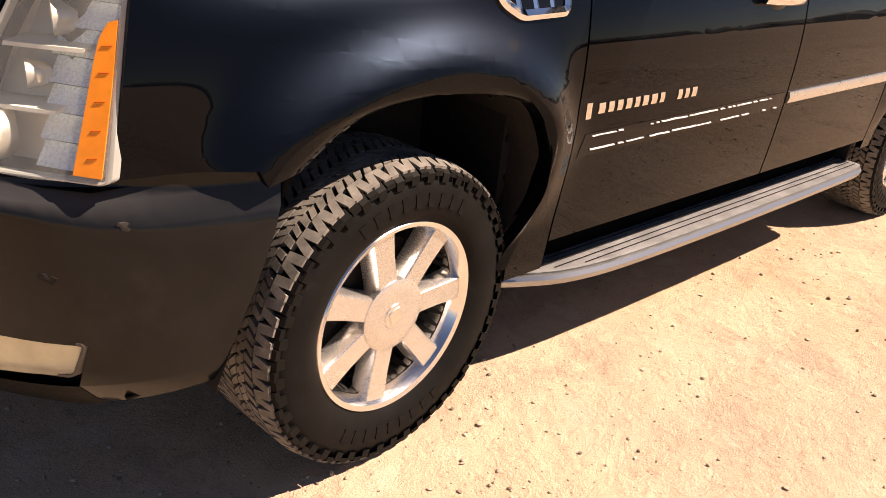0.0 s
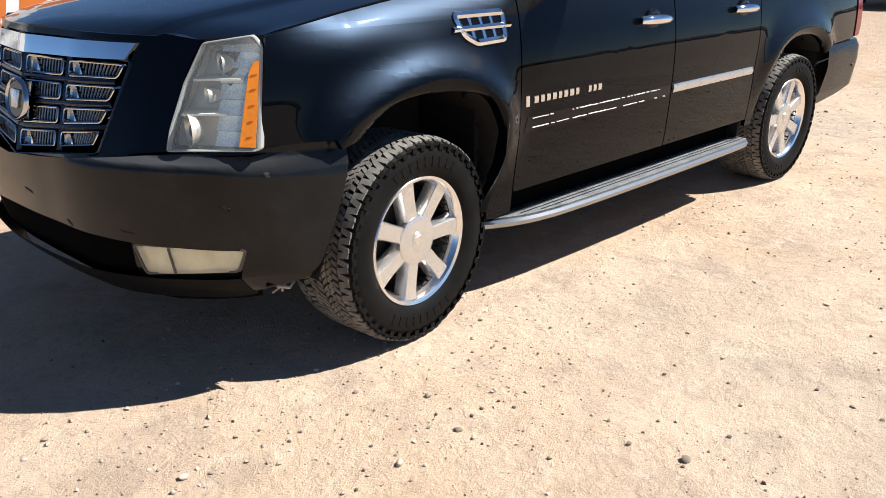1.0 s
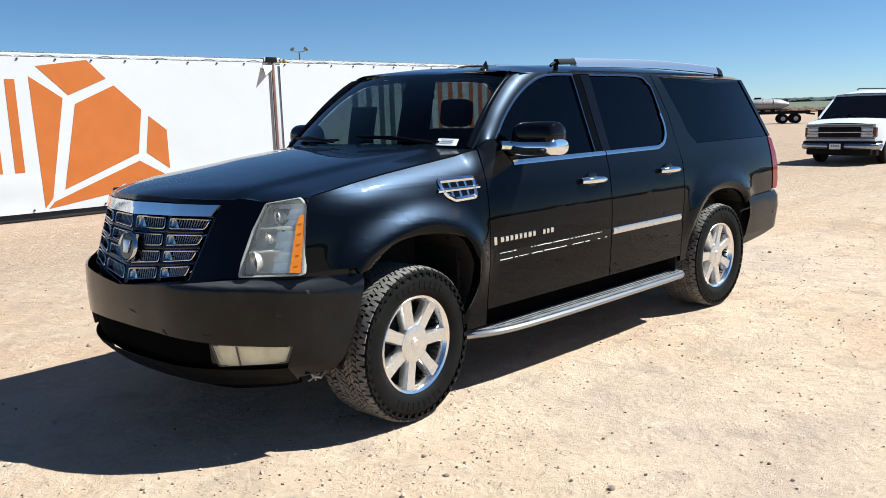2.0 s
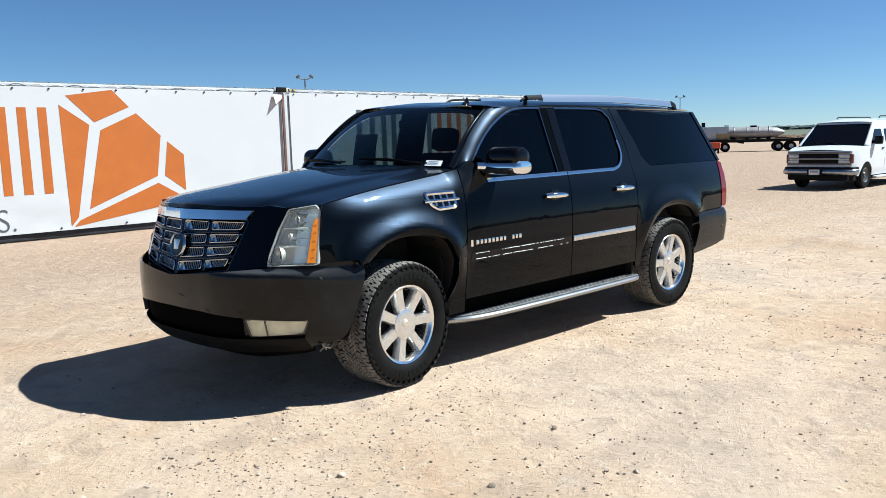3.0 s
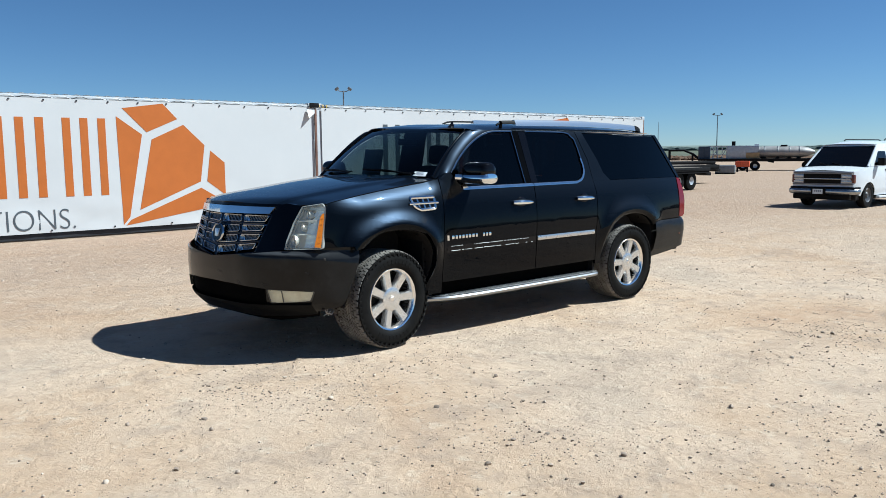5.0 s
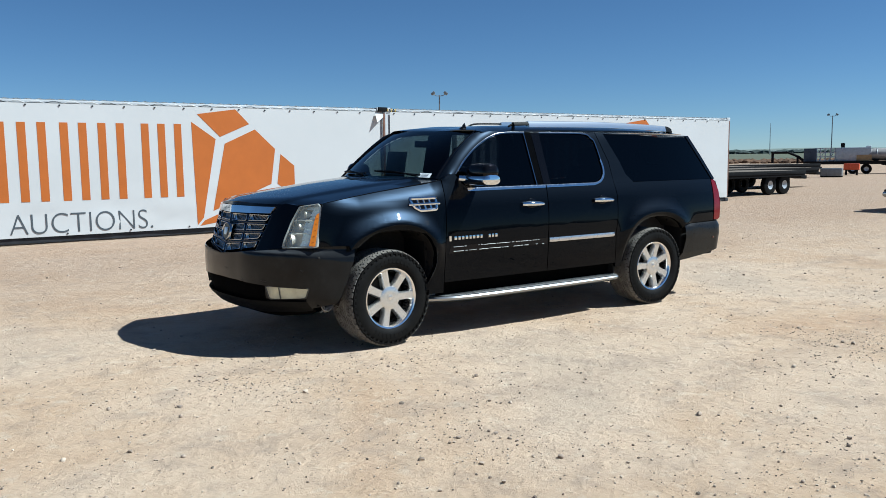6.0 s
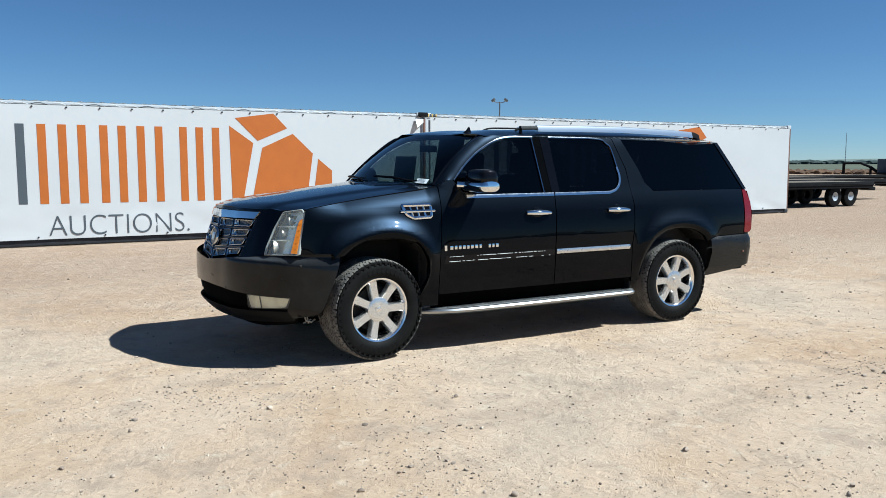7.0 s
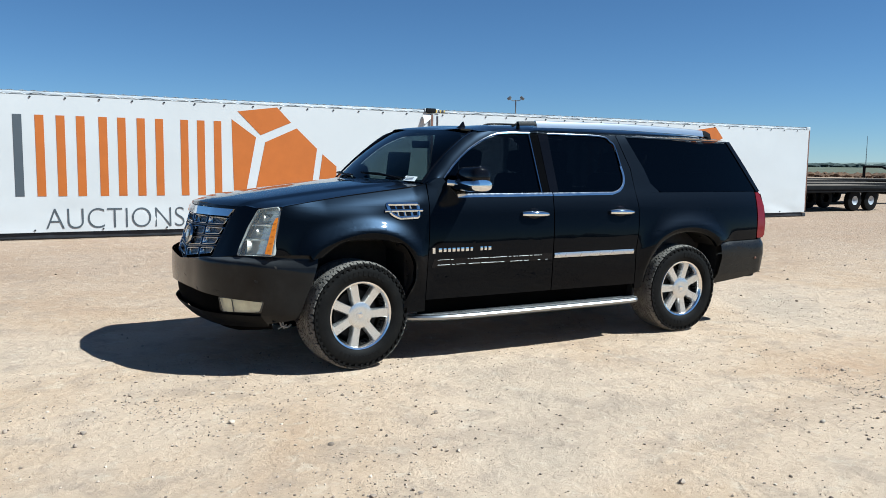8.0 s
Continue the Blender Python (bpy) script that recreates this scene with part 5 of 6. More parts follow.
def make_rear(suv):
    def tail(y, z):
        k = float(np.interp(z, [0.80, 1.0, 1.2, 1.33, 1.57, 1.82], [4.47, 4.475, 4.455, 4.415, 4.275, 4.10]))
        return (k + 0.03 * (1 - (y / 0.9) ** 2), y, z)
    gate = [(-0.86, 0.84), (-0.84, 1.31), (-0.70, 1.80), (0.70, 1.80), (0.84, 1.31), (0.86, 0.84)]
    lift = part("liftgate", sheet(gate, tail, 0.08, (1, 0, 0), 0.04), PAINT, suv, "", 50)
    part("rear_window", sheet([(-0.74, 1.36), (-0.63, 1.76), (0.63, 1.76), (0.74, 1.36)], tail, 0.08, (1, 0, 0), 0.0, 0.006), DARKGLASS, lift)
    for s in (-1, 1):
        lens = [(4.345, 1.312), (4.40, 1.314), (4.448, 1.18), (4.440, 0.93), (4.415, 0.862), (4.315, 0.858), (4.338, 1.10)]
        lamp = part("tail_lamp", sheet(rounded(lens, 0.02), side(s), 0.04, (0, s, 0), 0.10, 0.006), REDLENS, suv, "tall red tail lamp", 50)
        bm = grid_surface(lambda u, v: (4.448 - 0.05 * abs(v - 0.45) + 0.012, s * (half_width(4.42, 0.88 + 0.42 * v) - 0.16 * u), 0.88 + 0.42 * v), 4, 8, (1, 0, 0))
        part("lamp_back", bm, REDLENS, lamp, angle=60)
        # rear bumper side and corner
        def rb(u, z):
            off = float(np.interp(z, [0.42, 0.52, 0.70, 0.80, 0.845], [0.06, 0.022, 0.0, 0.004, 0.03]))
            x = 3.70 + min(u, 0.62)
            y = 0.992 - 0.05 * max(0, (x - 3.9)) ** 1.5
            if u > 0.62:
                t = (u - 0.62) / 0.24
                ang = min(t, 1) * math.pi / 2
                r = 0.15
                x = 4.32 + r * math.sin(ang)
                y = y - r * (1 - math.cos(ang))
                if t > 1:
                    y -= (u - 0.86)
                    x += 0.02 * min(1, (u - 0.86) / 0.5)
                return (x - off * math.sin(ang), s * (y - off * math.cos(ang)), z)
            return (x, s * (y - off), z)
        shape = [(0.07, 0.836), (0.62, 0.842), (0.86, 0.842), (1.60, 0.842), (1.60, 0.50), (0.86, 0.545), (0.70, 0.525), (0.42, 0.470), (0.0, 0.425), (0.055, 0.52), (0.085, 0.67)]
        rbump = part("rear_bumper", sheet(shape, rb, 0.05, (0, s, 0), 0.0), GREYBUMPER, suv, "sun-greyed black rear bumper", 60)
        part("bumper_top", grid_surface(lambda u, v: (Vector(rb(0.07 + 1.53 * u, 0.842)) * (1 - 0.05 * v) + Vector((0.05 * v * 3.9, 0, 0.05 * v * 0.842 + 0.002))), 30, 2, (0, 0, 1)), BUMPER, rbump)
        part("reflector", box((4.25, s * 0.972, 0.655), (4.275, s * 0.985, 0.675), 0.004), RUST, rbump)


def make_wheel_meshes():
    """One wheel's meshes about its own hub, outside face towards -y."""
    R = 0.416
    tyre = lathe([(0.262, -0.122), (0.284, -0.138), (0.320, -0.144), (0.358, -0.142), (0.386, -0.132), (0.400, -0.118), (0.402, 0.0), (0.400, 0.118), (0.386, 0.132), (0.358, 0.142), (0.320, 0.144), (0.284, 0.138), (0.262, 0.122)], 80)
    # tread blocks: two shoulder rows that wrap over, three inner rows, staggered
    tread = bmesh.new()
    rng = random.Random(5)
    n = 92
    step = math.tau / n

    def block(ang, da, y0, y1, skew, r0, r1, drop0=0.0, drop1=0.0, da1=None, dark=False):
        pts = []
        for y, d, w in ((y0, drop0, da), (y1, drop1, da1 or da)):
            for sgn in (-1, 1):
                a = ang + sgn * w + skew * (y - (y0 + y1) / 2)
                for r in (r0, r1 - d):
                    pts.append(tread.verts.new((r * math.cos(a), y, r * math.sin(a))))
        a0, a1, b0, b1, c0, c1, d0, d1 = pts
        for f in ((a1, b1, d1, c1), (a0, a1, c1, c0), (b0, d0, d1, b1), (a0, b0, b1, a1), (c0, c1, d1, d0)):
            tread.faces.new(f).material_index = 1 if dark else 0
    for k in range(n):
        a = k * step
        j = rng.uniform(-0.006, 0.006)
        even = k % 2 == 0
        for sg in (-1, 1):
            off = 0.5 * step if sg > 0 else 0.0
            block(a + off + j, step * (0.36 if even else 0.41), sg * 0.092, sg * 0.134, sg * (0.9 if even else -0.3), 0.398, R, 0, 0.010, step * 0.42)
            block(a + off + j, step * (0.455 if even else 0.475), sg * 0.126, sg * 0.1448, 0, 0.368 if even else 0.384, R - 0.012, 0, 0.013 if even else 0.008, dark=True)
            block(a + off + 0.25 * step + j, step * (0.38 if even else 0.28), sg * 0.060, sg * (0.0885 if even else 0.085), sg * rng.uniform(0.6, 1.6), 0.398, R, 0, 0, step * rng.uniform(0.24, 0.40))
            block(a + off - 0.30 * step - j, step * rng.uniform(0.24, 0.34), sg * 0.031, sg * 0.057, -sg * 2.0, 0.398, R, 0, 0, step * 0.40)
            block(a + off + 0.24 * step + j, step * 0.20, sg * 0.030, sg * 0.055, sg * 1.0, 0.398, R - 0.001)
        block(a + 0.5 * step - j, step * 0.42, -0.026, 0.000, 2.2, 0.398, R, 0, 0, step * 0.28)
        block(a - j, step * 0.30, 0.003, 0.027, -1.6, 0.398, R, 0, 0, step * 0.42)
    bmesh.ops.recalc_face_normals(tread, faces=tread.faces[:])
    for mesh in (tyre, tread):
        for v in mesh.verts:
            if v.co.y > 0:
                v.co.y *= 1.3
    # a raised plain bar, repeated where the side wall carries writing
    ribs = bmesh.new()
    vs = []
    for aa, r in ((0, 0.306), (0.060, 0.306), (0.072, 0.342), (0.012, 0.342)):
        vs.append(ribs.verts.new((r * math.cos(aa), -0.1452, r * math.sin(aa))))
    lo = [ribs.verts.new((v.co.x, -0.140, v.co.z)) for v in vs]
    ribs.faces.new(vs)
    for i in range(4):
        ribs.faces.new((vs[i], lo[i], lo[(i + 1) % 4], vs[(i + 1) % 4]))
    bmesh.ops.recalc_face_normals(ribs, faces=ribs.faces[:])
    rim = lathe([(0.210, 0.10), (0.222, -0.02), (0.230, -0.080), (0.238, -0.106), (0.248, -0.122), (0.261, -0.127), (0.267, -0.120), (0.267, -0.09)], 72)
    barrel = lathe([(0.231, -0.085), (0.222, -0.02), (0.216, 0.10), (0.06, 0.11)], 48)
    spokes = bmesh.new()
    for k in range(7):
        a = math.pi / 2 - 0.10 + k * math.tau / 7
        rows = []
        for r, w, y in ((0.060, 0.034, -0.103), (0.11, 0.0325, -0.104), (0.165, 0.0330, -0.106), (0.21, 0.0355, -0.109), (0.2435, 0.0380, -0.112)):
            er, et = Vector((math.cos(a), 0, math.sin(a))), Vector((-math.sin(a), 0, math.cos(a)))
            c = er * r
            rows.append([spokes.verts.new(c + et * p * w + Vector((0, y + q, 0))) for p, q in ((-1.12, 0.055), (-1.0, 0.008), (-0.86, 0.0), (0.86, 0.0), (1.0, 0.008), (1.12, 0.055))])
        for p, q in zip(rows, rows[1:]):
            for i in range(5):
                spokes.faces.new((p[i], p[i + 1], q[i + 1], q[i]))
    bmesh.ops.recalc_face_normals(spokes, faces=spokes.faces[:])
    cap = lathe([(0.0005, -0.1120), (0.034, -0.1122), (0.036, -0.1100), (0.040, -0.1105), (0.092, -0.1085), (0.100, -0.1050), (0.102, -0.085)], 40)
    crest = bmesh.new()
    add_box(crest, (-0.018, -0.1150, -0.016), (0.018, -0.110, 0.020), 0.003)
    disc = lathe([(0.04, -0.03), (0.185, -0.03), (0.185, -0.002), (0.04, -0.002)], 40)
    caliper = bmesh.new()
    add_box(caliper, (0.06, -0.055, -0.09), (0.165, 0.02, 0.09), 0.02)
    return dict(tyre=tyre, tread=tread, ribs=ribs, rim=rim, barrel=barrel, spokes=spokes, cap=cap, crest=crest, disc=disc, caliper=caliper)


def make_wheels(suv):
    bms = make_wheel_meshes()
    mats = dict(tyre=RUBBER, tread=TREAD, ribs=RUBBER, rim=WHEEL_CHROME, barrel=UNDER, spokes=WHEELFACE, cap=WHEELFACE, crest=WHEEL_CHROME, disc=UNDER, caliper=UNDER)
    names = dict(tyre="tyre", tread="tread", ribs="sidewall_bar", rim="wheel", barrel="wheel_barrel", spokes="spokes", cap="hub_cap", crest="cap_plate", disc="brake_disc", caliper="brake_caliper")
    data = {}
    for k, bm in bms.items():
        me = bpy.data.meshes.new(names[k])
        bm.to_mesh(me)
        bm.free()
        me.materials.append(mats[k])
        if k == "tread":
            me.materials.append(RUBBER)
        shade(me, 30)
        data[k] = me
    inv = world_of(suv).inverted()
    for x, s, steer, roll in ((0.0, -1, 6.0, -19), (3.302, -1, 0, 9), (0.0, 1, 6.0, 10), (3.302, 1, 0, 33)):
        hub = new("wheel", data["rim"])
        hub.parent = suv
        hub.matrix_parent_inverse = inv
        hub.matrix_basis = pose(x, s * 0.838, 0.410, 0, 0, steer + (0 if s < 0 else 180)) @ pose(0, 0, 0, 0, roll, 0)
        hub["label"] = "seven-spoke chrome wheel with all-terrain tyre"
        for k in data:
            if k == "rim":
                continue
            if k == "ribs":
                for a in [35 + 7.6 * i for i in range(9)] + [215 + 7.6 * i for i in range(9)]:
                    ob = new(names[k], data[k])
                    ob.parent = hub
                    ob.matrix_basis = pose(0, 0, 0, 0, -a, 0)
                continue
            ob = new(names[k], data[k])
            ob.parent = hub
            if k == "caliper":
                ob.matrix_basis = pose(0, 0, 0, 0, -roll - 20, 0)


def make_inside(suv):
    """Seats, dashboard and steering wheel seen through the glass, floor, and the parts under the body."""
    part("dashboard", box((0.48, -0.76, 1.12), (0.98, 0.76, 1.365), 0.06), DASH, suv)
    part("instrument_hood", box((0.70, -0.62, 1.34), (0.98, -0.18, 1.42), 0.035), DASH, suv)
    ring = bmesh.new()
    pts = [(0.195 * math.cos(a), 0.195 * math.sin(a), 0) for a in np.linspace(0, math.tau, 33)]
    add_tube(ring, pts, 0.016, 8)
    add_box(ring, (-0.19, -0.02, -0.012), (0.19, 0.02, 0.012), 0.008)
    add_box(ring, (-0.07, -0.10, -0.03), (0.07, 0.07, 0.02), 0.02)
    bmesh.ops.transform(ring, matrix=pose(1.08, -0.40, 1.27, 0, -62, 0), verts=ring.verts[:])
    part("steering_wheel", ring, DASH, suv)
    for row, ys in ((1.38, (-0.40, 0.40)), (2.45, (-0.42, 0.42)), (3.55, (-0.42, 0.42))):
        for y in ys:
            sx = pose(row, y, 0, 0, 0, 0)
            cushion = part("seat_cushion", box((-0.28, -0.26, 0.72), (0.26, 0.26, 0.94), 0.06, sx), SEAT, suv)
            part("seat_back", box((-0.07, -0.26, 0.0), (0.08, 0.26, 0.60), 0.06, sx @ pose(0.26, 0, 0.90, 0, 12, 0)), SEAT, cushion)
            part("headrest", box((-0.05, -0.14, 0.0), (0.06, 0.14, 0.20), 0.05, sx @ pose(0.385, 0, 1.50, 0, 8, 0)), SEAT, cushion)
    for y in (-1, 1):
        part("pillar_trim", box((1.52, min(y * 0.76, y * 0.795), 0.9), (1.86, max(y * 0.76, y * 0.795), 1.30), 0.01), DASH, suv)
        part("pillar_trim", sheet([(1.56, 1.30), (1.86, 1.30), (1.84, 1.825), (1.57, 1.825)], lambda x, z: (x, y * (half_width(x, z) - 0.035), z), 0.06, (0, y, 0), 0.02), DASH, suv)
    part("cabin_floor", box((0.45, -0.88, 0.50), (4.35, 0.88, 0.56)), DASH, suv)
    part("headlining", grid_surface(lambda u, v: (1.16 + 2.9 * u, -0.66 + 1.32 * v, roof_centre(1.16 + 2.9 * u) - 0.05 - 0.05 * abs(2 * v - 1) ** 3), 20, 10, (0, 0, -1)), DASH, suv)
    part("rear_view_mirror", box((1.02, -0.10, 1.70), (1.05, 0.14, 1.765), 0.012), BLACK, suv)
    part("firewall", box((0.42, -0.86, 0.45), (0.47, 0.86, 1.32)), UNDER, suv)
    # unseen boxes added to keep sun from leaking through the hollow nose
    for y in (-1, 1):
        part("inner_fender", box((-0.66, min(y * 0.46, y * 0.80), 0.96), (0.42, max(y * 0.46, y * 0.80), 1.19), 0.03), UNDER, suv)
        part("lamp_housing", box((-0.66, min(y * 0.50, y * 0.74), 0.88), (-0.50, max(y * 0.50, y * 0.74), 1.16), 0.03), BLACK, suv)
    # plates under the lamps and boxes behind the rear arches, added against light gaps
    for s in (-1, 1):
        part("lamp_shelf", grid_surface(lambda u, v: (nose(s * (0.55 + 0.37 * u), 0.872)[0] + 0.012 + 0.30 * v, s * (0.55 + 0.37 * u), 0.872), 6, 3), BLACK, suv)
        part("inner_quarter", box((3.80, min(s * 0.45, s * 0.90), 0.46), (4.36, max(s * 0.45, s * 0.90), 0.83), 0.03), UNDER, suv)
    # plates added to close sun gaps beside the tyres
    for s in (-1, 1):
        part("splash_shield", box((-0.66, min(s * 0.56, s * 0.92), 0.408), (-0.455, max(s * 0.56, s * 0.92), 0.416), 0.003), BLACK, suv)
        part("splash_shield", box((2.735, min(s * 0.52, s * 0.90), 0.300), (2.765, max(s * 0.52, s * 0.90), 0.52), 0.008), UNDER, suv)
    part("engine_block", box((-0.55, -0.40, 0.42), (0.35, 0.40, 1.05), 0.08), UNDER, suv)
    part("radiator_support", box((-0.80, -0.60, 0.40), (-0.74, 0.60, 1.14), 0.02), BLACK, suv)
    for y in (-0.50, 0.50):
        part("chassis_rail", box((-0.72, y - 0.05, 0.36), (4.2, y + 0.05, 0.48), 0.015), UNDER, suv)
    part("under_tray", box((-0.85, -0.62, 0.34), (-0.35, 0.62, 0.36), 0.008), UNDER, suv)
    part("fuel_tank", box((1.6, -0.42, 0.30), (2.6, 0.30, 0.48), 0.06), UNDER, suv)
    part("rear_axle", rod((3.302, -0.72, 0.40), (3.302, 0.72, 0.40), 0.05, n=12), UNDER, suv)
    part("differential", box((3.17, -0.16, 0.27), (3.45, 0.16, 0.53), 0.10), UNDER, suv)
    part("front_axle", rod((0.0, -0.72, 0.38), (0.0, 0.72, 0.38), 0.035, n=10), UNDER, suv)
    part("exhaust", tube([(0.4, 0.25, 0.40), (2.7, 0.40, 0.36), (3.9, 0.55, 0.42), (4.4, 0.70, 0.42)], 0.035, 10), UNDER, suv)
    for y in (-0.83, 0.83):
        bm = tube([(-0.585, y, 0.405), (-0.570, y * 1.01, 0.360), (-0.530, y * 1.02, 0.345), (-0.495, y, 0.362)], 0.007, 8)
        add_rod(bm, (-0.592, y, 0.338), (-0.530, y * 1.01, 0.366), 0.005, n=6)
        add_rod(bm, (-0.560, y, 0.400), (-0.548, y, 0.332), 0.005, n=6)
        part("tow_hook", bm, HOOK, suv, "bare metal bracket under the bumper")


def make_side_details(suv):
    for s in (-1, 1):
        # fender vent: bright frame with bright bars over a dark opening
        fn = side(s)
        outline = [(0.236, 1.252), (0.500, 1.252), (0.498, 1.150), (0.330, 1.146), (0.268, 1.178)]
        vent = part("fender_vent", sheet(rounded(outline, 0.014), fn, 0.04, (0, s, 0), 0.01, 0.003), GLOSSBLACK, suv, "chrome fender vent with dark slots")
        part("vent_frame", strip_sheet(rounded(outline, 0.018), 0.025, fn, out=(0, s, 0), raise_by=0.014, closed=True), CHROME, vent)
        part("vent_bar", strip_sheet([(0.215 + 0.32 * k / 8, 1.202) for k in range(9)], 0.020, fn, out=(0, s, 0), raise_by=0.016), CHROME, vent)
        for x in (0.31, 0.37, 0.43):
            part("vent_slat", strip_sheet([(x, 1.245), (x + 0.016, 1.155)], 0.017, fn, out=(0, s, 0), raise_by=0.008), CHROME, vent)
        # plain bars where the door badge carries a name
        emblem = part("door_badge", strip_sheet([(0.622, 0.905), (0.622, 0.860)], 0.024, fn, out=(0, s, 0), raise_by=0.005), CHROME, suv, "small chrome badge plate")
        x = 0.665
        for w in (0.034, 0.030, 0.030, 0.032, 0.028, 0.032, 0.034, 0.028, None, 0.028, 0.028, 0.032):
            if w is None:
                x += 0.055
                continue
            part("plain_bar", strip_sheet([(x, 0.884), (x + w - 0.006, 0.884)], 0.030, fn, out=(0, s, 0), raise_by=0.004), CHROME, emblem)
            x += w + 0.010
    # the driver's front door has lost its moulding: two broken lines of old glue
    rng = random.Random(21)
    fn = side(-1)
    panel_mark = part("moulding_ghost", sheet([(0.625, 0.815), (1.765, 0.818), (1.765, 0.762), (0.60, 0.748)], fn, 0.06, (0, -1, 0), 0.002, 0.0015), GLOSSBLACK, suv, "dark outline where a moulding came off")
    for z0, gap in ((0.806, 0.06), (0.766, 0.16)):
        x = 0.655
        while x < 1.755:
            w = rng.choice((rng.uniform(0.010, 0.03), rng.uniform(0.04, 0.14)))
            if rng.random() > gap and x + w < 1.765:
                pts = [(x + w * k / 5, z0 + rng.uniform(-0.001, 0.001)) for k in range(6)]
                part("glue_line", strip_sheet(pts, rng.uniform(0.003, 0.006), fn, out=(0, -1, 0), raise_by=0.0075, depth=0.006), GLUE, panel_mark)
            x += w + rng.uniform(0.003, 0.022)
    # door mirrors
    for s in (-1, 1):
        base = half_width(0.86, 1.36)
        bm = bmesh.new()
        def shell(y0, y1, z0, z1, depth, x0, power):
            """A rounded pod along y: blunt ends, oval cut."""
            rows = []
            for k in range(13):
                f = k / 12
                e = (1 - abs(2 * f - 1) ** power) ** (1 / 2.2)
                e = max(e, 0.12)
                ring = []
                zc, zh = (z0 + z1) / 2, (z1 - z0) / 2
                for j in range(20):
                    a = j * math.tau / 20
                    c, d = math.cos(a), math.sin(a)
                    ring.append(bm.verts.new((x0 + 0.02 * f + depth * (0.35 + 0.65 * e) * math.copysign(abs(c) ** 0.8, c), s * (y0 + (y1 - y0) * (0.5 - 0.5 * math.cos(math.pi * f))), zc + zh * e * math.copysign(abs(d) ** 0.8, d))))
                rows.append(ring)
            for p, q in zip(rows, rows[1:]):
                for j in range(20):
                    bm.faces.new((p[j], p[(j + 1) % 20], q[(j + 1) % 20], q[j]))
            bm.faces.new(rows[0])
            bm.faces.new(rows[-1])
            bmesh.ops.recalc_face_normals(bm, faces=bm.faces[:])
        shell(base + 0.030, 1.195, 1.375, 1.547, 0.086, 0.910, 4.0)
        mirror = part("door_mirror", bm, GLOSSBLACK, suv, "door mirror, gloss black over chrome", 60)
        bm = bmesh.new()
        shell(base - 0.010, 1.205, 1.348, 1.450, 0.094, 0.906, 7.0)
        part("mirror_skirt", bm, CHROME, mirror, "chrome lower shell", 60)
        part("mirror_arm", tube([(0.79, s * (base - 0.012), 1.412), (0.84, s * (base + 0.02), 1.408), (0.90, s * (base + 0.07), 1.400)], [0.040, 0.040, 0.040], 12, 0.75), CHROME, mirror)
        part("mirror_glass", box((1.000, s * (base + 0.07) if s > 0 else -1.175, 1.37), (1.008, 1.175 if s > 0 else -(base + 0.07), 1.48), 0.004), make_chrome("mirror_silver", 0.01) if s < 0 else bpy.data.materials["mirror_silver"], mirror)


def widen(suv):
    """Brings the body to its true width about a centre line 3 cm off the axis, the driver's side left as it is."""
    for ob in suv.children_recursive:
        if ob.name.split(".")[0] == "wheel":
            if ob.matrix_basis.translation.y > 0:
                ob.location.y += 0.06
        elif ob.parent.name.split(".")[0] != "wheel":
            for v in ob.data.vertices:
                # the passenger's side of the nose, screen and roof stands a little further forward, its roof edge higher
                x, y, z = v.co
                across = max(0.0, min(1.0, (y + 0.25) / 1.0))
                nose_part = 0.085 * max(0.0, min(1.0, (0.25 - x) / 0.85))
                roof_part = 0.100 * max(0.0, min(1.0, (1.9 - x) / 0.8)) * max(0.0, min(1.0, (z - 1.28) / 0.12))
                v.co.x -= across * max(nose_part, roof_part)
                v.co.z += 0.032 * max(0.0, min(1.0, (y + 0.10) / 0.7)) * max(0.0, min(1.0, (z - 1.45) / 0.35))
                v.co.y += 0.03 + 0.03 * max(-1.0, min(1.0, v.co.y / 0.25))


SUV = make_suv()
make_front(SUV)
make_hood_and_glass(SUV)
make_rear(SUV)
make_wheels(SUV)
make_inside(SUV)
make_side_details(SUV)
widen(SUV)


# ---- the white van ----
VANWHITE = make_plain("white_van_paint", (0.62, 0.64, 0.66), 0.22, 0, 0.04, 2)
VANGREY = make_plain("grey_bumper_metal", (0.34, 0.35, 0.36), 0.22, 0.9, 0.15, 5)
VANBEZEL = make_plain("grey_grille_bezel", (0.13, 0.13, 0.135), 0.4, 0.3, 0.1, 5)
DARKAMBER = make_plain("dull_corner_lens", (0.10, 0.025, 0.015), 0.2)
POLE = make_plain("grey_galvanised_pole", (0.20, 0.21, 0.22), 0.5, 0.4)
VANLAMP = make_plain("van_lamp_glass", (0.42, 0.43, 0.44), 0.12, 0.5, 0.1, 12)
VANRIM = make_plain("dull_steel_rim", (0.10, 0.10, 0.105), 0.45, 0.6)
TANKGREY = make_plain("weathered_tank_metal", (0.27, 0.255, 0.245), 0.55, 0.15, 0.3, 1.5)
PLATE = make_plain("plate_white", (0.70, 0.72, 0.72), 0.5)


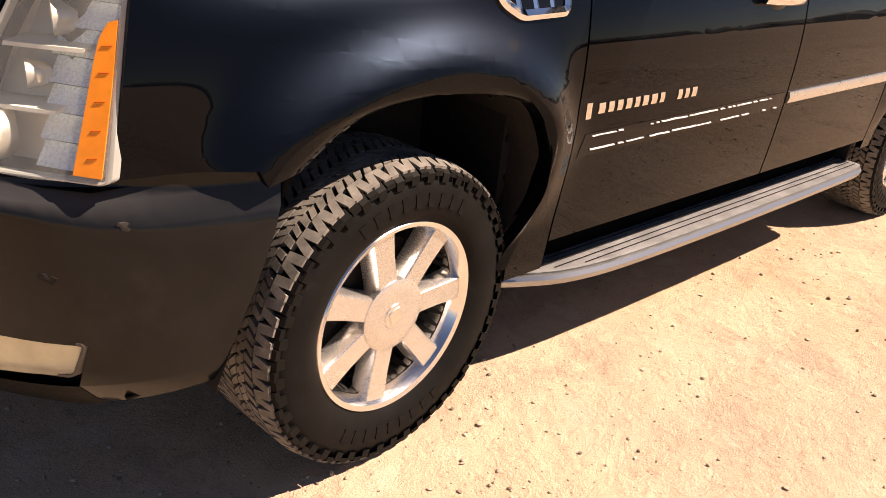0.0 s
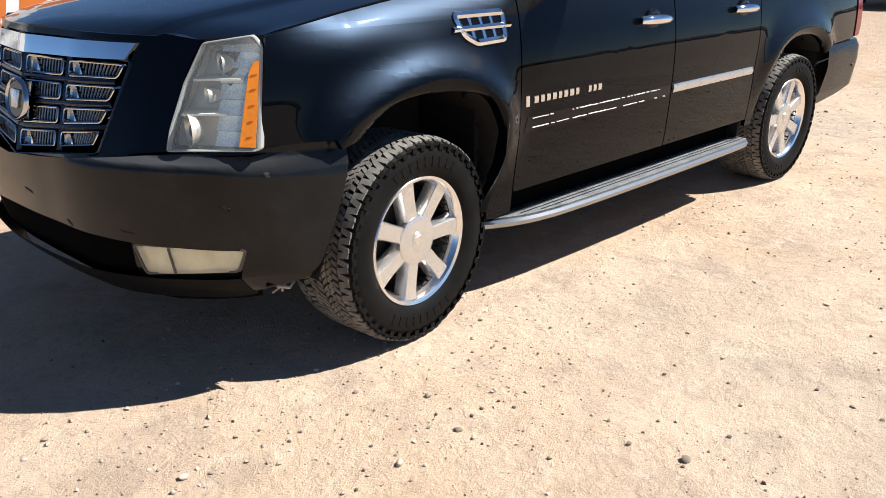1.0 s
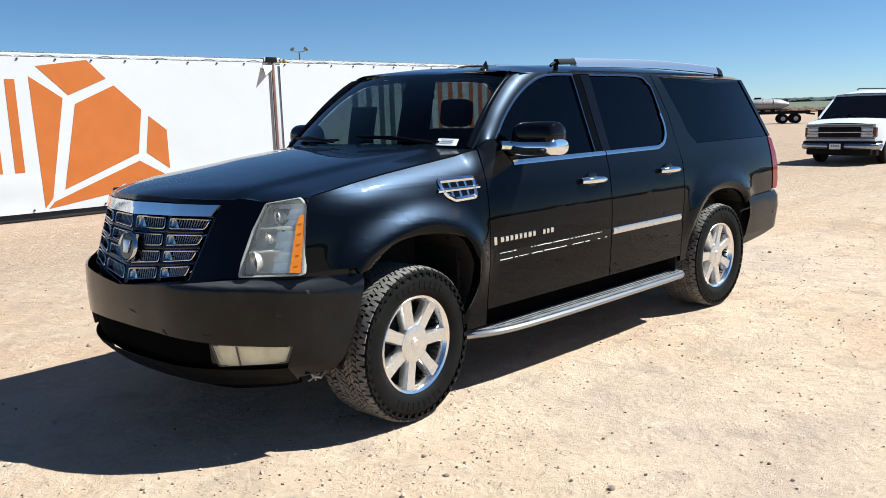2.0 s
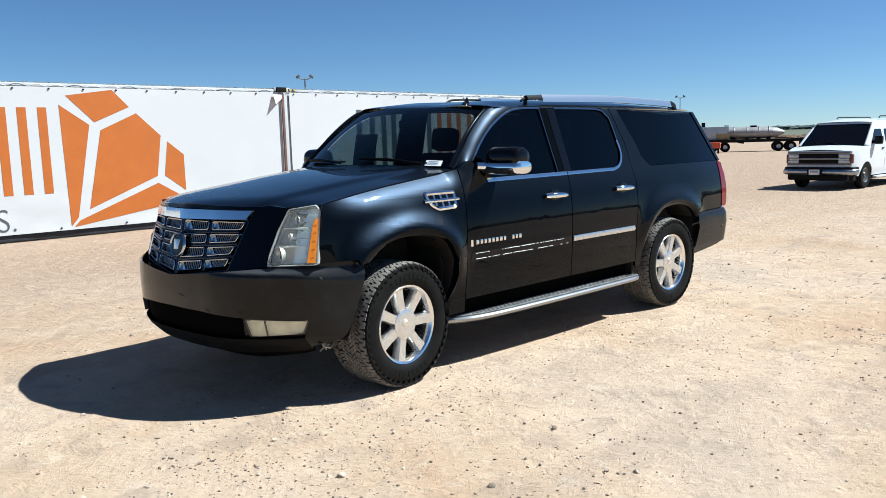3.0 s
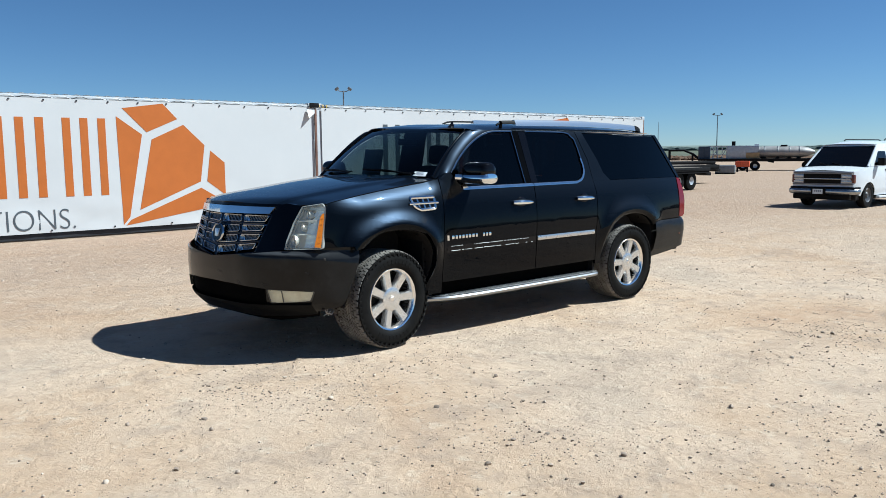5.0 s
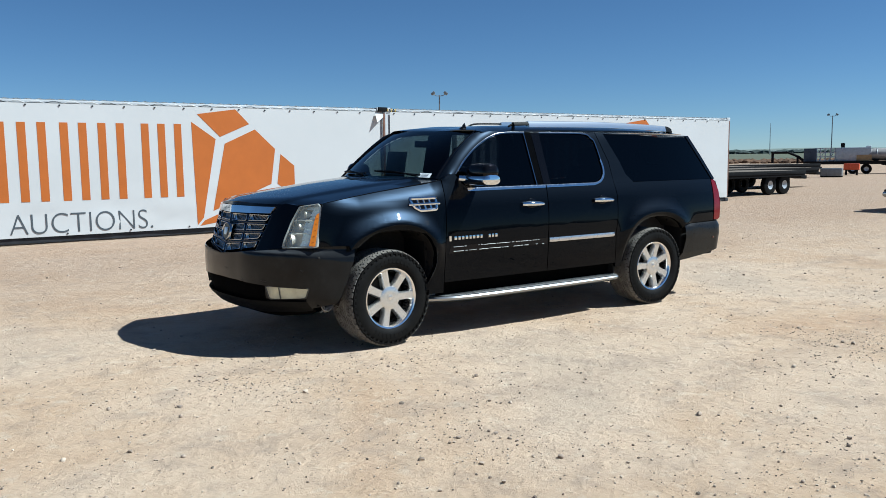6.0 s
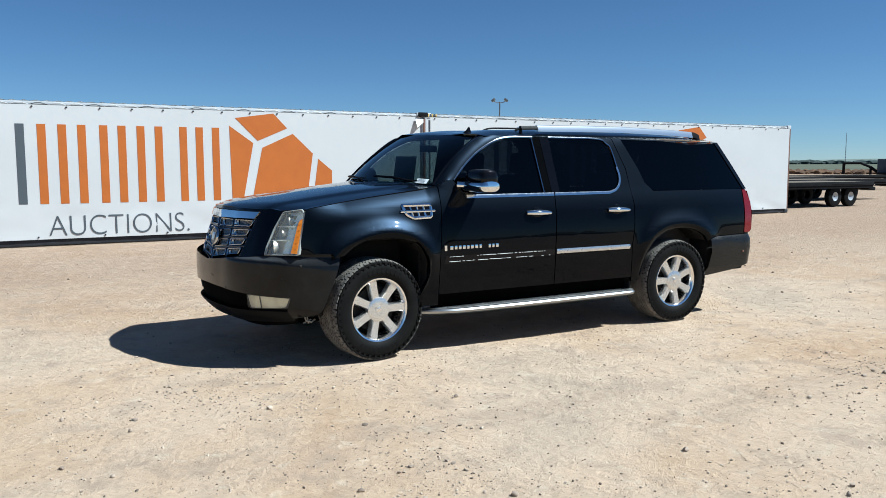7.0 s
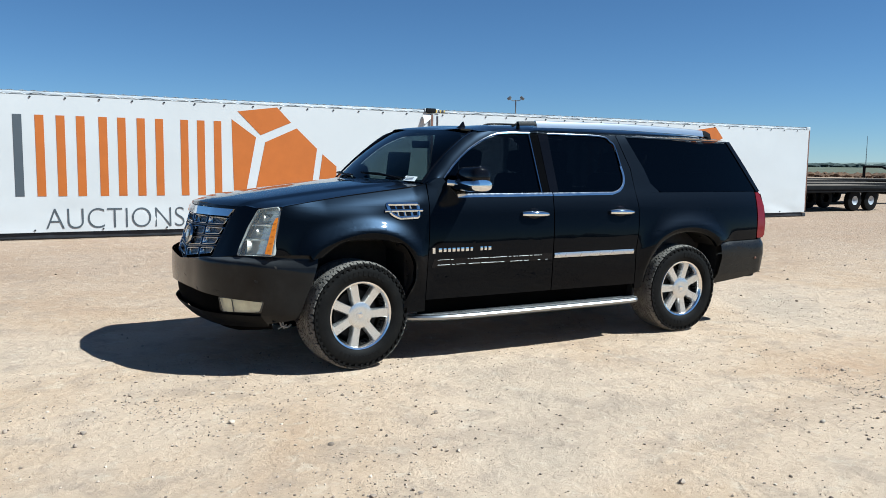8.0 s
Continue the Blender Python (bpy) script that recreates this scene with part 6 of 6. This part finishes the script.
def make_van():
    """A full-size passenger van facing -x; its origin is on the ground under the front axle."""
    van = thing("van", (19.84, 3.73, 0), "white full-size passenger van with dark windows and chrome bumper", "van", turn=-1.5)
    def put(name, bm, mat, parent=van, label="", angle=40):
        return part(name, bm, mat, parent, label, angle, local=True)
    def half(x, z):
        h = float(np.interp(z, [0.35, 0.6, 0.95, 1.2, 1.75, 2.02, 2.10], [0.93, 0.985, 1.0, 0.985, 0.88, 0.78, 0.60]))
        return h - 0.10 * max(0.0, (-0.35 - x) / 0.6) ** 2
    # body sides with arches
    for s in (-1, 1):
        fn = lambda x, z: (x, s * half(x, z), z)
        arch_f = [(0.45 * math.cos(a), 0.36 + 0.45 * math.sin(a)) for a in np.linspace(0.15, math.pi - 0.15, 13)]
        arch_r = [(3.43 + 0.45 * math.cos(a), 0.36 + 0.45 * math.sin(a)) for a in np.linspace(0.15, math.pi - 0.15, 13)]
        low = [(-0.86, 0.55), (-0.86, 1.10), (-0.30, 1.22), (0.30, 1.235), (4.70, 1.235), (4.70, 0.42)] + arch_r + arch_f
        put("body_side", sheet(low, fn, 0.12, (0, s, 0), 0.02), VANWHITE)
        top = [(0.02, 1.24), (0.52, 1.78), (0.78, 1.98), (4.62, 1.98), (4.70, 1.24)]
        win = [[(0.30, 1.28), (0.68, 1.74), (1.16, 1.74), (1.16, 1.28)], [(1.36, 1.28), (1.36, 1.74), (2.24, 1.74), (2.24, 1.28)], [(2.36, 1.28), (2.36, 1.74), (3.38, 1.74), (3.38, 1.28)], [(3.50, 1.28), (3.50, 1.74), (4.42, 1.74), (4.50, 1.28)]]
        put("upper_side", sheet(top, fn, 0.12, (0, s, 0), 0.02), VANWHITE)
        for w in win:
            put("side_window", sheet(rounded(w, 0.06), fn, 0.2, (0, s, 0), 0.01, 0.008), GLOSSBLACK, label="dark tinted window")
        put("side_step", box((0.60, s * 0.98 - 0.06, 0.34), (2.8, s * 0.98 + 0.06, 0.40), 0.02), VANWHITE)
        put("door_line", strip_sheet([(1.26, 0.48 + 1.4 * k / 8) for k in range(9)], 0.012, fn, out=(0, s, 0), raise_by=0.003), BLACK)
        put("handle", box((1.02, s * 1.0 - 0.015, 1.12), (1.16, s * 1.0 + 0.015, 1.16), 0.01), BLACK)
        mir = put("door_mirror", box((0.42, s * 1.10 - 0.11, 1.26), (0.56, s * 1.10 + 0.11, 1.52), 0.04), BLACK)
        put("mirror_arm", box((0.46, min(s * 0.93, s * 1.02), 1.32), (0.52, max(s * 0.93, s * 1.02), 1.38), 0.01), BLACK, mir)
        lamp = put("headlamp", box((-0.905, s * 0.72 - 0.15, 0.925), (-0.85, s * 0.72 + 0.15, 1.03), 0.02), VANLAMP)
        put("turn_lamp", box((-0.902, s * 0.72 - 0.16, 0.79), (-0.85, s * 0.72 + 0.16, 0.865), 0.015), VANLAMP, lamp)
        put("side_lamp", box((-0.88, s * 0.895 - 0.05, 0.79), (-0.76, s * 0.895 + 0.05, 1.03), 0.02), DARKAMBER, lamp)
        put("roof_rail", tube([(1.7, s * 0.62, 2.11), (1.8, s * 0.62, 2.16), (4.2, s * 0.62, 2.16), (4.35, s * 0.62, 2.11)], 0.018, 8), BLACK)
    # bonnet, screen, roof, rear
    put("bonnet", grid_surface(lambda u, v: (-0.86 + 0.90 * v, (2 * u - 1) * half(-0.86 + 0.9 * v, 1.2), 1.10 + 0.13 * v + 0.05 * (1 - (2 * u - 1) ** 2)), 14, 8), VANWHITE)
    put("nose", grid_surface(lambda u, v: (-0.88 - 0.03 * (1 - (2 * u - 1) ** 2) + 0.02 * v, (2 * u - 1) * half(-0.86, 0.8), 0.56 + 0.56 * v), 14, 6, (-1, 0, 0)), VANWHITE)
    def front(u, v):
        return (-0.06 + 0.70 * v - 0.08 * (1 - (2 * u - 1) ** 2), (2 * u - 1) * (0.94 - 0.11 * v), 1.24 + 0.62 * v)
    put("windscreen", grid_surface(lambda u, v: front(u, 1.08 * v), 14, 8, (-1, 0, 0.6)), GLOSSBLACK, label="dark raked windscreen")
    put("screen_header", grid_surface(lambda u, v: front(u, 1.08 + 0.10 * v), 14, 3, (-1, 0, 0.6)), VANWHITE)
    for s in (-1, 1):
        put("wiper", tube([(-0.16, s * 0.2 - 0.1, 1.26), (-0.02, s * 0.2 + 0.35, 1.36)], 0.012, 6), BLACK)
    for s in (-1, 1):
        put("screen_post", tube([(-0.05, s * 0.945, 1.24), (0.32, s * 0.89, 1.57), (0.70, s * 0.82, 1.88)], 0.040, 8), VANWHITE)
    put("roof", grid_surface(lambda u, v: (0.66 + 4.0 * v, (2 * u - 1) * 0.80, 1.96 + 0.13 * (1 - abs(2 * u - 1) ** 3) * min(1, 0.25 + v * 6)), 14, 20), VANWHITE)
    put("rear_end", grid_surface(lambda u, v: (4.72, (2 * u - 1) * half(4.7, 0.45 + 1.55 * v), 0.45 + 1.55 * v), 8, 8, (1, 0, 0)), VANWHITE)
    gr = put("grille", box((-0.925, -0.56, 0.78), (-0.88, 0.56, 1.05), 0.015), BLACK, label="black grille with a bright centre bar")
    put("grille_bar", box((-0.945, -0.86, 0.893), (-0.915, 0.86, 0.925), 0.01), VANGREY, gr)
    for z in (0.82, 0.85, 0.97, 1.0):
        put("grille_slat", box((-0.932, -0.54, z), (-0.92, 0.54, z + 0.006)), BLACK, gr)
    put("grille_frame", box((-0.935, -0.88, 1.045), (-0.87, 0.88, 1.10), 0.015), VANBEZEL, gr)
    put("grille_frame", box((-0.925, -0.90, 0.74), (-0.87, 0.90, 0.785), 0.012), VANBEZEL, gr)
    bump_b = bmesh.new()
    add_tube(bump_b, [(-0.66, -0.97, 0.56), (-0.86, -0.95, 0.56), (-0.99, -0.70, 0.56), (-1.02, 0, 0.56), (-0.99, 0.70, 0.56), (-0.86, 0.95, 0.56), (-0.66, 0.97, 0.56)], 0.085, 10, 1.0)
    fb = put("front_bumper", bump_b, VANGREY, label="dull chrome bumper")
    put("air_dam", box((-0.97, -0.86, 0.33), (-0.80, 0.86, 0.50), 0.05), BLACK, fb)
    put("rub_strip", tube([(-0.60, -0.985, 0.655), (-0.87, -0.955, 0.655), (-0.985, -0.69, 0.655), (-1.01, 0, 0.655), (-0.985, 0.69, 0.655), (-0.87, 0.955, 0.655), (-0.60, 0.985, 0.655)], 0.035, 8), BLACK, fb)
    put("plate_holder", box((-1.128, -0.21, 0.45), (-1.06, 0.21, 0.67), 0.01), BLACK, fb)
    pl = put("number_plate", box((-1.145, -0.15, 0.49), (-1.125, 0.15, 0.63), 0.006), PLATE, fb)
    for k in range(4):
        put("plain_bar", box((-1.150, -0.11 + 0.058 * k, 0.55), (-1.146, -0.07 + 0.058 * k, 0.60)), INKGREY, pl)
    put("underbody", box((-0.6, -0.86, 0.30), (4.6, 0.86, 0.50), 0.03), UNDER)
    for x, y, t in ((0, -0.86, 0), (0, 0.86, 180), (3.43, -0.86, 0), (3.43, 0.86, 180)):
        bm = lathe([(0.20, -0.10), (0.26, -0.115), (0.33, -0.11), (0.355, -0.08), (0.36, 0.0), (0.355, 0.08), (0.33, 0.11), (0.2, 0.10)], 32)
        bmesh.ops.transform(bm, matrix=pose(x, y, 0.355, 0, 0, t), verts=bm.verts[:])
        w = put("wheel", bm, RUBBER)
        bm = lathe([(0.001, -0.09), (0.06, -0.095), (0.08, -0.06), (0.16, -0.07), (0.20, -0.105), (0.21, -0.09)], 28)
        bmesh.ops.transform(bm, matrix=pose(x, y, 0.355, 0, 0, t), verts=bm.verts[:])
        put("rim", bm, VANRIM, w)
    # the roof is low
    for ob in van.children_recursive:
        for v in ob.data.vertices:
            v.co.y *= 0.93
            if v.co.z > 1.26:
                v.co.z = 1.26 + (v.co.z - 1.26) * 0.86
            if not ob.name.startswith(("wheel", "rim")):
                v.co.z -= 0.085
    return van


make_van()

# ---- yard lamps ----


def make_yard_lamp(x, y, h, turn):
    lamp = thing("yard_lamp", (x, y, 0), "tall grey steel pole with two floodlights", "street lamp", "yard lamps", turn=turn)
    part("pole", rod((0, 0, 0), (0, 0, h - 0.2), 0.13, 0.08, 12), POLE, lamp, local=True)
    part("crossbar", tube([(-0.75, 0, h - 0.1), (-0.4, 0, h - 0.3), (0.4, 0, h - 0.3), (0.75, 0, h - 0.1)], 0.05, 8), POLE, lamp, local=True)
    for s in (-1, 1):
        head = part("floodlight", box((-0.28, -0.2, -0.16), (0.28, 0.2, 0.16), 0.05, pose(s * 0.85, 0, h + 0.05, 0, s * 38, 0)), POLE, lamp, local=True)
        part("lamp_glass", box((-0.22, -0.15, -0.02), (0.22, 0.15, 0.01), 0.01, pose(s * 0.85, 0, h + 0.05, 0, s * 38, 0) @ Matrix.Translation((0, 0, -0.17))), FROST, head, local=True)
    return lamp


make_yard_lamp(56.2, 82.6, 10.2, -34)
make_yard_lamp(163.5, 90.5, 10.0, -60)
mast = thing("radio_mast", (560, 372, 0), "thin grey lattice radio mast far off", "mast")
for s in (-1, 1):
    part("leg", rod((s * 0.5, 0, 0), (s * 0.08, 0, 26), 0.14, 0.08, 6), POLE, mast, local=True)
for k in range(12):
    a = 0.5 - 0.42 * k / 12
    part("brace", rod((-a, 0, 26 * k / 12), (a - 0.03, 0, 26 * (k + 1) / 12), 0.06, n=5), POLE, mast, local=True)

# ---- flatbed trailers and machinery across the yard ----
DECK = make_plain("weathered_deck_planks", (0.12, 0.095, 0.07), 0.85, 0, 0.35, 3)
SILVER = make_plain("dull_aluminium", (0.42, 0.44, 0.46), 0.45, 0.5, 0.15)
TAN = make_plain("tan_machine_paint", (0.36, 0.24, 0.11), 0.55, 0, 0.2)
REDORANGE = make_plain("red_orange_machine_paint", (0.55, 0.09, 0.03), 0.5, 0, 0.15)
BLUEGREY = make_plain("blue_grey_tarp", (0.045, 0.06, 0.085), 0.6, 0, 0.2)


def make_flatbed(x, y, turn, length=9.0, z=0.92, label="black gooseneck flatbed trailer parked on the dirt"):
    tr = thing("flatbed_trailer", (x, y, 0), label, "trailer", "parked flatbed trailers", turn=turn)
    put = lambda n, bm, m, p=tr, lab="": part(n, bm, m, p, lab, local=True)
    put("deck_frame", box((0, -1.2, z - 0.22), (length, 1.2, z - 0.03), 0.02), TRAILERBLACK)
    put("deck", box((0.05, -1.15, z - 0.03), (length - 0.05, 1.15, z + 0.02), 0.01), DECK)
    for s in (-1, 1):
        put("side_rail", box((0, s * 1.2 - 0.03, z - 0.12), (length, s * 1.2 + 0.03, z + 0.03), 0.01), TRAILERBLACK)
        put("fender", box((length * 0.55, s * 1.1 - 0.14, z - 0.08), (length * 0.55 + 2.0, s * 1.1 + 0.14, z - 0.02), 0.02), TRAILERBLACK)
        for k in range(2):
            bm = lathe([(0.17, -0.10), (0.30, -0.11), (0.385, -0.09), (0.39, 0.0), (0.385, 0.09), (0.30, 0.11), (0.17, 0.10)], 24)
            bmesh.ops.transform(bm, matrix=pose(length * 0.55 + 0.5 + 0.95 * k, s * 0.95, 0.39), verts=bm.verts[:])
            w = put("wheel", bm, RUBBER)
            bm = lathe([(0.02, -0.06), (0.10, -0.07), (0.17, -0.10)], 20)
            bmesh.ops.transform(bm, matrix=pose(length * 0.55 + 0.5 + 0.95 * k, s * 0.95, 0.39, 0, 0, 0 if s < 0 else 180), verts=bm.verts[:])
            put("rim", bm, SILVER, w)
        put("neck_beam", tube([(0.2, s * 0.45, z - 0.12), (-0.5, s * 0.40, z + 0.45), (-1.2, s * 0.30, z + 0.75), (-2.4, s * 0.08, z + 0.75)], 0.09, 8), TRAILERBLACK)
        put("leg", box((-0.55, s * 0.42 - 0.06, 0.06), (-0.43, s * 0.42 + 0.06, z + 0.5), 0.01), TRAILERBLACK)
        put("ramp", box((length, s * 0.75 - 0.3, z - 0.28), (length + 0.4, s * 0.75 + 0.3, z - 0.14), 0.02, pose(length, 0, z - 0.1, 0, 9, 0) @ Matrix.Translation((-length, 0, -z + 0.1))), TRAILERBLACK)
    put("coupler", box((-2.5, -0.1, z - 0.1), (-2.3, 0.1, z + 0.8), 0.03), TRAILERBLACK)
    return tr


make_flatbed(21.4, 13.3, 0, 5.8)
make_flatbed(25.2, 17.0, -3, 8.5)
make_flatbed(28.5, 21.5, 4, 9.0)
make_flatbed(39.0, 26.6, -6, 10.0)
make_flatbed(57.77, 31.14, -61.0, 5.6, 0.98, "long flatbed trailer loaded with machinery")
make_flatbed(60.449999999999996, 26.74, -61.0, 5.4, 0.98, "long flatbed trailer standing far across the yard")


def make_load(name, x, y, turn, size, mat, label, extra=()):
    ob = thing(name, (x, y, 0), label, name.replace("_", " "), turn=turn)
    lx, ly, z0, z1 = size
    body = part("body", box((-lx / 2, -ly / 2, z0), (lx / 2, ly / 2, z1), 0.05), mat, ob, local=True)
    for k in range(int(lx / 0.9)):
        xx = -lx / 2 + 0.45 + 0.9 * k
        part("rib", box((xx - 0.04, -ly / 2 - 0.04, z0 + 0.05), (xx + 0.04, -ly / 2 + 0.01, z1 - 0.05), 0.01), mat, body, local=True)
    for s in (-1, 1):
        part("skid", box((-lx / 2, s * ly * 0.35 - 0.08, 0 if z0 < 0.9 and name == "machine_skid" else z0 - 0.02), (lx / 2, s * ly * 0.35 + 0.08, z0 + 0.01), 0.01), TRAILERBLACK, ob, local=True)
    for n, lo, hi, m in extra:
        part(n, box(lo, hi, 0.03), m, ob, local=True)
    return ob


make_load("tarped_crate", 58.01, 30.73, -61.0, (0.95, 1.6, 0.99, 2.05), BLUEGREY, "dark blue-grey tarped crate on a trailer")
make_load("pump_unit", 59.52, 28.04, -61.0, (2.5, 1.7, 0.99, 2.08), SILVER, "grey metal pump unit with tan panels on a trailer", (("panel", (0.25, -0.92, 1.02), (1.3, -0.86, 1.5), TAN), ("stack", (-0.9, -0.2, 2.08), (-0.6, 0.1, 2.45), TRAILERBLACK), ("cab", (0.9, -0.5, 2.05), (1.25, 0.3, 2.2), VANWHITE)))
make_load("machine_skid", 49.6, 24.0, -65, (1.35, 1.0, 0.08, 0.62), POLE, "grey steel machine box on skids")
make_load("red_machine", 55.0, 25.6, -65, (1.05, 0.7, 0.40, 0.85), REDORANGE, "red-orange machine frame on legs", (("leg", (0.30, -0.3, 0), (0.45, -0.15, 0.42), TRAILERBLACK), ("leg", (-0.45, 0.1, 0), (-0.30, 0.25, 0.42), TRAILERBLACK)))


def make_hopper(x, y, turn):
    """A long round-backed tank with sloped ends, ring bands, a hatch and saddle feet."""
    ob = thing("tank", (x, y, 0.98), "long dull grey tank with sloped ends on a far trailer", "tank", turn=turn)
    bm = bmesh.new()
    rows = []
    for px, r in ((-2.25, 0.25), (-2.05, 0.44), (-1.6, 0.50), (1.2, 0.50), (1.8, 0.40), (2.35, 0.14)):
        rows.append([bm.verts.new((px, 0.85 * r / 0.5 * math.cos(a), 0.52 + (r if math.sin(a) > 0 else 0.44 * r / 0.5) * math.sin(a))) for a in np.linspace(0, math.tau, 17)[:-1]])
    for p, q in zip(rows, rows[1:]):
        for k in range(16):
            bm.faces.new((p[k], p[(k + 1) % 16], q[(k + 1) % 16], q[k]))
    bm.faces.new(rows[0])
    bm.faces.new(rows[-1])
    bmesh.ops.recalc_face_normals(bm, faces=bm.faces[:])
    shell = part("shell", bm, TANKGREY, ob, local=True)
    for px in (-1.5, -0.5, 0.4, 1.15):
        pts = [(px, 0.87 * math.cos(a), 0.52 + 0.52 * math.sin(a)) for a in np.linspace(0, math.pi, 13)]
        part("band", tube(pts, 0.03, 6, 1.0, (1, 0, 0)), POLE, shell, local=True)
        part("saddle", box((px - 0.12, -0.7, 0.01), (px + 0.12, 0.7, 0.16), 0.02), TRAILERBLACK, ob, local=True)
    part("hatch", box((-0.25, -0.25, 0.98), (0.25, 0.25, 1.14), 0.05), TRAILERBLACK, shell, local=True)
    return ob


make_hopper(60.95, 25.2, -61.0)
rack = thing("pipe_rack", (58.64, 29.65, 1.0), "open lattice rack of dull metal pipes on a trailer", "rack", turn=-61.0)
for px_ in range(6):
    for sy in (-0.7, 0.7):
        part("post", box((-0.92 + 0.36 * px_, sy - 0.03, 0), (-0.87 + 0.36 * px_, sy + 0.03, 1.05)), SILVER, rack, local=True)
for z in (0.02, 0.35, 0.70, 1.02):
    for sy in (-0.7, 0.7):
        part("rail", box((-0.95, sy - 0.03, z), (0.95, sy + 0.03, z + 0.05)), SILVER, rack, local=True)
for px_ in (-0.6, 0.1):
    part("brace", rod((px_, -0.7, 0.05), (px_ + 0.5, -0.7, 1.0), 0.03, n=6), SILVER, rack, local=True)


def make_cargo_trailer(x, y, turn, length, label):
    tr = thing("cargo_trailer", (x, y, 0), label, "trailer", "white cargo trailers", turn=turn)
    put = lambda n, bm, m, p=tr, lab="": part(n, bm, m, p, lab, local=True)
    body = put("body", box((0, -1.2, 0.55), (length, 1.2, 2.6), 0.12, seg=3), VANWHITE)
    put("nose", box((-2.0, -1.2, 1.35), (0.05, 1.2, 2.6), 0.25, seg=3), VANWHITE, body)
    put("lower_panel", box((-0.02, -1.22, 0.5), (length * 0.4, -1.19, 1.3), 0.01), TAN, body)
    put("door", box((length * 0.6, -1.225, 0.65), (length * 0.6 + 0.8, -1.195, 2.4), 0.01), PLATE, body)
    put("coupler", box((-1.9, -0.08, 0.75), (-1.7, 0.08, 1.4), 0.02), TRAILERBLACK)
    for s in (-1, 1):
        put("jack_leg", box((-0.5, s * 0.6 - 0.06, 0.0), (-0.38, s * 0.6 + 0.06, 1.4), 0.01), TRAILERBLACK)
        for k in range(2):
            bm = lathe([(0.05, -0.08), (0.18, -0.09), (0.30, -0.11), (0.38, -0.09), (0.38, 0.09), (0.30, 0.11), (0.05, 0.1)], 24)
            bmesh.ops.transform(bm, matrix=pose(length * 0.55 + 0.9 * k, s * 1.08, 0.38), verts=bm.verts[:])
            put("wheel", bm, RUBBER)
    return tr


make_cargo_trailer(-12.5, 27.5, 20, 6.5, "white gooseneck stock trailer with tan lower panels")
make_cargo_trailer(-21.5, 25.5, 15, 7.5, "white box cargo trailer standing on the dirt yard")
